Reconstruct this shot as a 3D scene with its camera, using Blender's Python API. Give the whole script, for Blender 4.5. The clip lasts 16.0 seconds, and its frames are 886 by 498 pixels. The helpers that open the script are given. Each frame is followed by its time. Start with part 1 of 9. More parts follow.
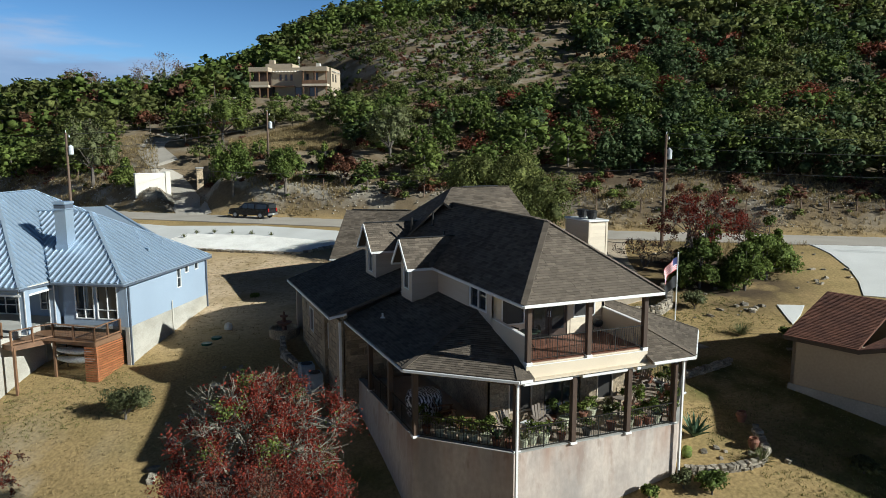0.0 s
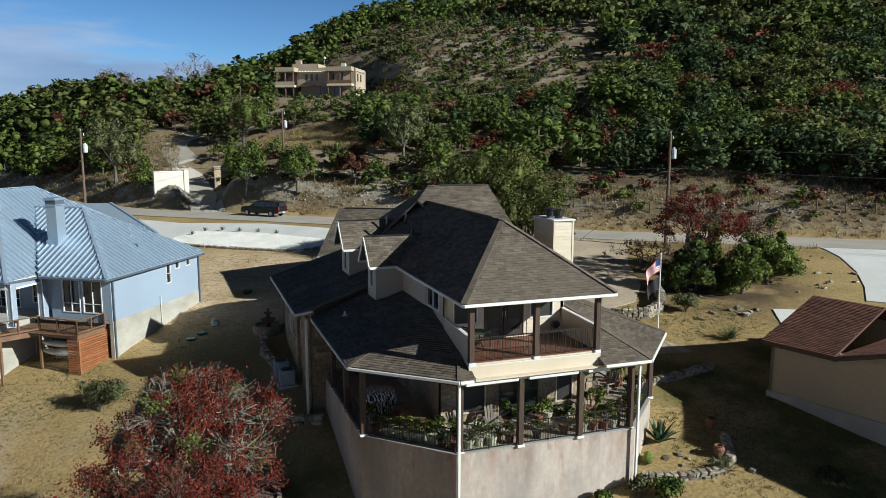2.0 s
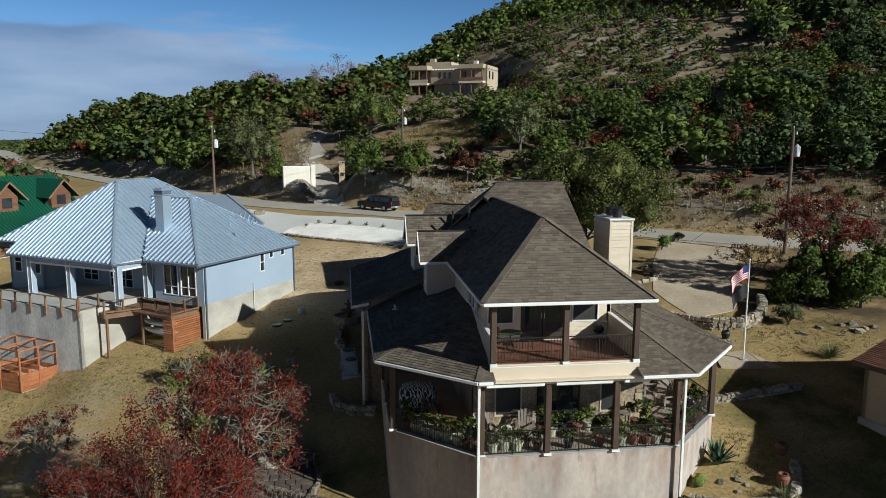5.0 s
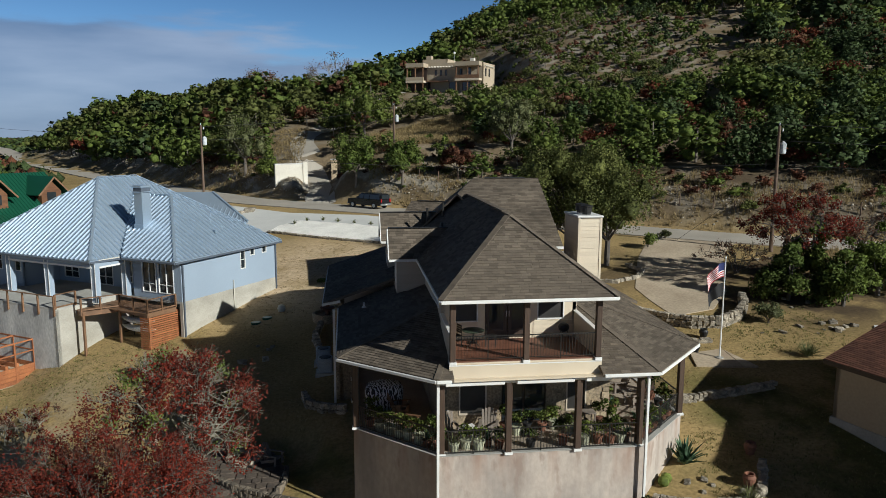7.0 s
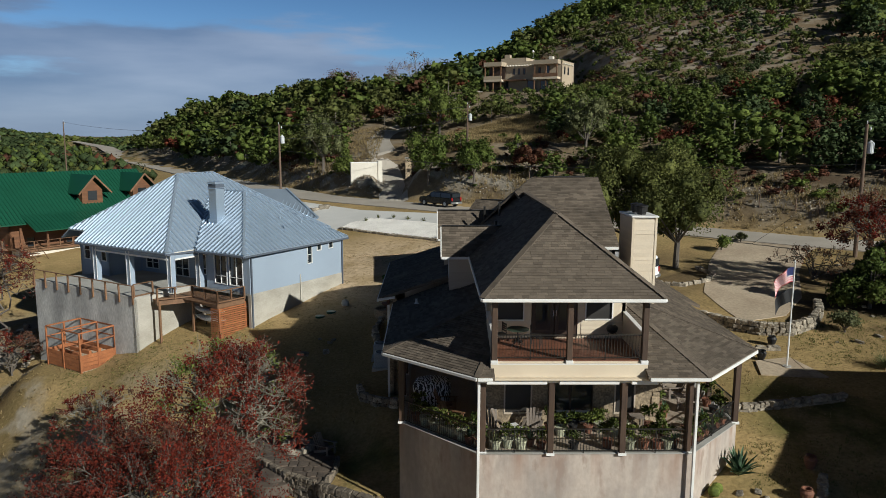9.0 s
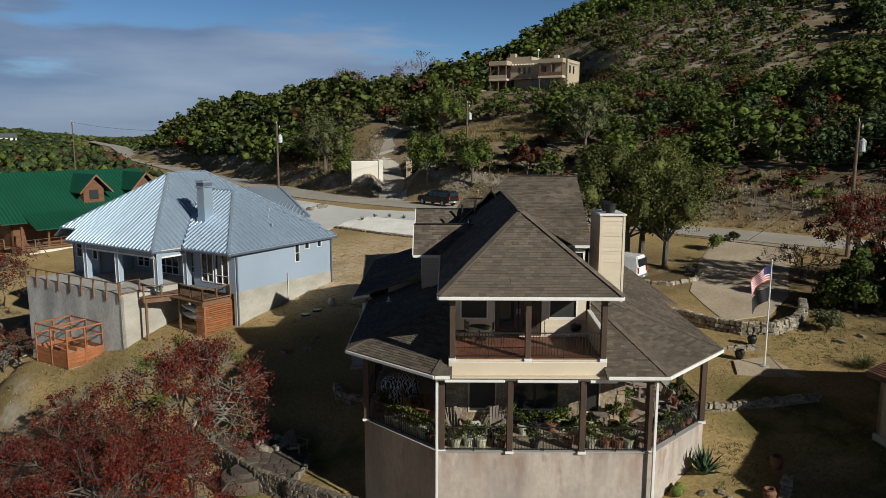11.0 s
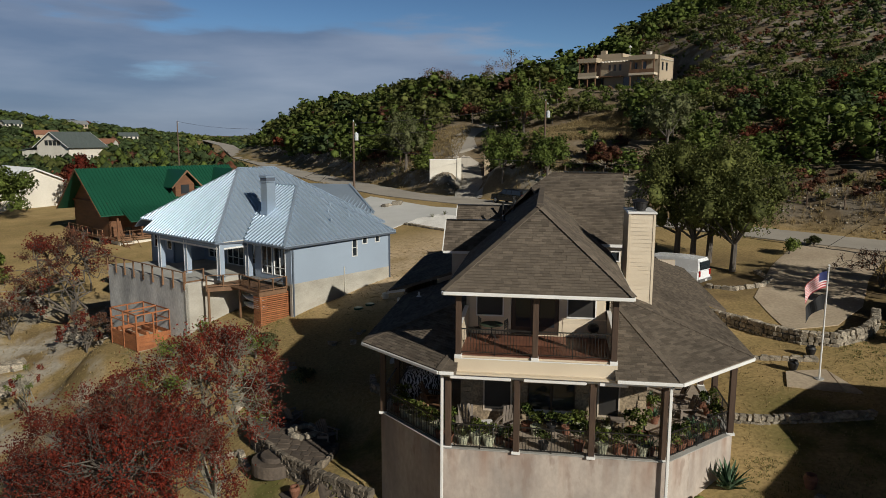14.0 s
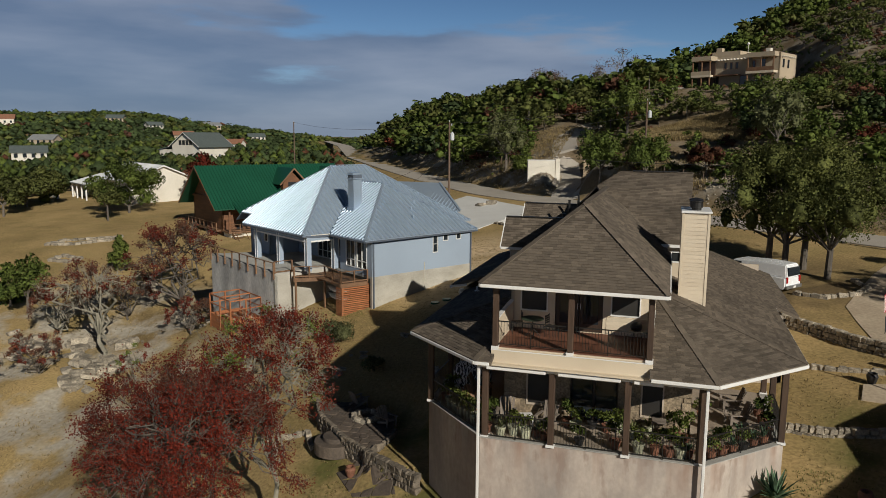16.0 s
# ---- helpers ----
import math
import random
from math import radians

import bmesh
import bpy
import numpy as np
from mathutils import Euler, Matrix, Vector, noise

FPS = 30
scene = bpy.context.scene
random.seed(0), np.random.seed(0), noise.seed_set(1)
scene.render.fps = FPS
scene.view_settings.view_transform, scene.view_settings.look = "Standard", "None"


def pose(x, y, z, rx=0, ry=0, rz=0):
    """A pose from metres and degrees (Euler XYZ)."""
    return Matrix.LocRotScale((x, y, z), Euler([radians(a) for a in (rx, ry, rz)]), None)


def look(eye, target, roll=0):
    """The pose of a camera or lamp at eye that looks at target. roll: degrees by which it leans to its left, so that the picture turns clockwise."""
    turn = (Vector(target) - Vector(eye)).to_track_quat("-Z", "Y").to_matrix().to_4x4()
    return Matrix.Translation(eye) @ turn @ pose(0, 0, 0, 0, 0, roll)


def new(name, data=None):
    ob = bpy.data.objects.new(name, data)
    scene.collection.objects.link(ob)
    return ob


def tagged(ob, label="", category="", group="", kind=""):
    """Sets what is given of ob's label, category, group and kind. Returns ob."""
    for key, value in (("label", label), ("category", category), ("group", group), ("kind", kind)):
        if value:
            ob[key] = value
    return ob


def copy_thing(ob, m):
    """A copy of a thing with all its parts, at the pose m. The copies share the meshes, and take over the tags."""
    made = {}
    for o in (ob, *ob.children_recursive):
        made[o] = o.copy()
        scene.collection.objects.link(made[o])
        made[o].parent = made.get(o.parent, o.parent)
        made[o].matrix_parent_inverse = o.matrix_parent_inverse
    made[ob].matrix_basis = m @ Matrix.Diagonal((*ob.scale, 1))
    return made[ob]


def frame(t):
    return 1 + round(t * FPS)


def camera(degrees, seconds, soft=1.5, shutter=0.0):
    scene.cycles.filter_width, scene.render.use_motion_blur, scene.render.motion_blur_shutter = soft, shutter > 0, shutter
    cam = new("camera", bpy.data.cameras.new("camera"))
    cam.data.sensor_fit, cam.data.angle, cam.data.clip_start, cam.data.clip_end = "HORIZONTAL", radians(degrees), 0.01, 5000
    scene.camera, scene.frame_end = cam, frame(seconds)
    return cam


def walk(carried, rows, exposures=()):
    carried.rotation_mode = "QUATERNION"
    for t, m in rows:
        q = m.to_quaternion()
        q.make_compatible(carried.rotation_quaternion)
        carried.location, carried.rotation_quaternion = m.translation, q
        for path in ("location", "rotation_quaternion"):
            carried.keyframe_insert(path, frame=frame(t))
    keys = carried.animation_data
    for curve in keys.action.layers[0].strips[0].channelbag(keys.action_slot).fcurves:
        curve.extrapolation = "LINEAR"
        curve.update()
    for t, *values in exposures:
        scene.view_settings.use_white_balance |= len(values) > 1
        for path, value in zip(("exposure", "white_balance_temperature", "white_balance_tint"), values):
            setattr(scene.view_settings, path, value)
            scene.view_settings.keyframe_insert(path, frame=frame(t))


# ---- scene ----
from itertools import combinations
cam = camera(63.1, 16.0, soft=0.6)
PATH = [  # seconds, x, y, z, yaw, pitch, lean
    (0, -16.85, -24.43, 11.95, -22.78, -8.40, 0.02),
    (0.5, -15.87, -24.75, 11.92, -20.36, -8.42, 0.08),
    (1, -14.93, -25.05, 11.89, -20.33, -8.41, 0.10),
    (1.5, -14.02, -25.32, 11.86, -20.36, -8.40, 0.10),
    (2, -13.14, -25.57, 11.83, -19.52, -8.39, 0.13),
    (2.5, -12.26, -25.78, 11.80, -16.99, -8.40, 0.18),
    (3, -11.39, -25.94, 11.77, -14.37, -8.43, 0.25),
    (3.5, -10.53, -26.04, 11.74, -11.73, -8.47, 0.22),
    (3.7, -10.20, -26.07, 11.73, -10.75, -8.49, 0.22),
    (4.5, -8.98, -26.11, 11.69, -8.30, -8.55, 0.22),
    (5.8, -7.48, -26.05, 11.64, -7.33, -8.64, 0.23),
    (6, -7.31, -26.04, 11.63, -7.33, -8.66, 0.23),
    (6.5, -6.92, -26.03, 11.61, -7.32, -8.69, 0.23),
    (7, -6.60, -26.04, 11.60, -7.32, -8.75, 0.22),
    (7.5, -6.30, -26.07, 11.58, -7.33, -8.75, 0.20),
    (8, -5.99, -26.13, 11.57, -7.39, -8.74, 0.25),
    (8.5, -5.63, -26.20, 11.56, -6.49, -8.71, 0.13),
    (9, -5.19, -26.27, 11.55, -0.79, -8.83, 0.27),
    (9.2, -5.00, -26.29, 11.54, -0.62, -8.83, 0.26),
    (10.25, -3.89, -26.35, 11.52, 0.00, -8.86, 0.20),
    (11.3, -2.71, -26.27, 11.49, 0.70, -8.89, 0.15),
    (11.5, -2.48, -26.23, 11.48, 1.03, -8.90, 0.14),
    (12, -1.91, -26.13, 11.44, 1.77, -8.91, 0.15),
    (12.5, -1.35, -26.03, 11.41, 2.40, -8.95, 0.19),
    (13, -0.82, -25.94, 11.36, 3.59, -8.95, 0.16),
    (13.5, -0.27, -25.90, 11.33, 5.48, -8.93, 0.18),
    (14, 0.33, -25.89, 11.29, 8.32, -8.92, 0.25),
    (14.5, 1.01, -25.92, 11.25, 9.54, -8.87, 0.19),
    (15, 1.74, -25.97, 11.22, 11.85, -8.82, 0.31),
    (15.5, 2.50, -26.04, 11.17, 14.69, -8.82, 0.34),
    (16, 3.27, -26.12, 11.12, 17.54, -8.85, 0.37),
]
walk(cam, [(t, pose(x, y, z, 90 + pitch, -lean, yaw)) for t, x, y, z, yaw, pitch, lean in PATH],
     exposures=[(0.0, 0.58, 5450, 3), (3.5, 0.4, 5450, 3), (7.5, 0.15, 5650, 5), (12.0, -0.05, 5950, 7), (16.0, -0.22, 6150, 9)])

# ---- light ----
SUN_AZ, SUN_EL = 134.0, 26.0          # azimuth clockwise from +y, elevation
world = bpy.data.worlds.new("sky")
scene.world = world
world.use_nodes = True
SUN_DIR = Vector((math.sin(radians(SUN_AZ)) * math.cos(radians(SUN_EL)), math.cos(radians(SUN_AZ)) * math.cos(radians(SUN_EL)), math.sin(radians(SUN_EL))))


def build_world():
    """Clear sky with a grey-blue bank of cloud low down and thin streaks above it."""
    nt = world.node_tree
    N, L = nt.nodes, nt.links
    N.clear()
    out = N.new("ShaderNodeOutputWorld")
    sky = N.new("ShaderNodeTexSky")
    sky.sky_type = "NISHITA"
    sky.sun_disc = False
    sky.sun_elevation = radians(SUN_EL)
    sky.sun_rotation = radians(SUN_AZ)
    sky.altitude = 400
    sky.dust_density = 0.15
    sky.ozone_density = 5.0
    bg = N.new("ShaderNodeBackground")
    bg.inputs["Strength"].default_value = 0.029
    coord = N.new("ShaderNodeTexCoord")
    sep = N.new("ShaderNodeSeparateXYZ")
    L.new(coord.outputs["Generated"], sep.inputs[0])

    def op(kind, a, b):
        m = N.new("ShaderNodeMath")
        m.operation = kind
        for i, v in enumerate((a, b)):
            if isinstance(v, (int, float)):
                m.inputs[i].default_value = v
            else:
                L.new(v, m.inputs[i])
        return m.outputs[0]

    up = op("MAXIMUM", sep.outputs["Z"], 0.0)
    # the clear sky is paler towards the horizon and deeper overhead
    fade = N.new("ShaderNodeMapRange")
    fade.inputs["From Min"].default_value, fade.inputs["From Max"].default_value = 0.0, 0.5
    fade.inputs["To Min"].default_value, fade.inputs["To Max"].default_value = 2.65, 0.24
    L.new(up, fade.inputs["Value"])
    blue = N.new("ShaderNodeVectorMath")
    blue.operation = "MULTIPLY"
    blue.inputs[1].default_value = (0.95, 1.0, 1.08)
    L.new(sky.outputs[0], blue.inputs[0])
    deep = N.new("ShaderNodeVectorMath")
    deep.operation = "SCALE"
    L.new(blue.outputs[0], deep.inputs[0])
    L.new(fade.outputs["Result"], deep.inputs["Scale"])
    L.new(deep.outputs[0], bg.inputs[0])
    flat = N.new("ShaderNodeCombineXYZ")
    L.new(sep.outputs["X"], flat.inputs[0])
    L.new(sep.outputs["Y"], flat.inputs[1])
    L.new(op("MULTIPLY", up, 5.5), flat.inputs[2])
    n = N.new("ShaderNodeTexNoise")
    n.inputs["Scale"].default_value = 3.6
    n.inputs["Detail"].default_value = 8.0
    n.inputs["Roughness"].default_value = 0.52
    L.new(flat.outputs[0], n.inputs["Vector"])
    low = N.new("ShaderNodeMapRange")
    low.inputs["From Min"].default_value, low.inputs["From Max"].default_value = 0.17, 0.05
    low.inputs["To Min"].default_value, low.inputs["To Max"].default_value = -0.15, 0.30
    L.new(op("ADD", up, op("MULTIPLY", sep.outputs["X"], 0.10)), low.inputs["Value"])
    fac = N.new("ShaderNodeMapRange")
    fac.interpolation_type = "SMOOTHSTEP"
    fac.inputs["From Min"].default_value, fac.inputs["From Max"].default_value = 0.50, 0.66
    L.new(op("ADD", n.outputs["Fac"], low.outputs["Result"]), fac.inputs["Value"])
    tone = N.new("ShaderNodeTexNoise")
    tone.inputs["Scale"].default_value = 2.2
    tone.inputs["Detail"].default_value = 6.0
    L.new(flat.outputs[0], tone.inputs["Vector"])
    tr = N.new("ShaderNodeMapRange")
    tr.inputs["From Min"].default_value, tr.inputs["From Max"].default_value = 0.42, 0.68
    L.new(tone.outputs["Fac"], tr.inputs["Value"])
    col = N.new("ShaderNodeMix")
    col.data_type = "RGBA"
    col.inputs["A"].default_value = (0.19, 0.25, 0.37, 1)
    col.inputs["B"].default_value = (0.41, 0.45, 0.55, 1)
    L.new(tr.outputs["Result"], col.inputs["Factor"])
    cloud = N.new("ShaderNodeBackground")
    cloud.inputs["Strength"].default_value = CLOUD
    L.new(col.outputs["Result"], cloud.inputs[0])
    mix = N.new("ShaderNodeMixShader")
    L.new(op("MULTIPLY", fac.outputs["Result"], 0.88), mix.inputs[0])
    L.new(bg.outputs[0], mix.inputs[1])
    L.new(cloud.outputs[0], mix.inputs[2])
    L.new(mix.outputs[0], out.inputs[0])


CLOUD = 0.82
build_world()
sun = new("sun", bpy.data.lights.new("sun", "SUN"))
sun.data.energy, sun.data.angle, sun.data.color = 5.0, radians(0.55), (1.0, 0.91, 0.76)
sun.matrix_world = look(SUN_DIR * 300, (0, 0, 0))

# ---- mesh helpers ----
def bm_new():
    return bmesh.new()


def box(bm, x0, y0, z0, x1, y1, z1, m=None):
    vs = [bm.verts.new((x, y, z)) for z in (z0, z1) for x, y in ((x0, y0), (x1, y0), (x1, y1), (x0, y1))]
    if m is not None:
        for v in vs:
            v.co = m @ v.co
    for f in ((3, 2, 1, 0), (4, 5, 6, 7), (0, 1, 5, 4), (1, 2, 6, 5), (2, 3, 7, 6), (3, 0, 4, 7)):
        bm.faces.new([vs[i] for i in f])
    return bm


def slab(bm, pts, off):
    """A flat polygon given thickness: its corners, and the corners moved by off."""
    off = Vector(off)
    top = [bm.verts.new(Vector(p)) for p in pts]
    low = [bm.verts.new(Vector(p) + off) for p in pts]
    n = len(pts)
    bm.faces.new(top)
    bm.faces.new(low[::-1])
    for i in range(n):
        bm.faces.new((top[i], low[i], low[(i + 1) % n], top[(i + 1) % n]))
    bmesh.ops.recalc_face_normals(bm, faces=bm.faces[:])
    return bm


def tube(bm, p, q, r0, r1=None, n=8):
    p, q = Vector(p), Vector(q)
    r1 = r0 if r1 is None else r1
    turn = (q - p).to_track_quat("Z", "Y").to_matrix()
    rings = []
    for c, r in ((p, r0), (q, r1)):
        rings.append([bm.verts.new(c + turn @ Vector((r * math.cos(6.28319 * i / n), r * math.sin(6.28319 * i / n), 0))) for i in range(n)])
    for i in range(n):
        bm.faces.new((rings[0][i], rings[0][(i + 1) % n], rings[1][(i + 1) % n], rings[1][i]))
    bm.faces.new(rings[0][::-1])
    bm.faces.new(rings[1])
    return bm


def lathe(bm, profile, n=16, c=(0, 0, 0)):
    rings = []
    for r, z in profile:
        rings.append([bm.verts.new((c[0] + r * math.cos(6.28319 * i / n), c[1] + r * math.sin(6.28319 * i / n), c[2] + z)) for i in range(n)])
    for a, b in zip(rings, rings[1:]):
        for i in range(n):
            bm.faces.new((a[i], a[(i + 1) % n], b[(i + 1) % n], b[i]))
    bm.faces.new(rings[0][::-1])
    bm.faces.new(rings[-1])
    return bm


def beam(bm, p, q, w, h):
    """A squared bar from p to q, w wide and h high."""
    p, q = Vector(p), Vector(q)
    d = (q - p).normalized()
    side = d.cross(Vector((0, 0, 1)))
    side = side.normalized() if side.length > 1e-4 else Vector((1, 0, 0))
    up = side.cross(d).normalized()
    vs = []
    for c in (p, q):
        for a, b in ((-1, -1), (1, -1), (1, 1), (-1, 1)):
            vs.append(bm.verts.new(c + side * a * w / 2 + up * b * h / 2))
    for f in ((3, 2, 1, 0), (4, 5, 6, 7), (0, 1, 5, 4), (1, 2, 6, 5), (2, 3, 7, 6), (3, 0, 4, 7)):
        bm.faces.new([vs[i] for i in f])
    return bm


def soften(bm, w=0.01, seg=1):
    bmesh.ops.bevel(bm, geom=bm.edges[:], offset=w, segments=seg, affect="EDGES", clamp_overlap=True)
    return bm


def finish(name, bm, material, smooth=False):
    me = bpy.data.meshes.new(name)
    bm.normal_update()
    bm.to_mesh(me)
    bm.free()
    for m in material if isinstance(material, (list, tuple)) else [material]:
        me.materials.append(m)
    if smooth:
        me.polygons.foreach_set("use_smooth", [True] * len(me.polygons))
    return me


def thing(name, x, y, z, label, category, group="", kind="", rz=0.0):
    ob = new(name)
    ob.empty_display_size = 0.2
    ob.matrix_world = pose(x, y, z, 0, 0, rz)
    return tagged(ob, label, category, group, kind)


def part(name, bm, material, parent, label="", smooth=False):
    """One mesh under a thing or part, in its thing's own axes."""
    ob = new(name, bm if isinstance(bm, bpy.types.Mesh) else finish(name, bm, material, smooth))
    ob.parent = parent
    return tagged(ob, label)


def solid(name, bm, material, label, category, group="", kind="", smooth=False, at=None):
    ob = new(name, finish(name, bm, material, smooth))
    if at is not None:
        ob.matrix_world = at
    return tagged(ob, label, category, group, kind)


def quads(name, verts, faces, material, mats=None, normals=None):
    """A mesh straight from arrays, with rounded shading where normals are given."""
    me = bpy.data.meshes.new(name)
    verts = np.asarray(verts, np.float32).reshape(-1, 3)
    faces = np.asarray(faces, np.int32)
    n, k = faces.shape
    me.vertices.add(len(verts))
    me.vertices.foreach_set("co", verts.ravel())
    me.loops.add(n * k)
    me.loops.foreach_set("vertex_index", faces.ravel())
    me.polygons.add(n)
    me.polygons.foreach_set("loop_start", np.arange(0, n * k, k, dtype=np.int32))
    me.polygons.foreach_set("loop_total", np.full(n, k, np.int32))
    for m in material if isinstance(material, (list, tuple)) else [material]:
        me.materials.append(m)
    if mats is not None:
        me.polygons.foreach_set("material_index", np.asarray(mats, np.int32))
    me.update(calc_edges=True)
    if normals is not None:
        at = me.attributes.new("custom_normal", "FLOAT_VECTOR", "POINT")
        at.data.foreach_set("vector", np.asarray(normals, np.float32).ravel())
    return me


# ---- materials ----
def mat(name, a, b, scale=1.0, fine=25.0, rough=0.8, metal=0.0, bump=0.15, spread=0.12, stretch=(1, 1, 1), depth=0.01, spec=0.5, island=0.0, world_space=False):
    """Two colours mixed by broad noise, fine grain over them, fine relief. spread: how far single objects or islands differ."""
    m = bpy.data.materials.new(name)
    m.use_nodes = True
    nt = m.node_tree
    N, L = nt.nodes, nt.links
    bsdf = N["Principled BSDF"]
    if world_space:
        geo = N.new("ShaderNodeNewGeometry")
        src = geo.outputs["Position"]
    else:
        src = N.new("ShaderNodeTexCoord").outputs["Object"]
    info = N.new("ShaderNodeObjectInfo")
    mul = N.new("ShaderNodeMath"); mul.operation = "MULTIPLY"; mul.inputs[1].default_value = 37.0
    L.new(info.outputs["Random"], mul.inputs[0])
    mp = N.new("ShaderNodeMapping"); mp.inputs["Scale"].default_value = stretch
    L.new(src, mp.inputs["Vector"])
    add = N.new("ShaderNodeVectorMath"); add.operation = "ADD"
    L.new(mp.outputs[0], add.inputs[0]); L.new(mul.outputs[0], add.inputs[1])
    n1 = N.new("ShaderNodeTexNoise"); n1.inputs["Scale"].default_value = scale; n1.inputs["Detail"].default_value = 5.0
    n2 = N.new("ShaderNodeTexNoise"); n2.inputs["Scale"].default_value = fine; n2.inputs["Detail"].default_value = 3.0
    for n in (n1, n2):
        L.new(add.outputs[0], n.inputs["Vector"])
    ramp = N.new("ShaderNodeMapRange"); ramp.inputs["From Min"].default_value = 0.33; ramp.inputs["From Max"].default_value = 0.67
    L.new(n1.outputs["Fac"], ramp.inputs["Value"])
    mix = N.new("ShaderNodeMix"); mix.data_type = "RGBA"
    mix.inputs["A"].default_value = (*a, 1); mix.inputs["B"].default_value = (*b, 1)
    L.new(ramp.outputs["Result"], mix.inputs["Factor"])
    vary = N.new("ShaderNodeMapRange"); vary.inputs["To Min"].default_value = 1 - 2.2 * spread; vary.inputs["To Max"].default_value = 1 + 2.2 * spread
    vary.inputs["From Min"].default_value = 0.2; vary.inputs["From Max"].default_value = 0.8
    L.new(n2.outputs["Fac"], vary.inputs["Value"])
    gain = vary.outputs["Result"]
    own = N.new("ShaderNodeMapRange"); own.inputs["To Min"].default_value = 1 - spread - island; own.inputs["To Max"].default_value = 1 + spread + island
    if island:
        geo2 = N.new("ShaderNodeNewGeometry")
        L.new(geo2.outputs["Random Per Island"], own.inputs["Value"])
    else:
        L.new(info.outputs["Random"], own.inputs["Value"])
    both = N.new("ShaderNodeMath"); both.operation = "MULTIPLY"
    L.new(gain, both.inputs[0]); L.new(own.outputs["Result"], both.inputs[1])
    sc = N.new("ShaderNodeVectorMath"); sc.operation = "SCALE"
    L.new(mix.outputs["Result"], sc.inputs[0]); L.new(both.outputs[0], sc.inputs["Scale"])
    L.new(sc.outputs[0], bsdf.inputs["Base Color"])
    rr = N.new("ShaderNodeMapRange"); rr.inputs["To Min"].default_value = max(0.02, rough - 0.1); rr.inputs["To Max"].default_value = min(1.0, rough + 0.1)
    L.new(n2.outputs["Fac"], rr.inputs["Value"]); L.new(rr.outputs["Result"], bsdf.inputs["Roughness"])
    bsdf.inputs["Metallic"].default_value = metal
    bsdf.inputs["Specular IOR Level"].default_value = spec
    if bump:
        bp = N.new("ShaderNodeBump"); bp.inputs["Strength"].default_value = bump; bp.inputs["Distance"].default_value = depth
        L.new(n2.outputs["Fac"], bp.inputs["Height"]); L.new(bp.outputs[0], bsdf.inputs["Normal"])
    return m


def leaf_mat(name, a, b, scale=0.25, trans=0.32, island=0.1):
    m = mat(name, a, b, scale=scale, fine=4.5, rough=0.75, bump=0.5, depth=0.12, spread=0.26, island=island, spec=0.2, world_space=True)
    nt = m.node_tree
    bsdf, out = nt.nodes["Principled BSDF"], nt.nodes["Material Output"]
    tr = nt.nodes.new("ShaderNodeBsdfTranslucent")
    mx = nt.nodes.new("ShaderNodeMixShader")
    mx.inputs[0].default_value = trans
    nt.links.new(bsdf.inputs["Base Color"].links[0].from_socket, tr.inputs["Color"])
    nt.links.new(bsdf.outputs[0], mx.inputs[1]); nt.links.new(tr.outputs[0], mx.inputs[2])
    nt.links.new(mx.outputs[0], out.inputs["Surface"])
    return m


def glass_mat(name, tint=(0.02, 0.025, 0.03)):
    m = bpy.data.materials.new(name)
    m.use_nodes = True
    b = m.node_tree.nodes["Principled BSDF"]
    b.inputs["Base Color"].default_value = (*tint, 1)
    b.inputs["Roughness"].default_value = 0.05
    b.inputs["Specular IOR Level"].default_value = 0.6
    return m


SHINGLE = mat("roof_shingle", (0.15, 0.122, 0.094), (0.10, 0.082, 0.064), scale=0.6, fine=30, rough=0.9, bump=0.3, spread=0.10, depth=0.006, spec=0.2)
SHINGLE_STUFF = mat("roof_shingle_field", (0.15, 0.122, 0.094), (0.10, 0.082, 0.064), scale=0.6, fine=30, rough=0.9, bump=0.3, spread=0.12, island=0.18, depth=0.006, spec=0.2)
SHINGLE_RED = mat("roof_shingle_brown", (0.16, 0.075, 0.05), (0.10, 0.05, 0.038), scale=0.8, fine=30, rough=0.9, bump=0.3, spread=0.06, island=0.2, depth=0.006, spec=0.2)
SIDING = mat("painted_siding", (0.50, 0.42, 0.33), (0.46, 0.385, 0.30), scale=0.5, fine=40, rough=0.6, bump=0.06, spread=0.04, stretch=(1, 1, 4))
CREAM = mat("cream_paint", (0.62, 0.53, 0.40), (0.56, 0.47, 0.35), scale=0.6, fine=30, rough=0.55, bump=0.05, spread=0.05)
WHITE = mat("white_paint", (0.75, 0.74, 0.72), (0.66, 0.65, 0.62), scale=1.0, fine=40, rough=0.45, bump=0.04, spread=0.04)


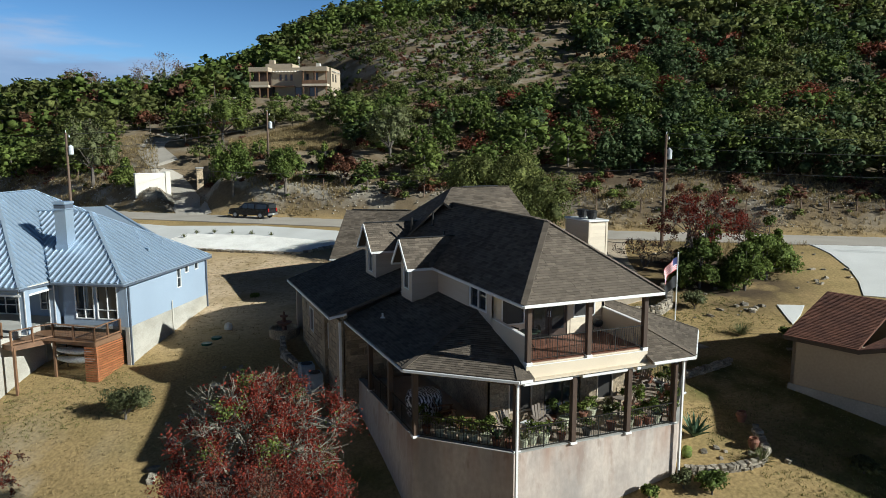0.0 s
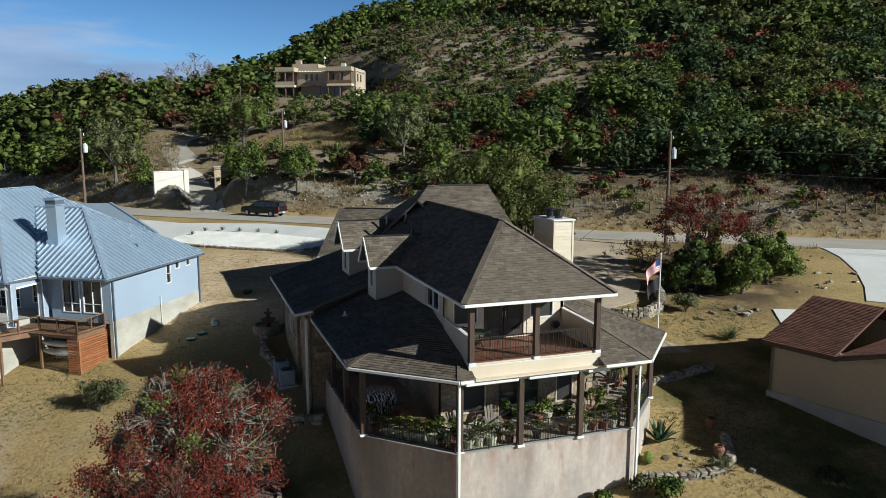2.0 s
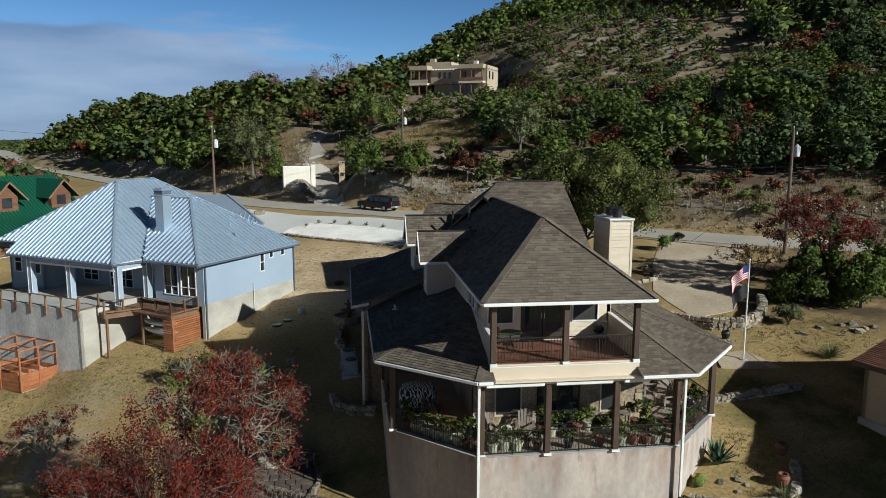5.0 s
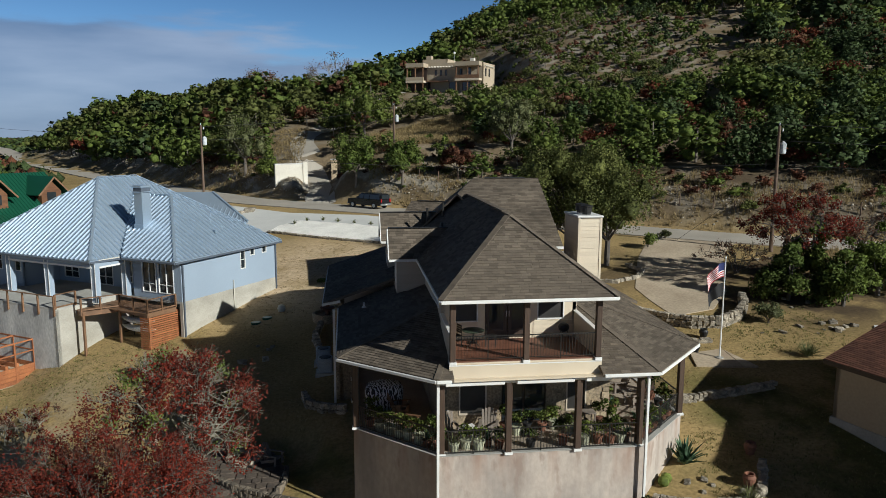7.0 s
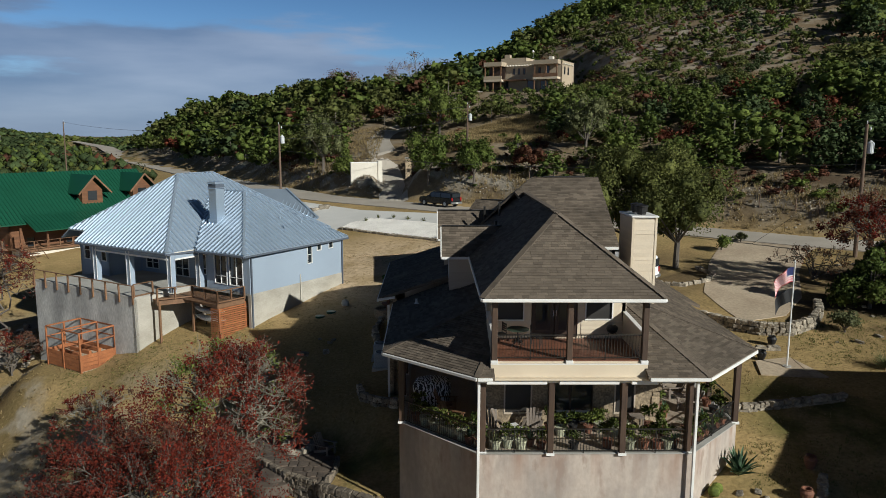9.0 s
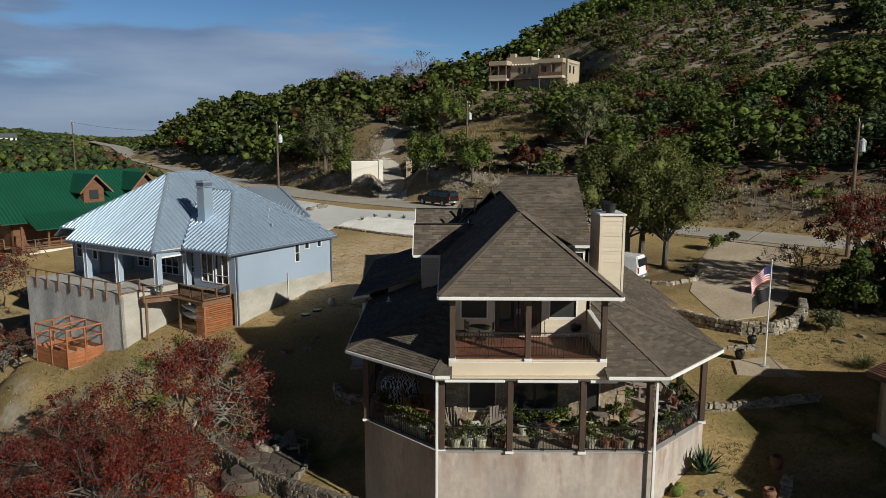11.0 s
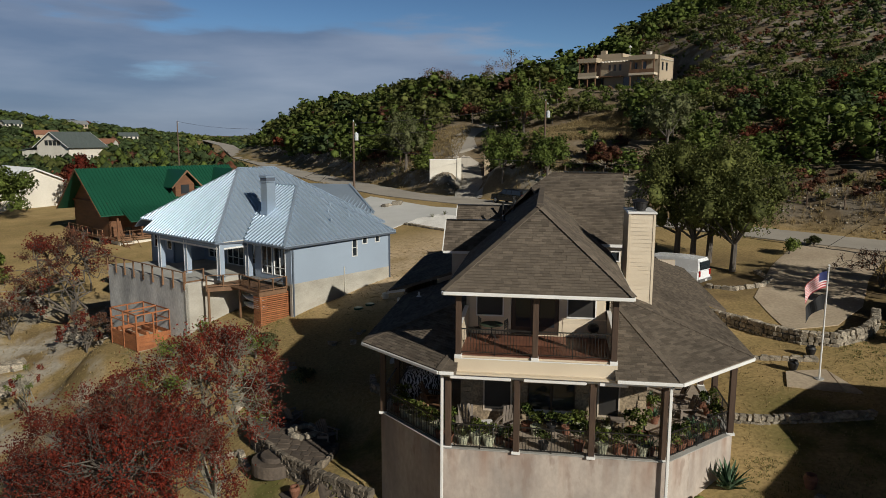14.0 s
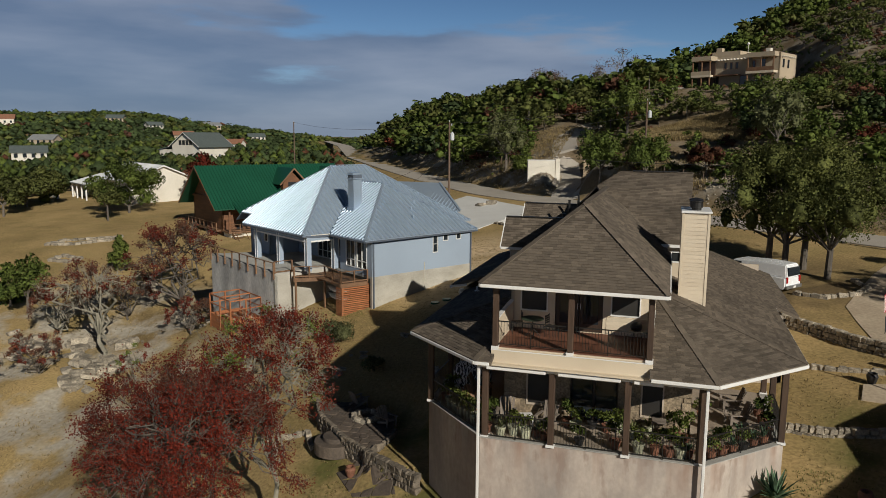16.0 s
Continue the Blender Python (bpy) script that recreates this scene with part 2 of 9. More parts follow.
def stucco_mat():
    """Pinkish stucco with rust runs below the wall cap and grey damp patches."""
    m = mat("stained_stucco", (0.46, 0.395, 0.34), (0.345, 0.29, 0.25), scale=0.5, fine=7, rough=0.9, bump=0.3, spread=0.07, stretch=(0.8, 0.8, 0.5), depth=0.02)
    N, L = m.node_tree.nodes, m.node_tree.links
    bsdf = N["Principled BSDF"]
    prev = bsdf.inputs["Base Color"].links[0].from_socket
    pos = N.new("ShaderNodeNewGeometry").outputs["Position"]
    for size, stretch, lo, hi, z0, z1, tint, most in ((1.3, (1, 1, 0.1), 0.48, 0.66, -2.3, -0.7, (0.27, 0.16, 0.11), 0.7), (0.5, (1, 1, 0.3), 0.52, 0.7, -9.0, -3.0, (0.20, 0.185, 0.175), 0.6), (2.4, (1, 1, 0.35), 0.58, 0.68, -4.0, -0.6, (0.22, 0.15, 0.115), 0.6)):
        mp = N.new("ShaderNodeMapping"); mp.inputs["Scale"].default_value = stretch
        L.new(pos, mp.inputs["Vector"])
        nz = N.new("ShaderNodeTexNoise"); nz.inputs["Scale"].default_value = size; nz.inputs["Detail"].default_value = 7.0
        L.new(mp.outputs[0], nz.inputs["Vector"])
        rg = N.new("ShaderNodeMapRange"); rg.inputs["From Min"].default_value = lo; rg.inputs["From Max"].default_value = hi
        L.new(nz.outputs["Fac"], rg.inputs["Value"])
        sp = N.new("ShaderNodeSeparateXYZ"); L.new(pos, sp.inputs[0])
        hz = N.new("ShaderNodeMapRange"); hz.inputs["From Min"].default_value = z0; hz.inputs["From Max"].default_value = z1; hz.inputs["To Max"].default_value = most
        L.new(sp.outputs["Z"], hz.inputs["Value"])
        mu = N.new("ShaderNodeMath"); mu.operation = "MULTIPLY"
        L.new(rg.outputs["Result"], mu.inputs[0]); L.new(hz.outputs["Result"], mu.inputs[1])
        mx = N.new("ShaderNodeMix"); mx.data_type = "RGBA"; mx.inputs["B"].default_value = (*tint, 1)
        L.new(mu.outputs[0], mx.inputs["Factor"]); L.new(prev, mx.inputs["A"])
        prev = mx.outputs["Result"]
    L.new(prev, bsdf.inputs["Base Color"])
    return m


STUCCO = stucco_mat()
TIMBER = mat("dark_timber", (0.075, 0.045, 0.028), (0.045, 0.027, 0.018), scale=2.5, fine=14, rough=0.6, bump=0.25, spread=0.12, stretch=(3, 3, 0.3))
IRON = mat("black_iron", (0.012, 0.011, 0.010), (0.018, 0.016, 0.014), scale=3, fine=30, rough=0.45, bump=0.05, spread=0.1)
DECK_RED = mat("red_deck_boards", (0.17, 0.07, 0.04), (0.12, 0.05, 0.03), scale=1.2, fine=12, rough=0.55, bump=0.2, spread=0.12, stretch=(1, 0.3, 1))
STONE = mat("limestone_block", (0.36, 0.28, 0.18), (0.20, 0.155, 0.105), scale=1.1, fine=12, rough=0.9, bump=0.5, spread=0.3, depth=0.03)
ROCK = mat("pale_limestone", (0.47, 0.42, 0.34), (0.29, 0.255, 0.20), scale=0.8, fine=9, rough=0.95, bump=0.6, spread=0.15, depth=0.05)
MORTAR = mat("mortar", (0.30, 0.26, 0.20), (0.24, 0.21, 0.17), scale=2, fine=20, rough=0.95, bump=0.2)
CONCRETE = mat("concrete", (0.42, 0.41, 0.38), (0.31, 0.30, 0.275), scale=0.5, fine=14, rough=0.85, bump=0.2, spread=0.07)
PORCH_FLOOR = mat("porch_slab", (0.34, 0.28, 0.22), (0.27, 0.22, 0.17), scale=0.8, fine=14, rough=0.7, bump=0.1)
ASPHALT = mat("old_asphalt", (0.43, 0.385, 0.325), (0.35, 0.315, 0.265), scale=0.25, fine=10, rough=0.9, bump=0.15, spread=0.06)
CALICHE = mat("caliche_drive", (0.46, 0.375, 0.27), (0.34, 0.265, 0.185), scale=0.35, fine=6, rough=0.95, bump=0.3, spread=0.10, depth=0.03)
WHITE_GRAVEL = mat("white_gravel", (0.86, 0.83, 0.77), (0.74, 0.71, 0.65), scale=0.6, fine=16, rough=0.95, bump=0.8, spread=0.14, depth=0.06)
WHITE_CONC = mat("pale_concrete_drive", (0.66, 0.65, 0.62), (0.58, 0.57, 0.54), scale=0.3, fine=12, rough=0.8, bump=0.1, spread=0.04)
GLASS = glass_mat("dark_window_glass")
SCREEN = mat("window_screen", (0.022, 0.02, 0.018), (0.03, 0.027, 0.024), scale=2, fine=40, rough=0.5, bump=0.0)
DARK_WOOD = mat("dark_door_wood", (0.05, 0.03, 0.02), (0.035, 0.022, 0.016), scale=2, fine=16, rough=0.45, bump=0.1, stretch=(3, 3, 0.4))
BARK = mat("grey_bark", (0.14, 0.118, 0.095), (0.075, 0.065, 0.055), scale=2.0, fine=12, rough=0.95, bump=0.5, stretch=(1, 1, 0.3), depth=0.02)
PALE_BARK = mat("pale_oak_bark", (0.29, 0.265, 0.205), (0.14, 0.13, 0.10), scale=2.0, fine=12, rough=0.95, bump=0.5, stretch=(1, 1, 0.3), depth=0.02)
LEAF_JUNIPER = leaf_mat("juniper_foliage", (0.13, 0.165, 0.034), (0.080, 0.112, 0.024), island=0.1)
# Shade on the right-hand slope put into leaf colour; distant woods are simply dark
LEAF_DARK_SHADED = leaf_mat("dark_shaded_foliage", (0.080, 0.110, 0.040), (0.050, 0.075, 0.028), island=0.1)
LEAF_OLIVE = leaf_mat("live_oak_foliage", (0.14, 0.152, 0.042), (0.095, 0.108, 0.031), island=0.1)
LEAF_RED = leaf_mat("red_oak_foliage", (0.185, 0.027, 0.014), (0.105, 0.022, 0.013))
LEAF_BROWN = leaf_mat("dry_foliage", (0.155, 0.062, 0.032), (0.10, 0.052, 0.034))
LEAF_RUST = leaf_mat("rusty_foliage", (0.19, 0.05, 0.024), (0.11, 0.04, 0.022))
LEAF_BRIGHT = leaf_mat("bright_foliage", (0.16, 0.195, 0.042), (0.11, 0.14, 0.032))
LEAF_SAGE = leaf_mat("sage_foliage", (0.165, 0.175, 0.075), (0.12, 0.13, 0.06))
LEAF_AGAVE = leaf_mat("agave_blades", (0.10, 0.16, 0.09), (0.07, 0.12, 0.07), trans=0.05)
GREEN_GRASS = leaf_mat("fading_green_grass", (0.20, 0.19, 0.065), (0.13, 0.135, 0.045), island=0.2)
STRAW = leaf_mat("dry_grass_blades", (0.34, 0.26, 0.13), (0.25, 0.19, 0.09), island=0.2)

# ---- terrain ----
ROAD = [(150, -42, 2.4), (49, 23, 2.4), (27.5, 37.3, 2.45), (2.6, 57.4, 2.75), (-21.0, 76.8, 2.8), (-39.0, 103.0, 3.0), (-57.0, 132.3, 3.2), (-105, 214, 3.5), (-160, 320, 6.0), (-330, 640, 6.0)]


def road_side(x, y):
    """Signed distance from the road's middle (positive on the hill's side), and the road's height there."""
    x, y = np.asarray(x, float), np.asarray(y, float)
    best = np.full(x.shape, 1e9)
    side, rz = np.zeros(x.shape), np.zeros(x.shape)
    for (ax, ay, az), (bx, by, bz) in zip(ROAD, ROAD[1:]):
        dx, dy = bx - ax, by - ay
        t = np.clip(((x - ax) * dx + (y - ay) * dy) / (dx * dx + dy * dy), 0, 1)
        px, py = x - ax - t * dx, y - ay - t * dy
        d = np.hypot(px, py)
        nearer = d < best
        best = np.where(nearer, d, best)
        side = np.where(nearer, np.sign(px * dy - py * dx), side)
        rz = np.where(nearer, az + t * (bz - az), rz)
    return best * side, rz


def smooth01(v):
    v = np.clip(v, 0, 1)
    return v * v * (3 - 2 * v)


def soft(v, k):
    return k * np.logaddexp(0, v / k)


def ripple(x, y, s):
    return (np.sin(x / s + 1.3) * np.cos(y / s * 1.17 + 0.4) + 0.6 * np.sin(x / s * 2.3 - y / s * 1.9) + 0.35 * np.cos(x / s * 4.1 + y / s * 3.7))


CREST = ([-60, -25, -21, -17, -9, -3, 2.5, 5, 8, 14, 30, 60, 90], [0.4, 0.9, 3.4, 4.3, 5.6, 7.2, 7.9, 9.6, 10.4, 10.9, 11.2, 11.2, 9.0])


def terrain(x, y):
    x, y = np.asarray(x, float), np.asarray(y, float)
    d, rz = road_side(x, y)
    # hillside over the road: a cut bank, then the slope, capped by the crest seen from the yard
    h = np.maximum(d - 3.9, 0)
    az = np.degrees(np.arctan2(x, y + 25))
    r = np.hypot(x, y + 25)
    crest_r = 195 + 60 * smooth01((az - 2) / 12) + 95 * smooth01((-13 - az) / 6)
    top = 11.5 + np.tan(np.radians(np.interp(az, *CREST))) * np.minimum(r, crest_r) - 4.0
    rise = 2.7 * smooth01(h / 3.5) + 0.8 * smooth01((h - 3) / 10) + 9.0 * smooth01((-2 - az) / 10) * smooth01((h - 2) / 32) + 0.265 * soft(h - 4, 3) + 0.25 * soft(h - 62, 15) * smooth01((az + 12) / 10)
    cap = top - rz
    rise = -soft(-(rise - cap), 3.0) + cap
    rise = rise - 0.12 * soft(r - crest_r - 20, 15)
    hill = rz + np.where(h > 0, np.maximum(rise, -6), 0) + 0.25 * ripple(x, y, 7.0) * smooth01((h - 6) / 15)
    # shelf of the meadow, and the villa's terrace
    hill = hill + np.where(h > 0, 2.2 * np.exp(-((x - 1) / 9) ** 2 - ((y - 79) / 9) ** 2), 0)
    pad = smooth01((1.9 - np.hypot((x - 13) / np.where(x < 13, 17, 11.5), (y - 133) / 16)) / 0.95)
    hill = hill * (1 - pad) + (20.8 - 0.9 * smooth01((124 - y) / 5)) * pad
    gate = smooth01(h / 9) * smooth01((1.5 - np.hypot((x + 13) / 7, (y - 83) / 6)) / 0.6)
    hill = np.where(h > 0, hill * (1 - gate) + (5.4 + 0.12 * (y - 82)) * gate, hill)
    ramp = smooth01((3.6 - np.abs(x + 11.0)) / 1.8) * smooth01((92 - y) / 6)
    hill = np.where(h > 0, hill * (1 - ramp) + (rz + 2.7 * np.minimum(h / 10, 1) + 0.12 * np.maximum(y - 82, 0)) * ramp, hill)
    # the yards below the road
    e = np.maximum(-d - 4.2, 0)
    right = rz - 0.125 * e - 0.33 * soft(e - 39, 2.5)
    left = -2.2 - 0.30 * soft(46 - y, 5) + 0.03 * (y - 46) * smooth01((y - 46) / 30)
    left = np.minimum(left, rz - 0.06 * e)
    w = smooth01((-24 - x) / 22) * smooth01((e - 6) / 18)
    yard = right * (1 - w) + left * w
    yard = np.maximum(yard, -22 - 0.02 * e)
    yard = np.where(e > 90, yard * 1.0, yard) + 0.07 * ripple(x, y, 4.0) * smooth01((e - 8) / 10)
    yard = yard + 0.3 * ripple(x, y, 5.0) * smooth01((-30 - x) / 15) * smooth01((40 - y) / 10)
    # the levelled patio, and the grass terrace beside it
    dip = smooth01((1.3 - np.hypot((x + 12.3) / 3.2, (y - 8.0) / 2.7)) / 0.3)
    yard = yard * (1 - dip) + np.minimum(yard, -4.3) * dip
    shelf = smooth01((1.35 - np.hypot((x + 8.2) / 2.1, (y - 6.0) / 2.3)) / 0.35)
    yard = yard * (1 - shelf) + np.maximum(yard, -4.3) * shelf
    # the levelled bed of the cedar pen
    bed = smooth01((2.3 - np.hypot((x + 30.05) / 2.9, (y - 23.5) / 2.6)) / 1.4)
    yard = yard * (1 - bed) + np.maximum(yard, -4.5) * bed
    # far country rolls away at the road's level
    z = np.where(d > 0, hill, yard)
    far = smooth01((np.hypot(x + 20, y - 30) - 170) / 200) * smooth01((-az - 22) / 8)
    country = -4 + 5 * ripple(x, y, 160.0) + (0.012 + 0.030 * smooth01((-az - 26) / 14)) * np.minimum(r - 250, 900)
    return z * (1 - far) + country * far


def ground_z(x, y):
    return float(terrain(np.array([x]), np.array([y]))[0])


def axis_steps(lo, hi, step, out_lo, out_hi, grow=1.13):
    mid = list(np.arange(lo, hi + 1e-6, step))
    s, v, up = step, hi, []
    while v < out_hi:
        s *= grow
        v += s
        up.append(v)
    s, v, down = step, lo, []
    while v > out_lo:
        s *= grow
        v -= s
        down.append(v)
    return np.array(down[::-1] + mid + up)


def ground_material():
    m = mat("yard_soil_and_grass", (0.38, 0.272, 0.125), (0.265, 0.19, 0.085), scale=0.12, fine=6.0, rough=0.95, bump=0.55, spread=0.17, depth=0.045, spec=0.1, world_space=True)
    nt = m.node_tree
    N, L = nt.nodes, nt.links
    bsdf = N["Principled BSDF"]
    base = bsdf.inputs["Base Color"].links[0].from_socket
    geo = N.new("ShaderNodeNewGeometry")

    def noise_at(scale, detail=6.0, lo=0.45, hi=0.6):
        n = N.new("ShaderNodeTexNoise"); n.inputs["Scale"].default_value = scale; n.inputs["Detail"].default_value = detail
        L.new(geo.outputs["Position"], n.inputs["Vector"])
        r = N.new("ShaderNodeMapRange"); r.inputs["From Min"].default_value = lo; r.inputs["From Max"].default_value = hi
        L.new(n.outputs["Fac"], r.inputs["Value"])
        return r.outputs["Result"]

    def layer(prev, colour, attr, nz, amount=1.0):
        at = N.new("ShaderNodeAttribute"); at.attribute_name = attr
        mul = N.new("ShaderNodeMath"); mul.operation = "MULTIPLY"
        L.new(at.outputs["Fac"], mul.inputs[0]); L.new(nz, mul.inputs[1])
        mul2 = N.new("ShaderNodeMath"); mul2.operation = "MULTIPLY"; mul2.inputs[1].default_value = amount
        L.new(mul.outputs[0], mul2.inputs[0])
        x = N.new("ShaderNodeMix"); x.data_type = "RGBA"
        L.new(mul2.outputs[0], x.inputs["Factor"]); L.new(prev, x.inputs["A"])
        grain = noise_at(3.0, 6.0, 0.25, 0.75)
        two = N.new("ShaderNodeMix"); two.data_type = "RGBA"
        two.inputs["A"].default_value = (*[c * 0.72 for c in colour], 1); two.inputs["B"].default_value = (*[c * 1.25 for c in colour], 1)
        L.new(grain, two.inputs["Factor"]); L.new(two.outputs["Result"], x.inputs["B"])
        return x.outputs["Result"]

    c = layer(base, (0.085, 0.095, 0.025), "green", noise_at(0.35, 6, 0.40, 0.62), 0.85)
    c = layer(c, (0.165, 0.125, 0.08), "hill", noise_at(0.08, 7, 0.18, 0.42), 0.92)
    c = layer(c, (0.07, 0.05, 0.034), "litter", noise_at(0.4, 6, 0.28, 0.52), 0.92)
    c = layer(c, (0.60, 0.465, 0.315), "sand", noise_at(0.25, 6, 0.2, 0.5), 0.8)
    c = layer(c, (0.38, 0.345, 0.285), "rock", noise_at(0.28, 9, 0.45, 0.58), 0.9)
    L.new(c, bsdf.inputs["Base Color"])
    return m


def build_ground():
    xs = axis_steps(-70, 48, 0.9, -3800, 3800)
    ys = axis_steps(-14, 92, 0.9, -3000, 4200)
    X, Y = np.meshgrid(xs, ys)
    Z = terrain(X, Y)
    nx, ny = len(xs), len(ys)
    idx = np.arange(nx * ny).reshape(ny, nx)
    F = np.stack([idx[:-1, :-1], idx[:-1, 1:], idx[1:, 1:], idx[1:, :-1]], -1).reshape(-1, 4)
    me = quads("ground", np.stack([X, Y, Z], -1), F, ground_material())
    me.polygons.foreach_set("use_smooth", [True] * len(me.polygons))
    d, _ = road_side(X, Y)
    hill = smooth01((d - 3) / 3)
    rock = np.clip(smooth01((d - 4) / 2) * (1 - smooth01((d - 10) / 5)) * (0.6 + 0.4 * smooth01((-8 - X) / 8)) * (0.3 + 0.7 * smooth01((14 - X) / 10)) + hill * 0.22 + 0.45 * hill * np.clip(1.4 - 1.4 * np.hypot((X - 46) / 34, (Y - 132) / 52), 0, 1) + smooth01((-29 - X) / 6) * smooth01((40 - Y) / 8) * (d < 0) + 0.55 * np.clip(1.5 - 1.5 * np.hypot((X + 29) / 12, (Y - 13) / 11), 0, 1), 0, 1)
    green = (smooth01((X - 9) / 3) * smooth01((12 - Y) / 6) * 1.0 + smooth01((-3 - X) / 2) * smooth01((X + 16) / 3) * smooth01((12 - Y) / 5) * 0.9 + 0.25) * (d < 0)
    green = np.clip(green + smooth01((np.hypot(X, Y) - 150) / 100), 0, 1)
    litter = np.clip(2.2 - 2.2 * np.hypot((X - 25) / 9, (Y - 20) / 8.5), 0, 1) + 0.75 * np.clip(1.5 - 1.5 * np.hypot((X - 12) / 9, (Y - 29) / 9), 0, 1) + 0.6 * np.clip(1.5 - 1.5 * np.hypot((X - 29) / 7, (Y - 27) / 6), 0, 1) + 0.75 * smooth01((d - 5) / 3) * (1 - smooth01((d - 16) / 8)) * smooth01((X - 14) / 10)
    litter = litter + 0.22 * np.clip(1.5 - 1.5 * np.hypot((X + 31) / 13, (Y - 15) / 11), 0, 1) + 0.6 * np.clip(1.6 - 1.6 * np.hypot((X + 43) / 8, (Y - 30) / 7), 0, 1)
    sand = np.clip(1.8 - 1.8 * np.hypot((X + 9) / 13, (Y - 36) / 15), 0, 1) * (d < 0)
    for key, val in (("sand", sand), ("litter", np.clip(litter, 0, 1)), ("hill", hill), ("rock", rock), ("green", green)):
        at = me.attributes.new(key, "FLOAT", "POINT")
        at.data.foreach_set("value", np.asarray(val, np.float32).ravel())
    return tagged(new("ground", me), "sloping ground of dry straw-coloured grass, soil and limestone", "ground", kind="structure")


build_ground()


def ribbon(name, line, half, material, label, category, lift=0.03, z_of=None, thick=0.25):
    """A strip of paving along a line, with a thickness, that lies on the ground."""
    pts = [Vector((p[0], p[1], 0)) for p in line]
    fine = []
    for a, b in zip(pts, pts[1:]):
        k = max(1, int((b - a).length / 3))
        fine += [a.lerp(b, i / k) for i in range(k)]
    fine.append(pts[-1])
    for _ in range(3):
        fine = [fine[0]] + [(fine[i - 1] + fine[i] * 2 + fine[i + 1]) / 4 for i in range(1, len(fine) - 1)] + [fine[-1]]
    bm = bm_new()
    prev = None
    for i, p in enumerate(fine):
        d = (fine[min(i + 1, len(fine) - 1)] - fine[max(i - 1, 0)]).normalized()
        side = Vector((d.y, -d.x, 0))
        row = []
        for k in (-1, -0.5, 0, 0.5, 1):
            q = p + side * half * k
            z = (z_of(q.x, q.y) if z_of else ground_z(q.x, q.y)) + lift
            row.append(bm.verts.new((q.x, q.y, z)))
        row = [bm.verts.new(row[0].co - Vector((0, 0, thick)))] + row + [bm.verts.new(row[-1].co - Vector((0, 0, thick)))]
        if prev:
            for j in range(6):
                bm.faces.new((prev[j], prev[j + 1], row[j + 1], row[j]))
        prev = row
    bmesh.ops.recalc_face_normals(bm, faces=bm.faces[:])
    return solid(name, bm, material, label, category, kind="structure")


ribbon("road", ROAD, 3.5, ASPHALT, "worn grey asphalt country road past the houses", "road", lift=0.09,
       z_of=lambda x, y: float(road_side(np.array([x]), np.array([y]))[1][0]))


def patch(name, outline, material, label, category, lift=0.05, step=1.2):
    """A sheet of paving or gravel inside an outline, draped on the ground, with a turned-down rim."""
    bm = bm_new()
    vs = [bm.verts.new((x, y, 0)) for x, y in outline]
    bm.faces.new(vs)
    x0, x1 = min(p[0] for p in outline), max(p[0] for p in outline)
    y0, y1 = min(p[1] for p in outline), max(p[1] for p in outline)
    for a, lo, hi in ((0, x0, x1), (1, y0, y1)):
        v = lo + step
        while v < hi:
            co, no = (Vector((v, 0, 0)), Vector((1, 0, 0))) if a == 0 else (Vector((0, v, 0)), Vector((0, 1, 0)))
            bmesh.ops.bisect_plane(bm, geom=bm.verts[:] + bm.edges[:] + bm.faces[:], plane_co=co, plane_no=no)
            v += step
    for v in bm.verts:
        v.co.z = ground_z(v.co.x, v.co.y) + lift
    rim = [e for e in bm.edges if e.is_boundary]
    ex = bmesh.ops.extrude_edge_only(bm, edges=rim)
    for v in ex["geom"]:
        if isinstance(v, bmesh.types.BMVert):
            v.co.z -= lift + 0.15
    bmesh.ops.recalc_face_normals(bm, faces=bm.faces[:])
    return solid(name, bm, material, label, category, kind="structure")


patch("concrete_drive", [(-24.5, 73.5), (-14, 62.8), (-5, 57.5), (6, 47.2), (2, 45), (-6.0, 53.0), (-12.5, 57.5), (-15.7, 53.0), (-17.0, 49.8), (-25, 51.5), (-28, 63)], WHITE_CONC, "pale concrete apron and drive beside the road", "drive", lift=0.06)
patch("gravel_bed", [(-12.3, 57.3), (-6.0, 52.8), (1.8, 45), (-3.5, 43.6), (-10, 48.5), (-15.3, 53.2), (-14.5, 55.5)], WHITE_GRAVEL, "bed of bright white gravel with small shrubs", "gravel", lift=0.14)
patch("dirt_drive", [(14.5, 18), (14.2, 24), (17.2, 31), (22, 39.3), (24, 38), (28.5, 34.8), (25, 31), (22.5, 27), (20, 21.5), (17.5, 18.5)], CALICHE, "bare caliche driveway running up to the road", "drive", lift=0.04)
patch("concrete_slab", [(32.3, 11.9), (34.9, 14.3), (37.5, 17.3), (39.8, 21.0), (41.2, 25.0), (62, 12), (55, 2), (40, 4)], WHITE_CONC, "pale concrete drive curving to the road", "drive", lift=0.06)
patch("concrete_pad", [(25.1, 13.2), (26.9, 12.4), (25.2, 11.2), (23.2, 10.1)], WHITE_CONC, "small pale concrete pad in the dirt", "pad", lift=0.07, step=0.8)

# ---- the main house ----
def clip(poly, n, c):
    """The part of a polygon of 2D points where n . p <= c."""
    out = []
    for i, p in enumerate(poly):
        q = poly[(i + 1) % len(poly)]
        a, b = n[0] * p[0] + n[1] * p[1] - c, n[0] * q[0] + n[1] * q[1] - c
        if a <= 1e-9:
            out.append(p)
        if (a < -1e-9 and b > 1e-9) or (a > 1e-9 and b < -1e-9):
            t = a / (a - b)
            out.append((p[0] + t * (q[0] - p[0]), p[1] + t * (q[1] - p[1])))
    return out


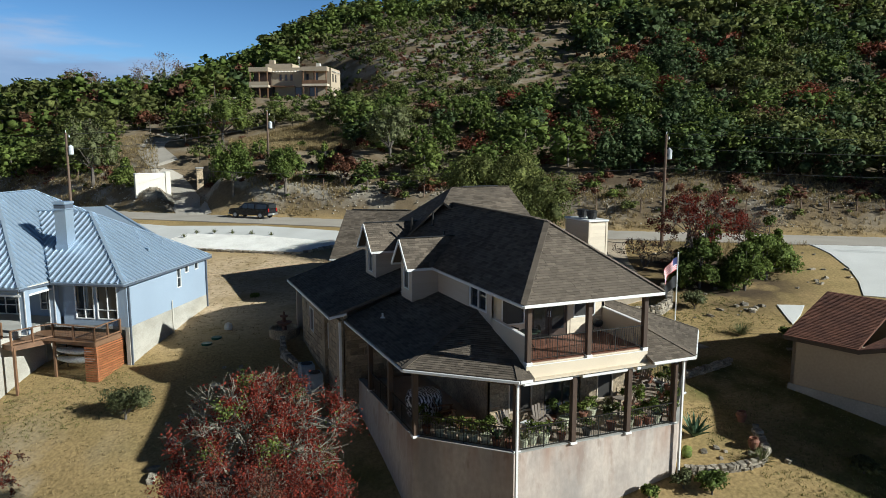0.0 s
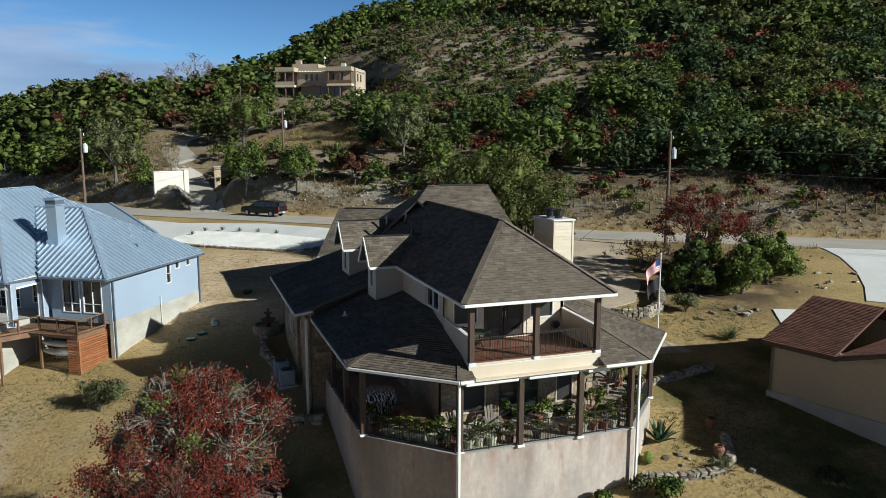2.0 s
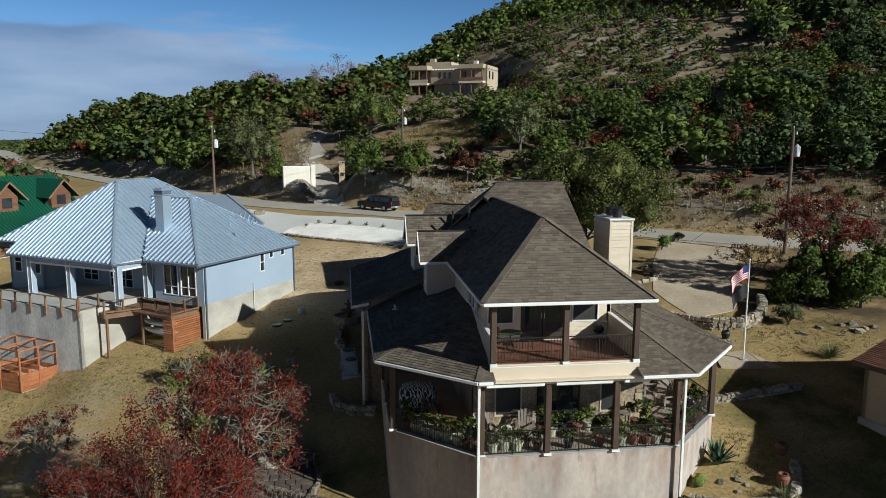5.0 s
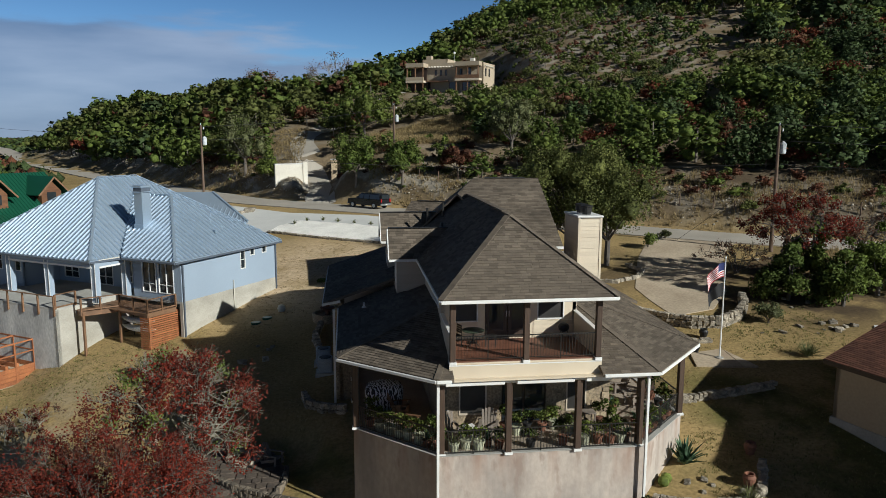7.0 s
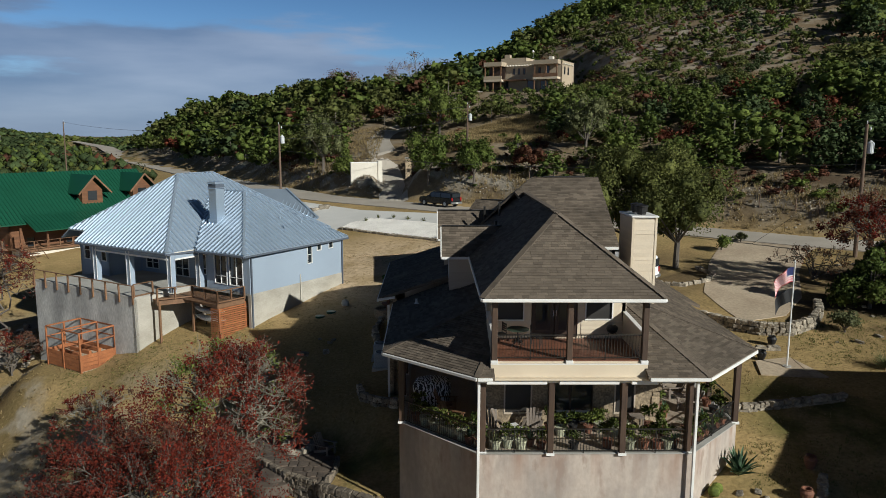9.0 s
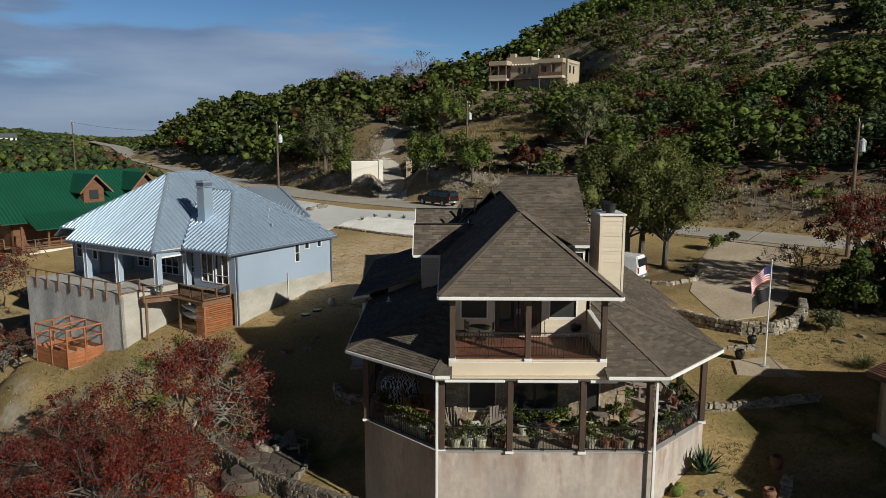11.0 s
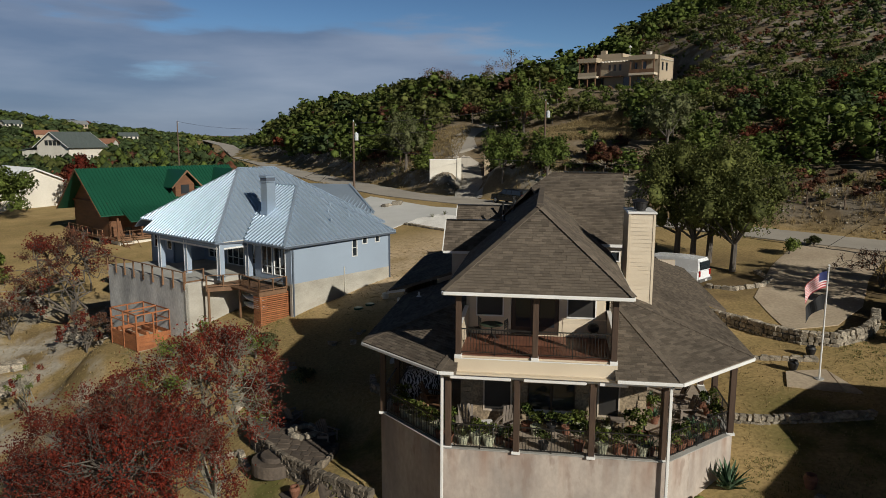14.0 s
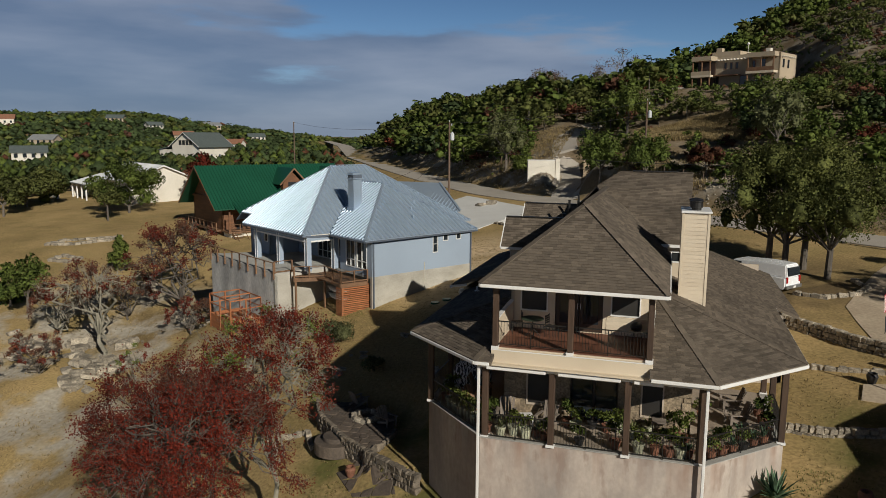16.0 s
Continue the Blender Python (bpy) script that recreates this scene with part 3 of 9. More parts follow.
def hip_facets(foot, slopes, z0, limits=()):
    """Roof planes over a convex footprint (anticlockwise): for each eave the polygon that its plane covers. slope 0: no plane there."""
    n = len(foot)
    planes = []
    for i in range(n):
        (ax, ay), (bx, by) = foot[i], foot[(i + 1) % n]
        ln = math.hypot(bx - ax, by - ay)
        nx, ny = -(by - ay) / ln, (bx - ax) / ln
        planes.append((nx * slopes[i], ny * slopes[i], -(nx * ax + ny * ay) * slopes[i]) if slopes[i] else None)
    out = []
    for i in range(n):
        if planes[i] is None:
            continue
        poly = list(foot)
        for j in range(n):
            if j != i and planes[j] is not None:
                poly = clip(poly, (planes[i][0] - planes[j][0], planes[i][1] - planes[j][1]), planes[j][2] - planes[i][2])
        for lim in limits:
            poly = clip(poly, lim[:2], lim[2])
        if len(poly) > 2:
            out.append([Vector((x, y, z0 + planes[i][0] * x + planes[i][1] * y + planes[i][2])) for x, y in poly])
    return out


def shingle_field(poly, rows=0.145, width=0.32, skip=None, seed=1):
    """Boxes of shingle tabs over one roof plane: vertices and faces. The tabs lap down the slope."""
    rng = random.Random(seed)
    poly = [Vector(p) for p in poly]
    nrm = Vector((0, 0, 0))
    for i in range(len(poly)):
        nrm += (poly[i] - poly[0]).cross(poly[(i + 1) % len(poly)] - poly[0])
    nrm.normalize()
    if nrm.z < 0:
        nrm = -nrm
    down = Vector((nrm.x, nrm.y, 0)).normalized()
    down = (down - nrm * down.dot(nrm)).normalized()
    across = nrm.cross(down)
    flat = [(across.dot(p), down.dot(p)) for p in poly]
    base = nrm.dot(poly[0])
    v0, v1 = min(p[1] for p in flat), max(p[1] for p in flat)
    V, F = [], []
    v, r = v1, 0
    while v > v0:
        strip = clip(clip(flat, (0, 1), v), (0, -1), -(v - rows))
        if len(strip) > 2:
            u0, u1 = min(p[0] for p in strip), max(p[0] for p in strip)
            u = u0 - rng.random() * width
            while u < u1:
                w = width * (0.75 + 0.5 * rng.random())
                tab = clip(clip(strip, (-1, 0), -u), (1, 0), u + w - 0.008)
                if len(tab) > 2:
                    us, vs2 = [p[0] for p in tab], [p[1] for p in tab]
                    a, b, c, d = min(us), max(us), min(vs2), max(vs2)
                    if b - a > 0.03 and d - c > 0.03:
                        mid = across * (a + b) / 2 + down * (c + d) / 2 + nrm * base
                        if skip is None or not skip(mid):
                            lift = 0.014 + 0.011 * rng.random()
                            k = len(V)
                            top_low = [p for p in tab]
                            for p in top_low:
                                t = (p[1] - (v - rows)) / rows
                                V.append(across * p[0] + down * p[1] + nrm * (base + 0.004 + lift * max(0.0, t)))
                            m = len(top_low)
                            for p in top_low:
                                V.append(across * p[0] + down * p[1] + nrm * (base - 0.01))
                            F.append(tuple(range(k, k + m)))
                            for i in range(m):
                                j = (i + 1) % m
                                F.append((k + i, k + m + i, k + m + j, k + j))
                u += w
        v -= rows
        r += 1
    return V, F


def shingles(name, polys, material, parent, origin, label="", skip=None, rows=0.145, width=0.32):
    V, F = [], []
    for i, p in enumerate(polys):
        a, b = shingle_field(p, rows, width, skip, seed=i + 3)
        k = len(V)
        V += a
        F += [tuple(j + k for j in f) for f in b]
    me = bpy.data.meshes.new(name)
    me.from_pydata([tuple(v - origin) for v in V], [], F)
    me.materials.append(material)
    me.validate()
    ob = new(name, me)
    ob.parent = parent
    return tagged(ob, label, kind="stuff")


HOUSE = Vector((0, 8, -3.6))
house = thing("house", *HOUSE, "two-storey beige house with brown shingle hip roofs and a wraparound porch", "house")


def hpart(name, bm, material, parent=None, label="", smooth=False):
    """A part of the house from world coordinates."""
    bmesh.ops.translate(bm, verts=bm.verts[:], vec=-HOUSE)
    return part(name, bm, material, parent or house, label, smooth)


def boards(parent, name, p, q, z0, z1, material, out, pitch=0.17, top=None, off=HOUSE):
    """Lapped boards on an upright wall from p to q (2D), each a piece of its own; out: the wall's outward normal; top(s): a sloping top edge."""
    p, q, out = Vector((*p, 0)), Vector((*q, 0)), Vector((*out, 0))
    ln = (q - p).length
    d = (q - p) / ln
    z = z0
    while z < z1 - 0.02:
        zz = min(z + pitch, z1)
        bm = bm_new()
        a, b = 0.0, ln
        if top:
            a, b = top(zz)
        if b - a > 0.05:
            pts = [(a, z, 0.034), (b, z, 0.034), (b, zz, 0.016), (a, zz, 0.016)]
            front = [bm.verts.new(p + d * u + out * o + Vector((0, 0, h)) - off) for u, h, o in pts]
            back = [bm.verts.new(p + d * u + Vector((0, 0, h)) - off) for u, h, o in pts]
            bm.faces.new(front)
            for i in range(4):
                bm.faces.new((front[i], back[i], back[(i + 1) % 4], front[(i + 1) % 4]))
            bmesh.ops.recalc_face_normals(bm, faces=bm.faces[:])
            part(name, bm, material, parent)
        else:
            bm.free()
        z = zz


def wall_with_holes(p, q, z0, z1, thick, holes):
    """A wall from p to q (2D) with thickness to its left side and openings (s0, s1, za, zb) through it."""
    p, q = Vector((*p, 0)), Vector((*q, 0))
    ln = (q - p).length
    d = (q - p) / ln
    inn = Vector((-d.y, d.x, 0)) * thick
    bm = bm_new()
    ss = sorted({0.0, ln, *[h[0] for h in holes], *[h[1] for h in holes]})
    zs = sorted({z0, z1, *[h[2] for h in holes], *[h[3] for h in holes]})
    for s0, s1 in zip(ss, ss[1:]):
        run = None
        for a, b in zip(zs, zs[1:]):
            ms, mz = (s0 + s1) / 2, (a + b) / 2
            if any(h[0] < ms < h[1] and h[2] < mz < h[3] for h in holes):
                continue
            pts = [p + d * s0 + Vector((0, 0, a)), p + d * s1 + Vector((0, 0, a)), p + d * s1 + Vector((0, 0, b)), p + d * s0 + Vector((0, 0, b))]
            vs = [bm.verts.new(v) for v in pts] + [bm.verts.new(v + inn) for v in pts]
            for f in ((0, 1, 2, 3), (7, 6, 5, 4), (0, 4, 5, 1), (1, 5, 6, 2), (2, 6, 7, 3), (3, 7, 4, 0)):
                bm.faces.new([vs[i] for i in f])
    bmesh.ops.remove_doubles(bm, verts=bm.verts[:], dist=0.0005)
    bmesh.ops.recalc_face_normals(bm, faces=bm.faces[:])
    return bm


def window(parent, p, q, za, zb, out, frame_mat, pane_mat, off=HOUSE, mull=0, rail=False, depth=0.08, fw=0.06, label=""):
    """A framed window between two 2D points, set into its opening."""
    p, q, out = Vector((*p, 0)), Vector((*q, 0)), Vector((*out, 0))
    d = (q - p).normalized()
    ln = (q - p).length

    def bar(bm, s0, s1, z0, z1, o0, o1):
        pts = []
        for s, z in ((s0, z0), (s1, z0), (s1, z1), (s0, z1)):
            for o in (o0, o1):
                pts.append(bm.verts.new(p + d * s + out * o + Vector((0, 0, z)) - off))
        for f in ((0, 2, 4, 6), (7, 5, 3, 1), (0, 1, 3, 2), (2, 3, 5, 4), (4, 5, 7, 6), (6, 7, 1, 0)):
            bm.faces.new([pts[i] for i in f])

    o0, o1 = -depth, 0.035
    fr = bm_new()
    loops = []
    for o in (o0, o1):
        for k in (0, fw):
            loops.append([fr.verts.new(p + d * s + out * o + Vector((0, 0, z)) - off) for s, z in ((k, za + k), (ln - k, za + k), (ln - k, zb - k), (k, zb - k))])
    for i in range(4):
        j = (i + 1) % 4
        for a, b in ((0, 1), (3, 2), (2, 0), (1, 3)):
            fr.faces.new((loops[a][i], loops[a][j], loops[b][j], loops[b][i]))
    bmesh.ops.recalc_face_normals(fr, faces=fr.faces[:])
    w = part("window", fr, frame_mat, parent, label)
    for i in range(mull):
        s = ln * (i + 1) / (mull + 1)
        m = bm_new()
        bar(m, s - fw * 0.4, s + fw * 0.4, za + fw, zb - fw, o0, 0.02)
        bmesh.ops.recalc_face_normals(m, faces=m.faces[:])
        part("mullion", m, frame_mat, w)
    if rail:
        z = (za + zb) / 2 if rail is True else za + (zb - za) * rail
        m = bm_new()
        bar(m, fw, ln - fw, z - fw * 0.35, z + fw * 0.35, o0, 0.015)
        bmesh.ops.recalc_face_normals(m, faces=m.faces[:])
        part("glazing_bar", m, frame_mat, w)
    pane = bm_new()
    bar(pane, fw * 0.7, ln - fw * 0.7, za + fw * 0.7, zb - fw * 0.7, -depth * 0.75, -depth * 0.6)
    bmesh.ops.recalc_face_normals(pane, faces=pane.faces[:])
    part("pane", pane, pane_mat, w)
    return w


BLOCKS, STONE_WALLS = [], {}


def ashlar(parent, p, q, z0, z1, out, holes=(), seed=3, course=0.27):
    """Courses of rough limestone blocks, each a piece standing a little proud of its wall."""
    rng = random.Random(seed)
    if not BLOCKS:
        for i in range(5):
            bm = box(bm_new(), -0.5, -0.5, -0.5, 0.5, 0.5, 0.5)
            for v in bm.verts:
                v.co += Vector((rng.uniform(-0.03, 0.03), rng.uniform(-0.25, 0.25), rng.uniform(-0.04, 0.04)))
            me = bpy.data.meshes.new("stone_block")
            bm.to_mesh(me)
            bm.free()
            me.materials.append(STONE)
            BLOCKS.append(me)
    p, q, out = Vector((*p, 0)), Vector((*q, 0)), Vector((*out, 0))
    ln, d = (q - p).length, (q - p).normalized()
    turn = math.atan2(d.y, d.x)
    z = z0
    while z < z1 - 0.1:
        hgt = min(course * rng.choice((0.75, 1.0, 1.3)), z1 - z)
        s = -rng.random() * 0.4
        while s < ln:
            w = rng.uniform(0.32, 0.85)
            a, b = max(0, s), min(ln, s + w)
            s += w
            if b - a < 0.1 or any(a < h1 and b > h0 and z < zb and z + hgt > za for h0, h1, za, zb in holes):
                continue
            c = p + d * (a + b) / 2 + out * 0.012 - HOUSE
            ob = new("stone_block", rng.choice(BLOCKS))
            ob.parent = parent
            ob.matrix_local = Matrix.Translation((c.x, c.y, c.z + z + hgt / 2)) @ Matrix.Rotation(turn, 4, "Z") @ Matrix.Diagonal((b - a - 0.02, 0.05, hgt - 0.02, 1))
        z += hgt


def main_house():
    # porch base: walls of the raised terrace with a slab on them
    outer = [(-6.6, 11.6), (-6.6, 3.3), (-3.42, 0.1), (4.93, 0.1), (7.95, 3.2), (7.95, 9.0)]
    for a, b in zip(outer, outer[1:]):
        dx, dy = b[0] - a[0], b[1] - a[1]
        ln = math.hypot(dx, dy)
        nx, ny = -dy / ln, dx / ln
        bm = bm_new()
        slab(bm, [(a[0], a[1], -0.58), (b[0], b[1], -0.58), (b[0] + nx * 0.22, b[1] + ny * 0.22, -0.58), (a[0] + nx * 0.22, a[1] + ny * 0.22, -0.58)], (0, 0, -5.6))
        hpart("terrace_wall", bm, STUCCO)
        bm = bm_new()
        slab(bm, [(a[0] - nx * 0.04, a[1] - ny * 0.04, -0.545), (b[0] - nx * 0.04, b[1] - ny * 0.04, -0.545), (b[0] + nx * 0.3, b[1] + ny * 0.3, -0.545), (a[0] + nx * 0.3, a[1] + ny * 0.3, -0.545)], (0, 0, -0.033))
        hpart("wall_cap", bm, CONCRETE, label="pale concrete cap along the terrace wall")
    bm = bm_new()
    slab(bm, [(x, y, -0.6) for x, y in [(-6.45, 11.6), (-6.45, 3.35), (-3.35, 0.2), (4.85, 0.2), (7.8, 3.25), (7.8, 9.0)]], (0, 0, -0.15))
    hpart("porch_floor", bm, PORCH_FLOOR)
    # ground floor body
    holes = [(0.95, 2.15, -0.1, 1.45), (2.8, 4.75, -0.58, 1.6), (5.65, 6.55, -0.1, 1.45)]
    bm = wall_with_holes((-3.1, 3.0), (4.5, 3.0), -0.6, 2.7, 0.2, holes)
    front = STONE_WALLS["front"] = hpart("wall", bm, STONE, label="ashlar limestone wall behind the porch")
    for s0, s1, za, zb in (holes[0], holes[2]):
        window(house, (-3.1 + s0, 3.0), (-3.1 + s1, 3.0), za, zb, (0, -1), SIDING, SCREEN, label="dark screened window")
    bm = bm_new()
    box(bm, -0.3, 3.06, -0.58, 1.65, 3.12, 1.6)
    door = hpart("door", bm, DARK_WOOD, label="dark double door")
    for x in (-0.25, 0.72):
        bm = bm_new()
        box(bm, x, 3.03, -0.5, x + 0.88, 3.058, 1.52)
        soften(bm, 0.012)
        hpart("door_leaf", bm, GLASS, door)
    for a, b in (((4.5, 3.0), (4.5, 12.0)), ((-3.1, 11.8), (-3.1, 3.0))):
        hpart("wall", wall_with_holes(a, b, -0.6, 2.75, 0.2, []), STONE)
    STONE_WALLS["side"] = hpart("wall", wall_with_holes((-7.3, 22.3), (-7.3, 11.75), -3.6, 2.9, 0.2, [(2.2, 3.2, 0.2, 1.7), (6.0, 7.0, 0.2, 1.7)]), STONE)
    for s in (2.2, 6.0):
        window(house, (-7.3, 22.3 - s), (-7.3, 21.3 - s), 0.2, 1.7, (-1, 0), WHITE, SCREEN)
    STONE_WALLS["end"] = hpart("wall", wall_with_holes((-7.3, 11.75), (-3.1, 11.75), -3.6, 2.75, 0.2, []), STONE)
    hpart("wall", wall_with_holes((9.0, 12.0), (9.0, 24.5), -3.0, 2.3, 0.2, []), SIDING)
    hpart("wall", wall_with_holes((4.5, 12.0), (9.0, 12.0), -3.0, 2.3, 0.2, []), SIDING)
    hpart("wall", wall_with_holes((9.0, 24.5), (-7.3, 24.5), -3.0, 3.0, 0.2, []), SIDING)
    for y in (12.3, 15.7):
        bm = bm_new()
        box(bm, -7.52, y - 0.35, -3.4, -7.1, y + 0.35, 2.6)
        hpart("pilaster", bm, STONE, label="rough limestone pilaster")
    # ground-floor ceiling over the porch
    bm = bm_new()
    slab(bm, [(-7.0, 11.7, 2.58), (-7.0, 2.85, 2.58), (-3.4, -0.3, 2.58), (5.1, -0.3, 2.58), (8.3, 3.1, 2.58), (8.3, 11.9, 2.58)], (0, 0, -0.06))
    hpart("porch_ceiling", bm, CREAM)
    # beam round the porch
    line = [(-6.55, 11.6), (-6.55, 3.3), (-3.4, 0.12), (4.9, 0.12), (7.9, 3.2), (7.9, 9.0)]
    for a, b in zip(line, line[1:]):
        bm = bm_new()
        beam(bm, (*a, 2.41), (*b, 2.41), 0.2, 0.2)
        hpart("porch_beam", bm, WHITE if a[1] < 0.2 and b[1] < 0.2 else TIMBER)
    for x, y in ((-6.55, 9.6), (-6.55, 6.45), (-6.5, 3.3), (-0.63, 0.12), (2.16, 0.12), (7.85, 3.2), (7.85, 6.2), (7.85, 9.0), (-3.25, 0.25), (4.75, 0.25)):
        bm = bm_new()
        box(bm, x - 0.12, y - 0.12, -0.52, x + 0.12, y + 0.12, 2.32)
        soften(bm, 0.02)
        post = hpart("porch_post", bm, TIMBER, label="dark stained timber porch post")
        bm = bm_new()
        box(bm, x - 0.16, y - 0.16, -0.6, x + 0.16, y + 0.16, -0.5)
        hpart("post_base", bm, WHITE, post)
    for x, y in ((-3.43, -0.16), (4.9, -0.14)):
        bm = bm_new()
        box(bm, x - 0.055, y - 0.05, -5.4, x + 0.055, y + 0.05, 2.62)
        soften(bm, 0.015)
        hpart("downspout", bm, WHITE, label="white painted downspout")
    # lower roofs
    foot = [(-3.52, -0.5), (5.22, -0.5), (8.55, 3.06), (8.75, 40.0), (-7.4, 40.0), (-7.25, 2.72)]
    sl = [0.37, 0.37, 0.36, 0, 0.37, 0.37]
    left = hip_facets(foot, sl, 2.72, [(1, 0, -2.86), (0, 1, 11.9)])
    right = hip_facets(foot, sl, 2.72, [(-1, 0, -2.9), (0, 1, 12.9)])
    backl = [[Vector((-8.1, 11.6, 2.98)), Vector((-2.9, 11.6, 4.7)), Vector((-2.9, 23.0, 4.7)), Vector((-8.1, 23.0, 2.98))]]
    backr = [[Vector((9.75, 12.9, 2.3)), Vector((9.75, 25.0, 2.3)), Vector((2.9, 25.0, 4.77)), Vector((2.9, 12.9, 4.77))]]
    for polys in (left, right, backl, backr):
        for p in polys:
            bm = slab(bm_new(), p, (0, 0, -0.14))
            r = hpart("roof", bm, SHINGLE, label="lower roof plane of brown shingles")
    ROOFS.extend(left + right + backl + backr)
    # caps along the hips of the lower roofs
    for polys in (left, right):
        for p, q in combinations(polys, 2):
            shared = [Vector(v) for v in p if any((Vector(v) - Vector(u)).length < 0.02 for u in q)]
            if len(shared) == 2:
                a, b = sorted(shared, key=lambda v: v.z)
                n = max(1, int((b - a).length / 0.3))
                for i in range(n):
                    hpart("ridge_cap", beam(bm_new(), a.lerp(b, i / n) + Vector((0, 0, 0.012)), a.lerp(b, (i + 1) / n) + Vector((0, 0, 0.03)), 0.24, 0.025), SHINGLE)
    # gutters along the lower eaves
    eaves = [((-7.25, 2.72), (-3.52, -0.5)), ((-3.52, -0.5), (-2.95, -0.5)), ((2.95, -0.5), (5.22, -0.5)), ((5.22, -0.5), (8.55, 3.06)), ((8.55, 3.06), (8.6, 12.9)), ((-7.3, 11.6), (-7.25, 2.72))]
    for a, b in eaves:
        bm = beam(bm_new(), (*a, 2.62), (*b, 2.62), 0.12, 0.13)
        soften(bm, 0.02)
        hpart("gutter", bm, WHITE, label="white metal gutter")
    hpart("gutter", beam(bm_new(), (-8.12, 11.5, 2.88), (-8.12, 23.0, 2.88), 0.1, 0.12), WHITE)
    hpart("gutter", beam(bm_new(), (-8.1, 11.56, 2.9), (-7.2, 11.56, 3.05), 0.1, 0.12), WHITE)
    hpart("downspout", box(bm_new(), -7.62, 11.6, -2.6, -7.5, 11.72, 2.6), WHITE)
    # upper storey
    hpart("wall", wall_with_holes((-2.9, 14.0), (-2.9, 3.1), 2.9, 5.68, 0.15, [(8.45, 10.25, 4.42, 5.42)]), SIDING, label="beige siding wall of the upper storey")
    window(house, (-2.9, 5.55), (-2.9, 3.75), 4.42, 5.42, (-1, 0), WHITE, GLASS, mull=1)
    boards(house, "siding_board", (-2.9, 14.0), (-2.9, 5.7), 4.0, 5.6, SIDING, (-1, 0))
    hpart("wall", wall_with_holes((2.9, 3.1), (2.9, 14.0), 2.9, 5.68, 0.15, []), SIDING)
    boards(house, "siding_board", (2.9, 3.1), (2.9, 9.5), 4.0, 5.6, CREAM, (1, 0))
    bh = [(0.4, 1.55, 3.95, 5.2), (1.85, 3.8, 3.22, 5.3), (4.1, 5.28, 3.98, 5.2)]
    hpart("wall", wall_with_holes((-2.9, 3.1), (2.9, 3.1), 3.0, 5.68, 0.15, bh), CREAM)
    for s0, s1, za, zb in (bh[0], bh[2]):
        window(house, (-2.9 + s0, 3.1), (-2.9 + s1, 3.1), za, zb, (0, -1), WHITE, SCREEN, fw=0.05)
    boards(house, "siding_board", (1.05, 3.1), (2.8, 3.1), 3.25, 3.95, CREAM, (0, -1))
    for x in (-1.03, -0.06):
        bm = box(bm_new(), x, 3.14, 3.22, x + 0.95, 3.2, 5.28)
        soften(bm, 0.015)
        leaf = hpart("balcony_door", bm, DARK_WOOD, label="dark wooden balcony door leaf")
        bm = box(bm_new(), x + 0.17, 3.125, 3.55, x + 0.78, 3.139, 5.1)
        hpart("pane", bm, GLASS, leaf)
        bm = tube(bm_new(), (x + (0.9 if x < -0.5 else 0.05), 3.1, 4.15), (x + (0.9 if x < -0.5 else 0.05), 3.1, 4.4), 0.015)
        hpart("handle", bm, WHITE, leaf)
    # balcony
    hpart("balcony_floor", box(bm_new(), -2.95, 0.05, 2.95, 2.95, 3.1, 3.16), CREAM)
    for i in range(21):
        y = 0.08 + i * 0.144
        hpart("deck_board", soften(box(bm_new(), -2.83, y, 3.16, 2.83, y + 0.136, 3.2), 0.006), DECK_RED)
    hpart("fascia", soften(box(bm_new(), -2.99, -0.03, 2.52, 2.99, 0.05, 3.1), 0.01), CREAM, label="cream painted fascia below the balcony")
    hpart("fascia", box(bm_new(), -2.99, -0.045, 3.06, 2.99, -0.032, 3.1), WHITE)
    for x in (-2.85, 0.0, 2.85):
        bm = box(bm_new(), x - 0.11, -0.02, 3.2, x + 0.11, 0.2, 5.6)
        soften(bm, 0.018)
        post = hpart("balcony_post", bm, TIMBER, label="dark rough-sawn timber post")
        hpart("post_base", soften(box(bm_new(), x - 0.14, -0.06, 3.1, x + 0.14, 0.24, 3.215), 0.01), WHITE, post)
    for s in (-1, 1):
        bm = bm_new()
        slab(bm, [(s * 2.93, 0.15, 3.0), (s * 2.93, 3.1, 3.0), (s * 2.93, 3.1, 4.32), (s * 2.93, 0.15, 4.2)], (-s * 0.12, 0, 0))
        hpart("parapet", bm, CREAM, label="solid painted balcony side wall")
        hpart("cap", beam(bm_new(), (s * 2.87, 0.12, 4.225), (s * 2.87, 3.1, 4.345), 0.17, 0.04), WHITE)
    for x0, x1 in ((-2.75, -0.1), (0.1, 2.75)):
        railing(house, (x0, 0.09, 3.2), (x1, 0.09, 3.2), 0.98, HOUSE)
    # porch railings between posts
    for a, b in (((-6.55, 9.4), (-6.55, 6.6)), ((-6.55, 6.3), (-6.55, 3.45)), ((-6.4, 3.25), (-3.4, 0.3)), ((-3.1, 0.14), (-0.8, 0.14)), ((-0.5, 0.14), (2.0, 0.14)), ((2.32, 0.14), (4.65, 0.14)), ((4.95, 0.35), (7.7, 3.1)), ((7.85, 3.35), (7.85, 6.05))):
        railing(house, (*a, -0.56), (*b, -0.56), 0.98, HOUSE)
    # rolled sun shades under the beam
    for x0, x1 in ((-3.15, -0.85), (-0.4, 1.9), (2.35, 3.4)):
        hpart("rolled_shade", soften(box(bm_new(), x0, -0.17, 2.3, x1, -0.05, 2.47), 0.03), WHITE, label="rolled white sun shade")
    # upper roof: front hip, side planes, cross gable behind
    ez = 5.71
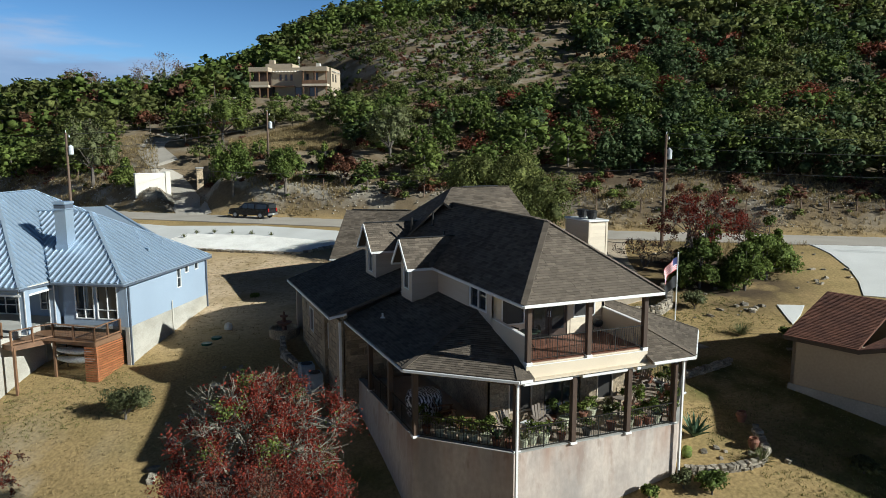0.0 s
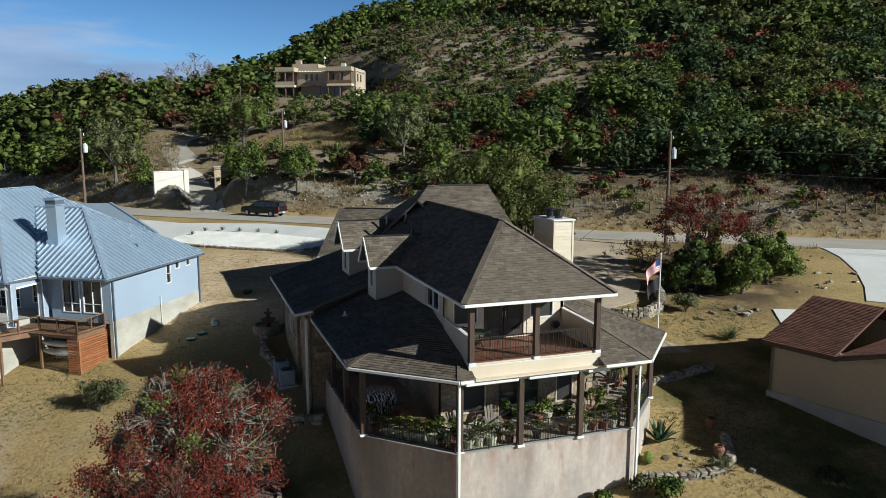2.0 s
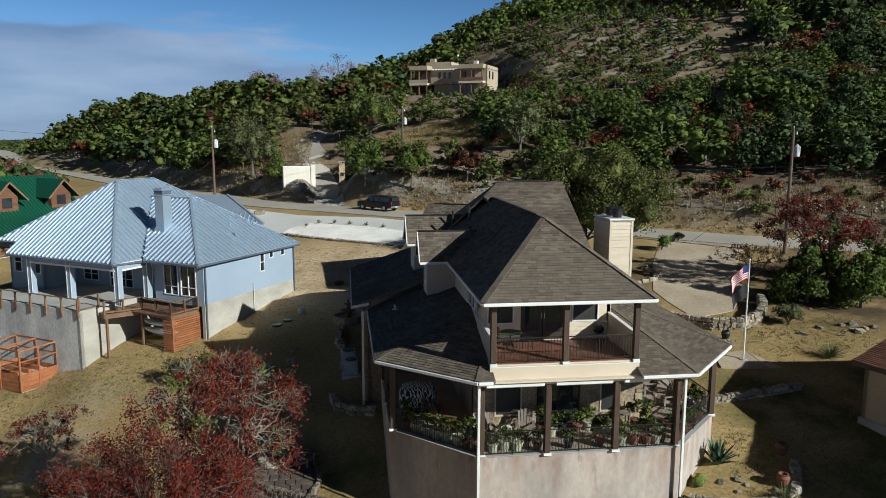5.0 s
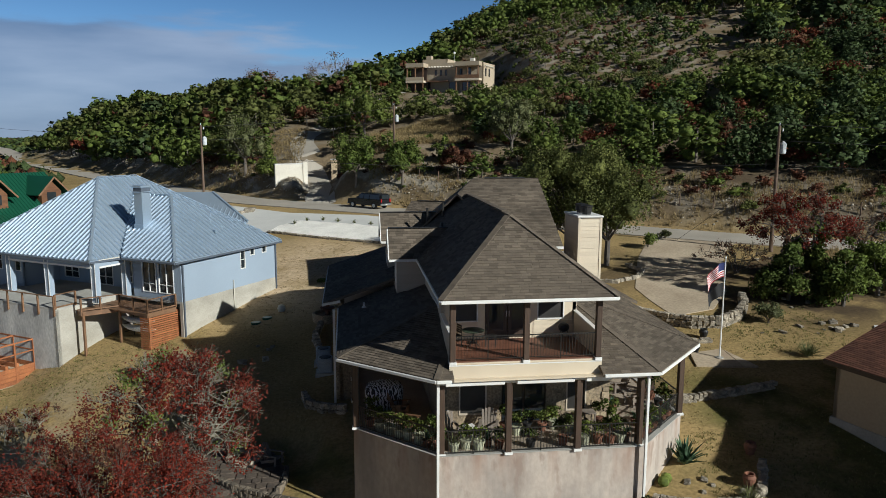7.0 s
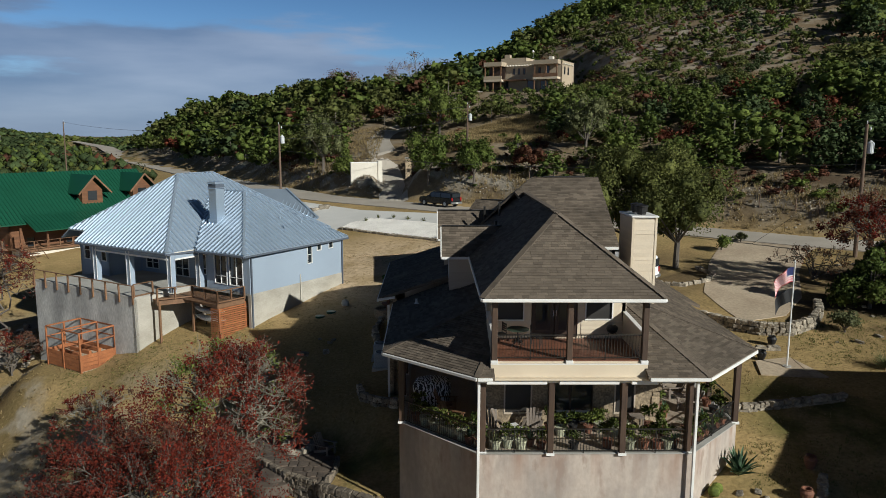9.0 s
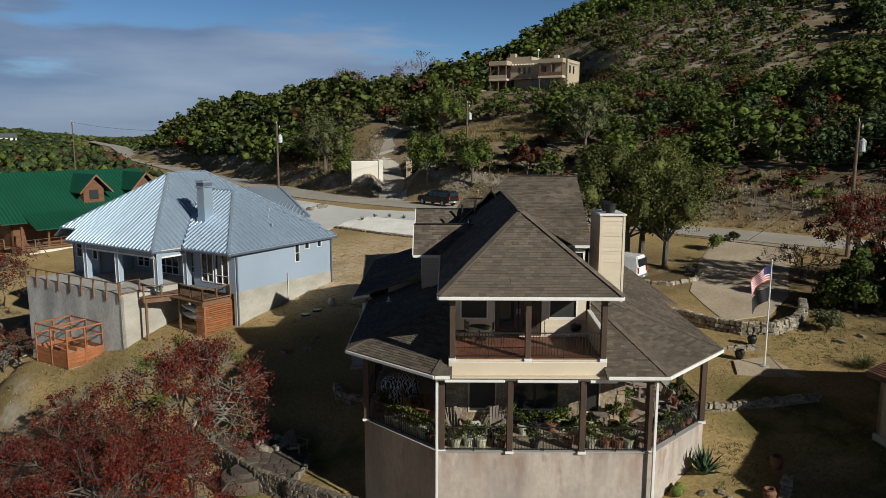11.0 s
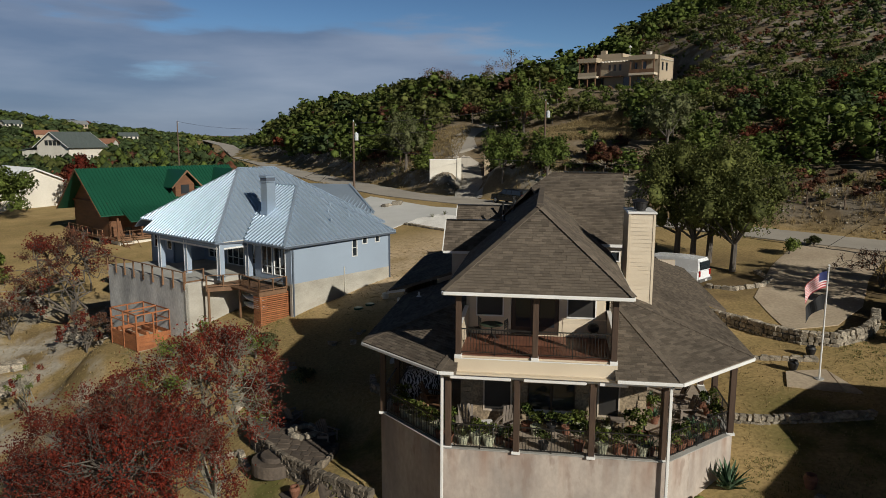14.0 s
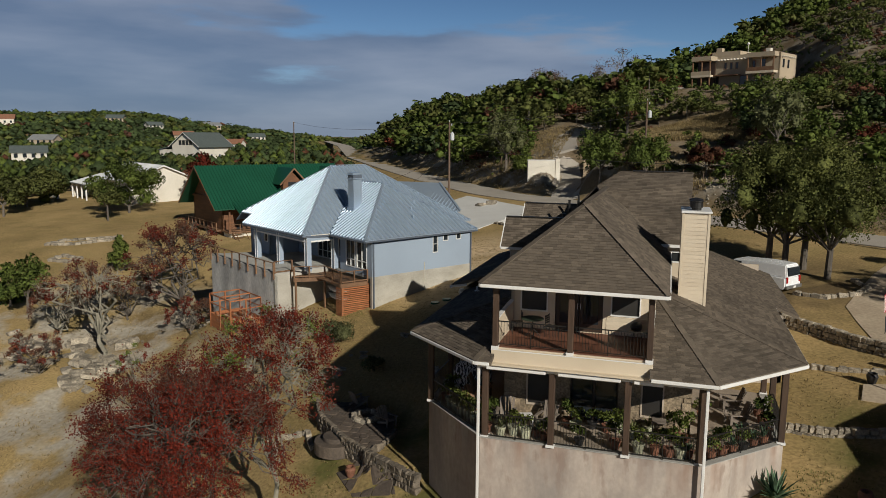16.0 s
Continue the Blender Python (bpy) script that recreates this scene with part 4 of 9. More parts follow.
    ap = Vector((0.0, 3.55, 8.45))
    re = Vector((0.0, 15.5, 8.45))
    c = [Vector((-3.37, -0.42, ez)), Vector((3.42, -0.42, ez)), Vector((3.42, 12.0, ez)), Vector((-3.37, 15.0, ez))]
    upper = [[c[0], c[1], ap], [c[1], c[2], Vector((0, 12.0, 8.45)), ap], [ap, re, Vector((-3.37, 15.5, ez)), c[0]]]
    # cross gable at the back: front slope and rear slope
    gy, gz = 15.6, 9.25
    sf = (gz - 6.13) / (gy - 9.65)
    fz = lambda y: 6.13 + (y - 9.65) * sf
    frp = [Vector((1.4, 9.65, 6.13)), Vector((4.25, 9.65, 6.13)), Vector((4.4, gy, gz)), Vector((0.5, gy, gz)), Vector((-0.6, 14.2, fz(14.2)))]
    rear = [Vector((0.5, gy, gz)), Vector((4.4, gy, gz)), Vector((4.3, 22.5, 5.6)), Vector((-2.5, 22.5, 5.6))]
    leftp = [Vector((0.5, gy, gz)), Vector((-2.5, 22.5, 5.6)), Vector((-3.3, 15.5, 5.75)), Vector((-0.6, 14.2, fz(14.2)))]
    for p in upper + [frp, rear, leftp]:
        hpart("roof", slab(bm_new(), p, (0, 0, -0.13)), SHINGLE, label="upper roof plane of brown shingles")
    ROOFS.extend(upper + [frp, leftp])
    FRONT_HIP.extend([c[0], c[1], ap])
    # ridge and hip caps
    for a, b in ((c[0], ap), (c[1], ap), (ap, re), (Vector((0.5, gy, gz)), Vector((4.4, gy, gz)))):
        n = int((b - a).length / 0.3)
        for i in range(n):
            p, q = a.lerp(b, i / n), a.lerp(b, (i + 1) / n)
            hpart("ridge_cap", beam(bm_new(), p + Vector((0, 0, 0.012)), q + Vector((0, 0, 0.03)), 0.26, 0.025), SHINGLE)
    hpart("ridge_vent", beam(bm_new(), (0, 4.4, 8.5), (0, 14.0, 8.5), 0.26, 0.05), SHINGLE)
    hpart("ridge_vent", beam(bm_new(), (1.2, gy, gz + 0.05), (3.6, gy, gz + 0.05), 0.26, 0.06), IRON)
    # soffit, fascia gutters of the upper eaves
    hpart("soffit", slab(bm_new(), [(-3.3, -0.35, 5.6), (3.35, -0.35, 5.6), (3.35, 12, 5.6), (-3.3, 15, 5.6)], (0, 0, -0.04)), WHITE)
    for a, b in ((c[0], c[1]), (c[1], c[2]), (c[0], c[3])):
        g = beam(bm_new(), a - Vector((0, 0, 0.09)), b - Vector((0, 0, 0.09)), 0.12, 0.13)
        hpart("gutter", soften(g, 0.02), WHITE, label="white metal gutter")
    hpart("gutter", beam(bm_new(), (1.3, 9.58, 6.04), (4.25, 9.58, 6.04), 0.12, 0.13), WHITE)
    # gable wall right of the chimney
    hpart("wall", wall_with_holes((2.9, 9.9), (4.1, 9.9), 4.0, 6.1, 0.15, [(0.3, 1.0, 5.2, 5.75)]), CREAM)
    window(house, (3.2, 9.9), (3.9, 9.9), 5.2, 5.75, (0, -1), WHITE, GLASS)
    bm = slab(bm_new(), [(4.1, 9.9, 4.0), (4.1, 9.9, 6.1), (4.1, gy, 9.1), (4.1, 22.0, 5.7), (4.1, 22.0, 4.0)], (-0.15, 0, 0))
    hpart("wall", bm, CREAM)
    hpart("wall", wall_with_holes((-2.4, 22.0), (-2.9, 14.0), 3.0, 5.7, 0.15, []), SIDING)
    # rear wing over the garage
    ga, gb = Vector((0.473, 0.881, 0)), Vector((0.881, -0.473, 0))
    gl = Vector((-1.72, 31.5, 6.62))
    drop = Vector((0, 0, -3.02))
    gr = [[gl, gl - ga * 5.67 + drop, gl - ga * 5.67 + drop + gb * 5.6, gl + gb * 5.6], [gl, gl + gb * 5.6, gl + gb * 5.6 + ga * 5.67 + drop, gl + ga * 5.67 + drop]]
    for p in gr:
        hpart("roof", slab(bm_new(), p, (0, 0, -0.13)), SHINGLE)
    ROOFS.append(gr[0])
    hpart("ridge_vent", beam(bm_new(), gl + gb * 0.5 + Vector((0, 0, 0.04)), gl + gb * 5.2 + Vector((0, 0, 0.04)), 0.24, 0.05), IRON)
    hpart("gutter", soften(beam(bm_new(), gr[0][1] - Vector((0, 0, 0.09)), gr[0][2] - Vector((0, 0, 0.09)), 0.12, 0.13), 0.02), WHITE, label="white metal gutter")
    c0, c1, c2, c3 = (gl + gb * u + ga * v for u, v in ((0.35, -5.3), (5.3, -5.3), (5.3, 5.3), (0.35, 5.3)))
    for a, b in ((c3, c0), (c0, c1), (c1, c2), (c2, c3)):
        hpart("wall", wall_with_holes((a.x, a.y), (b.x, b.y), -1.5, 3.65, 0.15, []), SIDING)
    g = gl + gb * 0.35
    hpart("gable_wall", slab(bm_new(), [tuple(c0)[:2] + (3.65,), tuple(c3)[:2] + (3.65,), (g.x, g.y, 6.45)], tuple(gb * 0.12)), SIDING)
    hpart("downspout", box(bm_new(), c0.x - 0.05, c0.y - 0.12, -0.5, c0.x + 0.05, c0.y - 0.02, 3.5), WHITE)
    # chimney
    x0, x1, y0, y1, zt = 3.84, 4.88, 5.9, 7.95, 8.0
    ch = hpart("chimney", box(bm_new(), x0 + 0.03, y0 + 0.03, 2.6, x1 - 0.03, y1 - 0.03, zt), CREAM, label="cream lap-sided chimney with metal caps")
    for p, q, o in (((x0, y0), (x1, y0), (0, -1)), ((x1, y0), (x1, y1), (1, 0)), ((x0, y1), (x0, y0), (-1, 0))):
        boards(ch, "siding_board", p, q, 3.0, zt - 0.05, CREAM, o)
    for x, y in ((x0, y0), (x1, y0), (x0, y1), (x1, y1)):
        hpart("corner_board", box(bm_new(), x - 0.05, y - 0.05, 3.0, x + 0.05, y + 0.05, zt), CREAM, ch)
    hpart("chimney_cap", soften(box(bm_new(), x0 - 0.1, y0 - 0.1, zt, x1 + 0.1, y1 + 0.1, zt + 0.09), 0.02), WHITE, ch)
    for y in (6.45, 7.3):
        bm = lathe(bm_new(), [(0.2, 0), (0.2, 0.12), (0.26, 0.13), (0.26, 0.36), (0.3, 0.37), (0.3, 0.42), (0.05, 0.48)], 14, (4.36, y, zt + 0.08))
        hpart("flue_cap", bm, IRON, ch, "black metal flue cap")
    # dormers
    for yc, half, xw, zb, ez2, pk in ((10.2, 1.05, -4.35, 3.9, 5.85, 7.08), (16.0, 1.25, -4.5, 3.85, 5.95, 7.29)):
        dormer(yc, half, xw, zb, ez2, pk)
    # small roof vents and pipes
    for x, y, z, h in ((-1.5, 13.6, 7.25, 0.75), (-2.2, 15.2, 6.75, 0.8), (-1.9, 11.0, 6.9, 0.3)):
        bm = lathe(bm_new(), [(0.16, 0), (0.07, 0.06), (0.06, h), (0.08, h + 0.01), (0.08, h + 0.05)], 10, (x, y, z))
        hpart("vent_pipe", bm, IRON, label="dark roof vent pipe")
    for x, y in ((-6.0, 9.2), (6.6, 8.4), (-6.2, 13.6)):
        z = 2.72 + 0.37 * (7.35 - abs(x))
        bm = lathe(bm_new(), [(0.14, 0), (0.06, 0.05), (0.05, 0.22), (0.07, 0.23)], 10, (x, y, z + 0.05))
        hpart("vent_pipe", bm, WHITE, label="small pale roof vent")


def railing(parent, a, b, h, off, material=None, gap=0.115):
    """Iron rail: two bars and square pickets, all one mesh, with posts of their own."""
    a, b = Vector(a) - off, Vector(b) - off
    up = Vector((0, 0, 1))
    mt = material or IRON
    bm = bm_new()
    beam(bm, a + up * h, b + up * h, 0.05, 0.035)
    r = part("top_rail", bm, mt, parent)
    part("bottom_rail", beam(bm_new(), a + up * 0.1, b + up * 0.1, 0.035, 0.025), mt, r)
    n = max(2, int((b - a).length / gap))
    for i in range(1, n):
        p = a.lerp(b, i / n)
        thick = 0.035 if i == n // 2 else 0.016
        bm = bm_new()
        box(bm, p.x - thick / 2, p.y - thick / 2, p.z + (0 if thick > 0.02 else 0.1), p.x + thick / 2, p.y + thick / 2, p.z + h)
        part("picket", bm, mt, r)


def dormer(yc, half, xw, zb, ez, pk):
    """A gabled dormer on the left roof: front wall with a window, cheeks, two roof planes, white trim."""
    d = hpart("dormer", wall_with_holes((xw, yc + half - 0.25), (xw, yc - half + 0.25), zb, ez, 0.12, [(half - 0.65, half + 0.15, zb + 0.55, ez - 0.25)]), SIDING, label="gabled dormer with one window")
    window(house, (xw, yc + 0.4), (xw, yc - 0.4), zb + 0.55, ez - 0.25, (-1, 0), WHITE, SCREEN)
    w = half - 0.25
    slope = (pk - ez) / half
    bm = slab(bm_new(), [(xw, yc - w, ez), (xw, yc + w, ez), (xw, yc + 0.0, ez + slope * w)], (0.12, 0, 0))
    hpart("gable", bm, SIDING, d)
    for s in (-1, 1):
        bm = slab(bm_new(), [(xw + 0.05, yc + s * w, zb), (xw + 0.05, yc + s * w, ez), (-2.9, yc + s * w, ez), (-2.9, yc + s * w, zb + 0.4)], (0, -s * 0.1, 0))
        hpart("cheek", bm, SIDING, d)
        boards(d, "siding_board", (xw, yc - w) if s < 0 else (-2.9, yc + w), (-2.9, yc - w) if s < 0 else (xw, yc + w), zb + 0.1, ez - 0.02, SIDING, (0, s))
        pl = [Vector((xw - 0.4, yc, pk)), Vector((xw - 0.4, yc + s * (half + 0.12), pk - slope * (half + 0.12))), Vector((-2.9 + 0.1, yc + s * (half + 0.12), pk - slope * (half + 0.12))), Vector((-1.4, yc, pk))]
        hpart("roof", slab(bm_new(), pl, (0, 0, -0.1)), SHINGLE, d)
        ROOFS.append(pl)
        e0, e1 = pl[0] + Vector((-0.02, 0, -0.09)), pl[1] + Vector((-0.02, 0, -0.09))
        hpart("rake_board", beam(bm_new(), e0, e1, 0.05, 0.16), WHITE, d)
        hpart("eave_trim", beam(bm_new(), pl[1] + Vector((0, 0, -0.1)), pl[2] + Vector((0, 0, -0.1)), 0.08, 0.12), WHITE, d)
    hpart("ridge_vent", beam(bm_new(), (xw - 0.38, yc, pk + 0.02), (-1.6, yc, pk + 0.02), 0.2, 0.04), IRON, d)


ROOFS, FRONT_HIP = [], []
main_house()

def single_shingles(poly, count):
    """The lowest courses of the front hip as tabs of their own; the tabs above them stay one sheet."""
    V, F = shingle_field(poly, seed=77)
    i, made = 0, 0
    while i < len(F) and made < count:
        m = len(F[i])
        lo = F[i][0]
        me = bpy.data.meshes.new("shingle")
        me.from_pydata([tuple(v - HOUSE) for v in V[lo:lo + 2 * m]], [], [tuple(j - lo for j in f) for f in F[i:i + m + 1]])
        me.materials.append(SHINGLE)
        new("shingle", me).parent = house
        i += m + 1
        made += 1
    me = bpy.data.meshes.new("shingle_field")
    me.from_pydata([tuple(v - HOUSE) for v in V], [], F[i:])
    me.materials.append(SHINGLE_STUFF)
    me.validate()
    ob = new("shingle_field", me)
    ob.parent = house
    tagged(ob, "", kind="stuff")


shingles("shingle_field", [p for p in ROOFS if (Vector(p[0]) - Vector(FRONT_HIP[0])).length > 1e-4 or len(p) != 3], SHINGLE_STUFF, house, HOUSE)
single_shingles(FRONT_HIP, 300)

# ---- neighbouring houses ----
METAL = mat("galvanised_roof", (0.46, 0.55, 0.66), (0.40, 0.49, 0.60), scale=0.4, fine=12, rough=0.36, metal=0.55, bump=0.03, spread=0.03)
GREEN_METAL = mat("green_metal_roof", (0.014, 0.085, 0.048), (0.012, 0.07, 0.04), scale=0.3, fine=12, rough=0.4, metal=0.1, bump=0.03, spread=0.03)
GREY_METAL = mat("weathered_metal_roof", (0.33, 0.34, 0.345), (0.27, 0.28, 0.285), scale=0.3, fine=12, rough=0.5, metal=0.3, bump=0.05, spread=0.05)
BLUE_WALL = mat("blue_grey_stucco", (0.29, 0.35, 0.43), (0.265, 0.32, 0.395), scale=0.3, fine=20, rough=0.85, bump=0.12, spread=0.03)
BASE_WALL = mat("stained_foundation", (0.42, 0.395, 0.345), (0.30, 0.28, 0.235), scale=0.45, fine=10, rough=0.9, bump=0.2, spread=0.08, stretch=(1, 1, 1.8))
BLOCK = mat("weathered_concrete_wall", (0.60, 0.59, 0.56), (0.33, 0.325, 0.315), scale=0.55, fine=6, rough=0.9, bump=0.2, spread=0.12, stretch=(1.3, 1.3, 0.6))
CEDAR = mat("orange_cedar", (0.36, 0.135, 0.05), (0.25, 0.09, 0.035), scale=1.5, fine=12, rough=0.6, bump=0.15, spread=0.15)
BROWN_WOOD = mat("brown_stained_wood", (0.21, 0.115, 0.06), (0.14, 0.076, 0.04), scale=1.5, fine=12, rough=0.6, bump=0.15, spread=0.12)
LOG = mat("log_siding", (0.16, 0.07, 0.03), (0.10, 0.045, 0.02), scale=1.5, fine=10, rough=0.6, bump=0.2, spread=0.12, stretch=(0.3, 0.3, 2))
TAN = mat("tan_adobe", (0.43, 0.35, 0.25), (0.37, 0.30, 0.21), scale=0.2, fine=8, rough=0.9, bump=0.1, spread=0.05)
PALE_WALL = mat("pale_wall", (0.66, 0.62, 0.54), (0.58, 0.54, 0.46), scale=0.3, fine=8, rough=0.9, bump=0.1, spread=0.05)
FABRIC = mat("striped_fabric", (0.30, 0.30, 0.31), (0.55, 0.55, 0.55), scale=9, fine=20, rough=0.9, bump=0.1)
BLACK = mat("black_plastic", (0.012, 0.012, 0.013), (0.02, 0.02, 0.021), scale=3, fine=20, rough=0.5, bump=0.03)
KAYAK = mat("white_hull", (0.74, 0.74, 0.72), (0.66, 0.66, 0.64), scale=1, fine=12, rough=0.3, bump=0.02)
TERRACOTTA = mat("terracotta", (0.20, 0.085, 0.048), (0.14, 0.06, 0.036), scale=3, fine=20, rough=0.8, bump=0.1, spread=0.2)


def ribs(poly, parent, material, gap=0.4, w=0.14, h=0.085, name="rib", share=False):
    """Raised seams that run down one roof plane. poly in the thing's own axes."""
    poly = [Vector(p) for p in poly]
    nrm = Vector((0, 0, 0))
    for i in range(len(poly)):
        nrm += (poly[i] - poly[0]).cross(poly[(i + 1) % len(poly)] - poly[0])
    nrm.normalize()
    if nrm.z < 0:
        nrm = -nrm
    down = Vector((nrm.x, nrm.y, 0)).normalized()
    down = (down - nrm * down.dot(nrm)).normalized()
    across = nrm.cross(down)
    flat = [(across.dot(p), down.dot(p)) for p in poly]
    base = nrm.dot(poly[0])
    u0, u1 = min(p[0] for p in flat), max(p[0] for p in flat)
    u = u0 + gap * 0.5
    one = bm_new() if share else None
    while u < u1 - 0.05:
        line = clip(clip(flat, (-1, 0), -u), (1, 0), u + 0.01)
        if len(line) > 2:
            a, b = min(p[1] for p in line), max(p[1] for p in line)
            if b - a > 0.15:
                bm = one if share else bm_new()
                vs = []
                for v in (a, b):
                    for o, q in ((-w / 2, 0), (w / 2, 0), (w * 0.3, h), (-w * 0.3, h)):
                        vs.append(bm.verts.new(across * (u + o) + down * v + nrm * (base + q)))
                for f in ((3, 2, 1, 0), (4, 5, 6, 7), (0, 1, 5, 4), (1, 2, 6, 5), (2, 3, 7, 6), (3, 0, 4, 7)):
                    bm.faces.new([vs[i] for i in f])
                if not share:
                    part(name, bm, material, parent)
        u += gap
    if share:
        tagged(part(name, one, material, parent), kind="stuff")


def timber_rail(parent, a, b, h=0.95, material=None, mesh=True, gap=1.5, low=True):
    """Timber posts with two rails and wire mesh between them."""
    a, b = Vector(a), Vector(b)
    mt = material or BROWN_WOOD
    up = Vector((0, 0, 1))
    r = part("top_rail", beam(bm_new(), a + up * h, b + up * h, 0.14, 0.04), mt, parent)
    if low:
        part("bottom_rail", beam(bm_new(), a + up * 0.12, b + up * 0.12, 0.05, 0.09), mt, r)
    n = max(1, round((b - a).length / gap))
    for i in range(n + 1):
        p = a.lerp(b, i / n)
        part("post", box(bm_new(), p.x - 0.05, p.y - 0.05, p.z, p.x + 0.05, p.y + 0.05, p.z + h), mt, r)
    if mesh:
        bm = bm_new()
        k = max(2, int((b - a).length / 0.12))
        for i in range(1, k):
            p = a.lerp(b, i / k)
            tube(bm, p + up * 0.14, p + up * (h - 0.03), 0.005, n=3)
        for j in range(1, 6):
            tube(bm, a + up * (0.12 + j * 0.13), b + up * (0.12 + j * 0.13), 0.005, n=3)
        part("wire_mesh", bm, IRON, r)
    return r


def blue_house():
    h = thing("blue_house", -18.07, 22.5, 0.0, "blue-grey stucco house with a ribbed metal hip roof and raised terrace", "house", rz=-32.0)
    Z = 3.47
    pk, rb = Vector((-12.26, 4.75, 8.46)), Vector((-12.26, 8.4, 8.46))
    hp, hv = Vector((-6.39, 6.32, 7.16)), Vector((-10.35, 6.32, 7.16))
    zs = lambda v: Z + (v + 2.2) * (8.46 - Z) / 6.95
    front = [Vector((-5.25, -2.2, Z)), pk, Vector((-18.2, -1.2, zs(-1.2))), Vector((-15.9, -1.2, zs(-1.2))), Vector((-15.9, -2.2, Z))]
    right = [Vector((-5.25, -2.2, Z)), Vector((-5.25, 15.4, Z)), rb, pk]
    left = [pk, rb, Vector((-19.3, 15.4, Z)), Vector((-19.3, -2.2 + 1.0, Z)), Vector((-18.2, -1.2, zs(-1.2)))]
    rear = [rb, Vector((-5.25, 15.4, Z)), Vector((-19.3, 15.4, Z))]
    wf = [Vector((0, 0, Z)), hp, hv, Vector((-4.9, 0, Z))]
    wr = [Vector((0, 0, Z)), Vector((-0.15, 11.5, Z)), hp]
    wb = [Vector((-0.15, 11.5, Z)), Vector((-9.5, 12.0, Z)), hv, hp]
    gp = Vector((-13.4, 18.5, 6.4))
    g1 = [Vector((-6.8, 15.5, 4.2)), gp, Vector((-21.0, 15.0, 6.4)), Vector((-12.5, 11.8, 4.2))]
    for p in (front, right, left, rear, wf, wr, wb, g1):
        r = part("roof", slab(bm_new(), p, (0, 0, -0.09)), METAL, h, "ribbed galvanised metal roof plane")
        ribs(p, r, METAL, gap=0.42)
    for a, b in ((Vector((-5.25, -2.2, Z)), pk), (Vector((0, 0, Z)), hp), (hp, Vector((-0.15, 11.5, Z))), (hp, hv), (pk, rb), (rb, Vector((-5.25, 15.4, Z))), (pk, front[2]), (gp, g1[0])):
        part("hip_cap", beam(bm_new(), a + Vector((0, 0, 0.06)), b + Vector((0, 0, 0.06)), 0.2, 0.05), METAL, h)
    for a, b in (((0, 0), (-0.15, 11.5)), ((0, 0), (-4.9, 0)), ((-5.25, -2.2), (-15.9, -2.2)), ((-5.25, -2.2), (-5.0, 0.0))):
        part("gutter", soften(beam(bm_new(), (*a, Z - 0.13), (*b, Z - 0.13), 0.13, 0.14), 0.02), mat_dark_gutter, h, "dark grey gutter")
    # walls: foundation, then blue walls with their openings
    F = -4.0
    part("foundation", wall_with_holes((-0.38, 0.85), (-0.38, 11.0), F, 0.55, 0.25, []), BASE_WALL, h)
    rw = [(5.95, 6.5, 1.85, 3.25), (7.05, 7.6, 2.72, 3.25), (8.45, 9.0, 2.72, 3.25)]
    part("wall", wall_with_holes((-0.4, 0.85), (-0.4, 11.0), 0.55, 3.38, 0.2, rw), BLUE_WALL, h)
    for s0, s1, za, zb in rw:
        window(h, (-0.4, 0.85 + s0), (-0.4, 0.85 + s1), za, zb, (1, 0), WHITE, GLASS, off=Vector(), rail=zb - za > 1, fw=0.055)
    fw = [(0.65, 1.95, 1.0, 3.15), (2.15, 3.55, 1.0, 3.15)]
    part("wall", wall_with_holes((-4.6, 0.85), (-0.6, 0.85), 0.6, 3.38, 0.2, fw), BLUE_WALL, h)
    for s0, s1, za, zb in fw:
        window(h, (-4.6 + s0, 0.85), (-4.6 + s1, 0.85), za, zb, (0, -1), WHITE, GLASS, off=Vector(), mull=1, rail=0.28)
    part("foundation", wall_with_holes((-6.4, 3.8), (-0.6, 3.8), F, 0.55, 0.2, []), BASE_WALL, h)
    part("foundation", wall_with_holes((-6.4, 3.8), (-6.4, 0.85), F, 0.55, 0.2, []), BASE_WALL, h)
    part("floor_slab", box(bm_new(), -6.4, 0.85, 0.4, -0.6, 3.9, 0.58), CONCRETE, h)
    part("wall", wall_with_holes((-4.8, 11.0), (-4.8, 0.85), 0.6, 3.38, 0.2, []), BLUE_WALL, h)
    pw = [(1.4, 3.0, 0.9, 2.6), (4.2, 6.6, 0.62, 2.75), (7.6, 8.6, 1.0, 2.6)]
    part("wall", wall_with_holes((-15.4, 2.6), (-4.8, 2.6), 0.6, 3.6, 0.2, pw), BLUE_WALL, h)
    for i, (s0, s1, za, zb) in enumerate(pw):
        window(h, (-15.4 + s0, 2.6), (-15.4 + s1, 2.6), za, zb, (0, -1), WHITE, GLASS, off=Vector(), mull=1 if i != 1 else 2, rail=0.3)
    lw = [(0.5, 1.35, 1.7, 3.2), (2.7, 3.4, 1.7, 3.2)]
    part("wall", wall_with_holes((-18.3, -0.3), (-14.6, -0.3), -3.0, 3.75, 0.2, lw), BLUE_WALL, h)
    for s0, s1, za, zb in lw:
        window(h, (-18.3 + s0, -0.3), (-18.3 + s1, -0.3), za, zb, (0, -1), WHITE, GLASS, off=Vector(), rail=True)
    part("wall", wall_with_holes((-14.6, -0.3), (-14.6, 2.8), 0.6, 3.6, 0.2, []), BLUE_WALL, h)
    part("wall", wall_with_holes((-18.3, 15.0), (-18.3, -0.3), -3.0, 3.4, 0.2, []), BLUE_WALL, h)
    part("wall", wall_with_holes((-0.4, 11.0), (-18.3, 15.0), -3.0, 3.4, 0.2, []), BLUE_WALL, h)
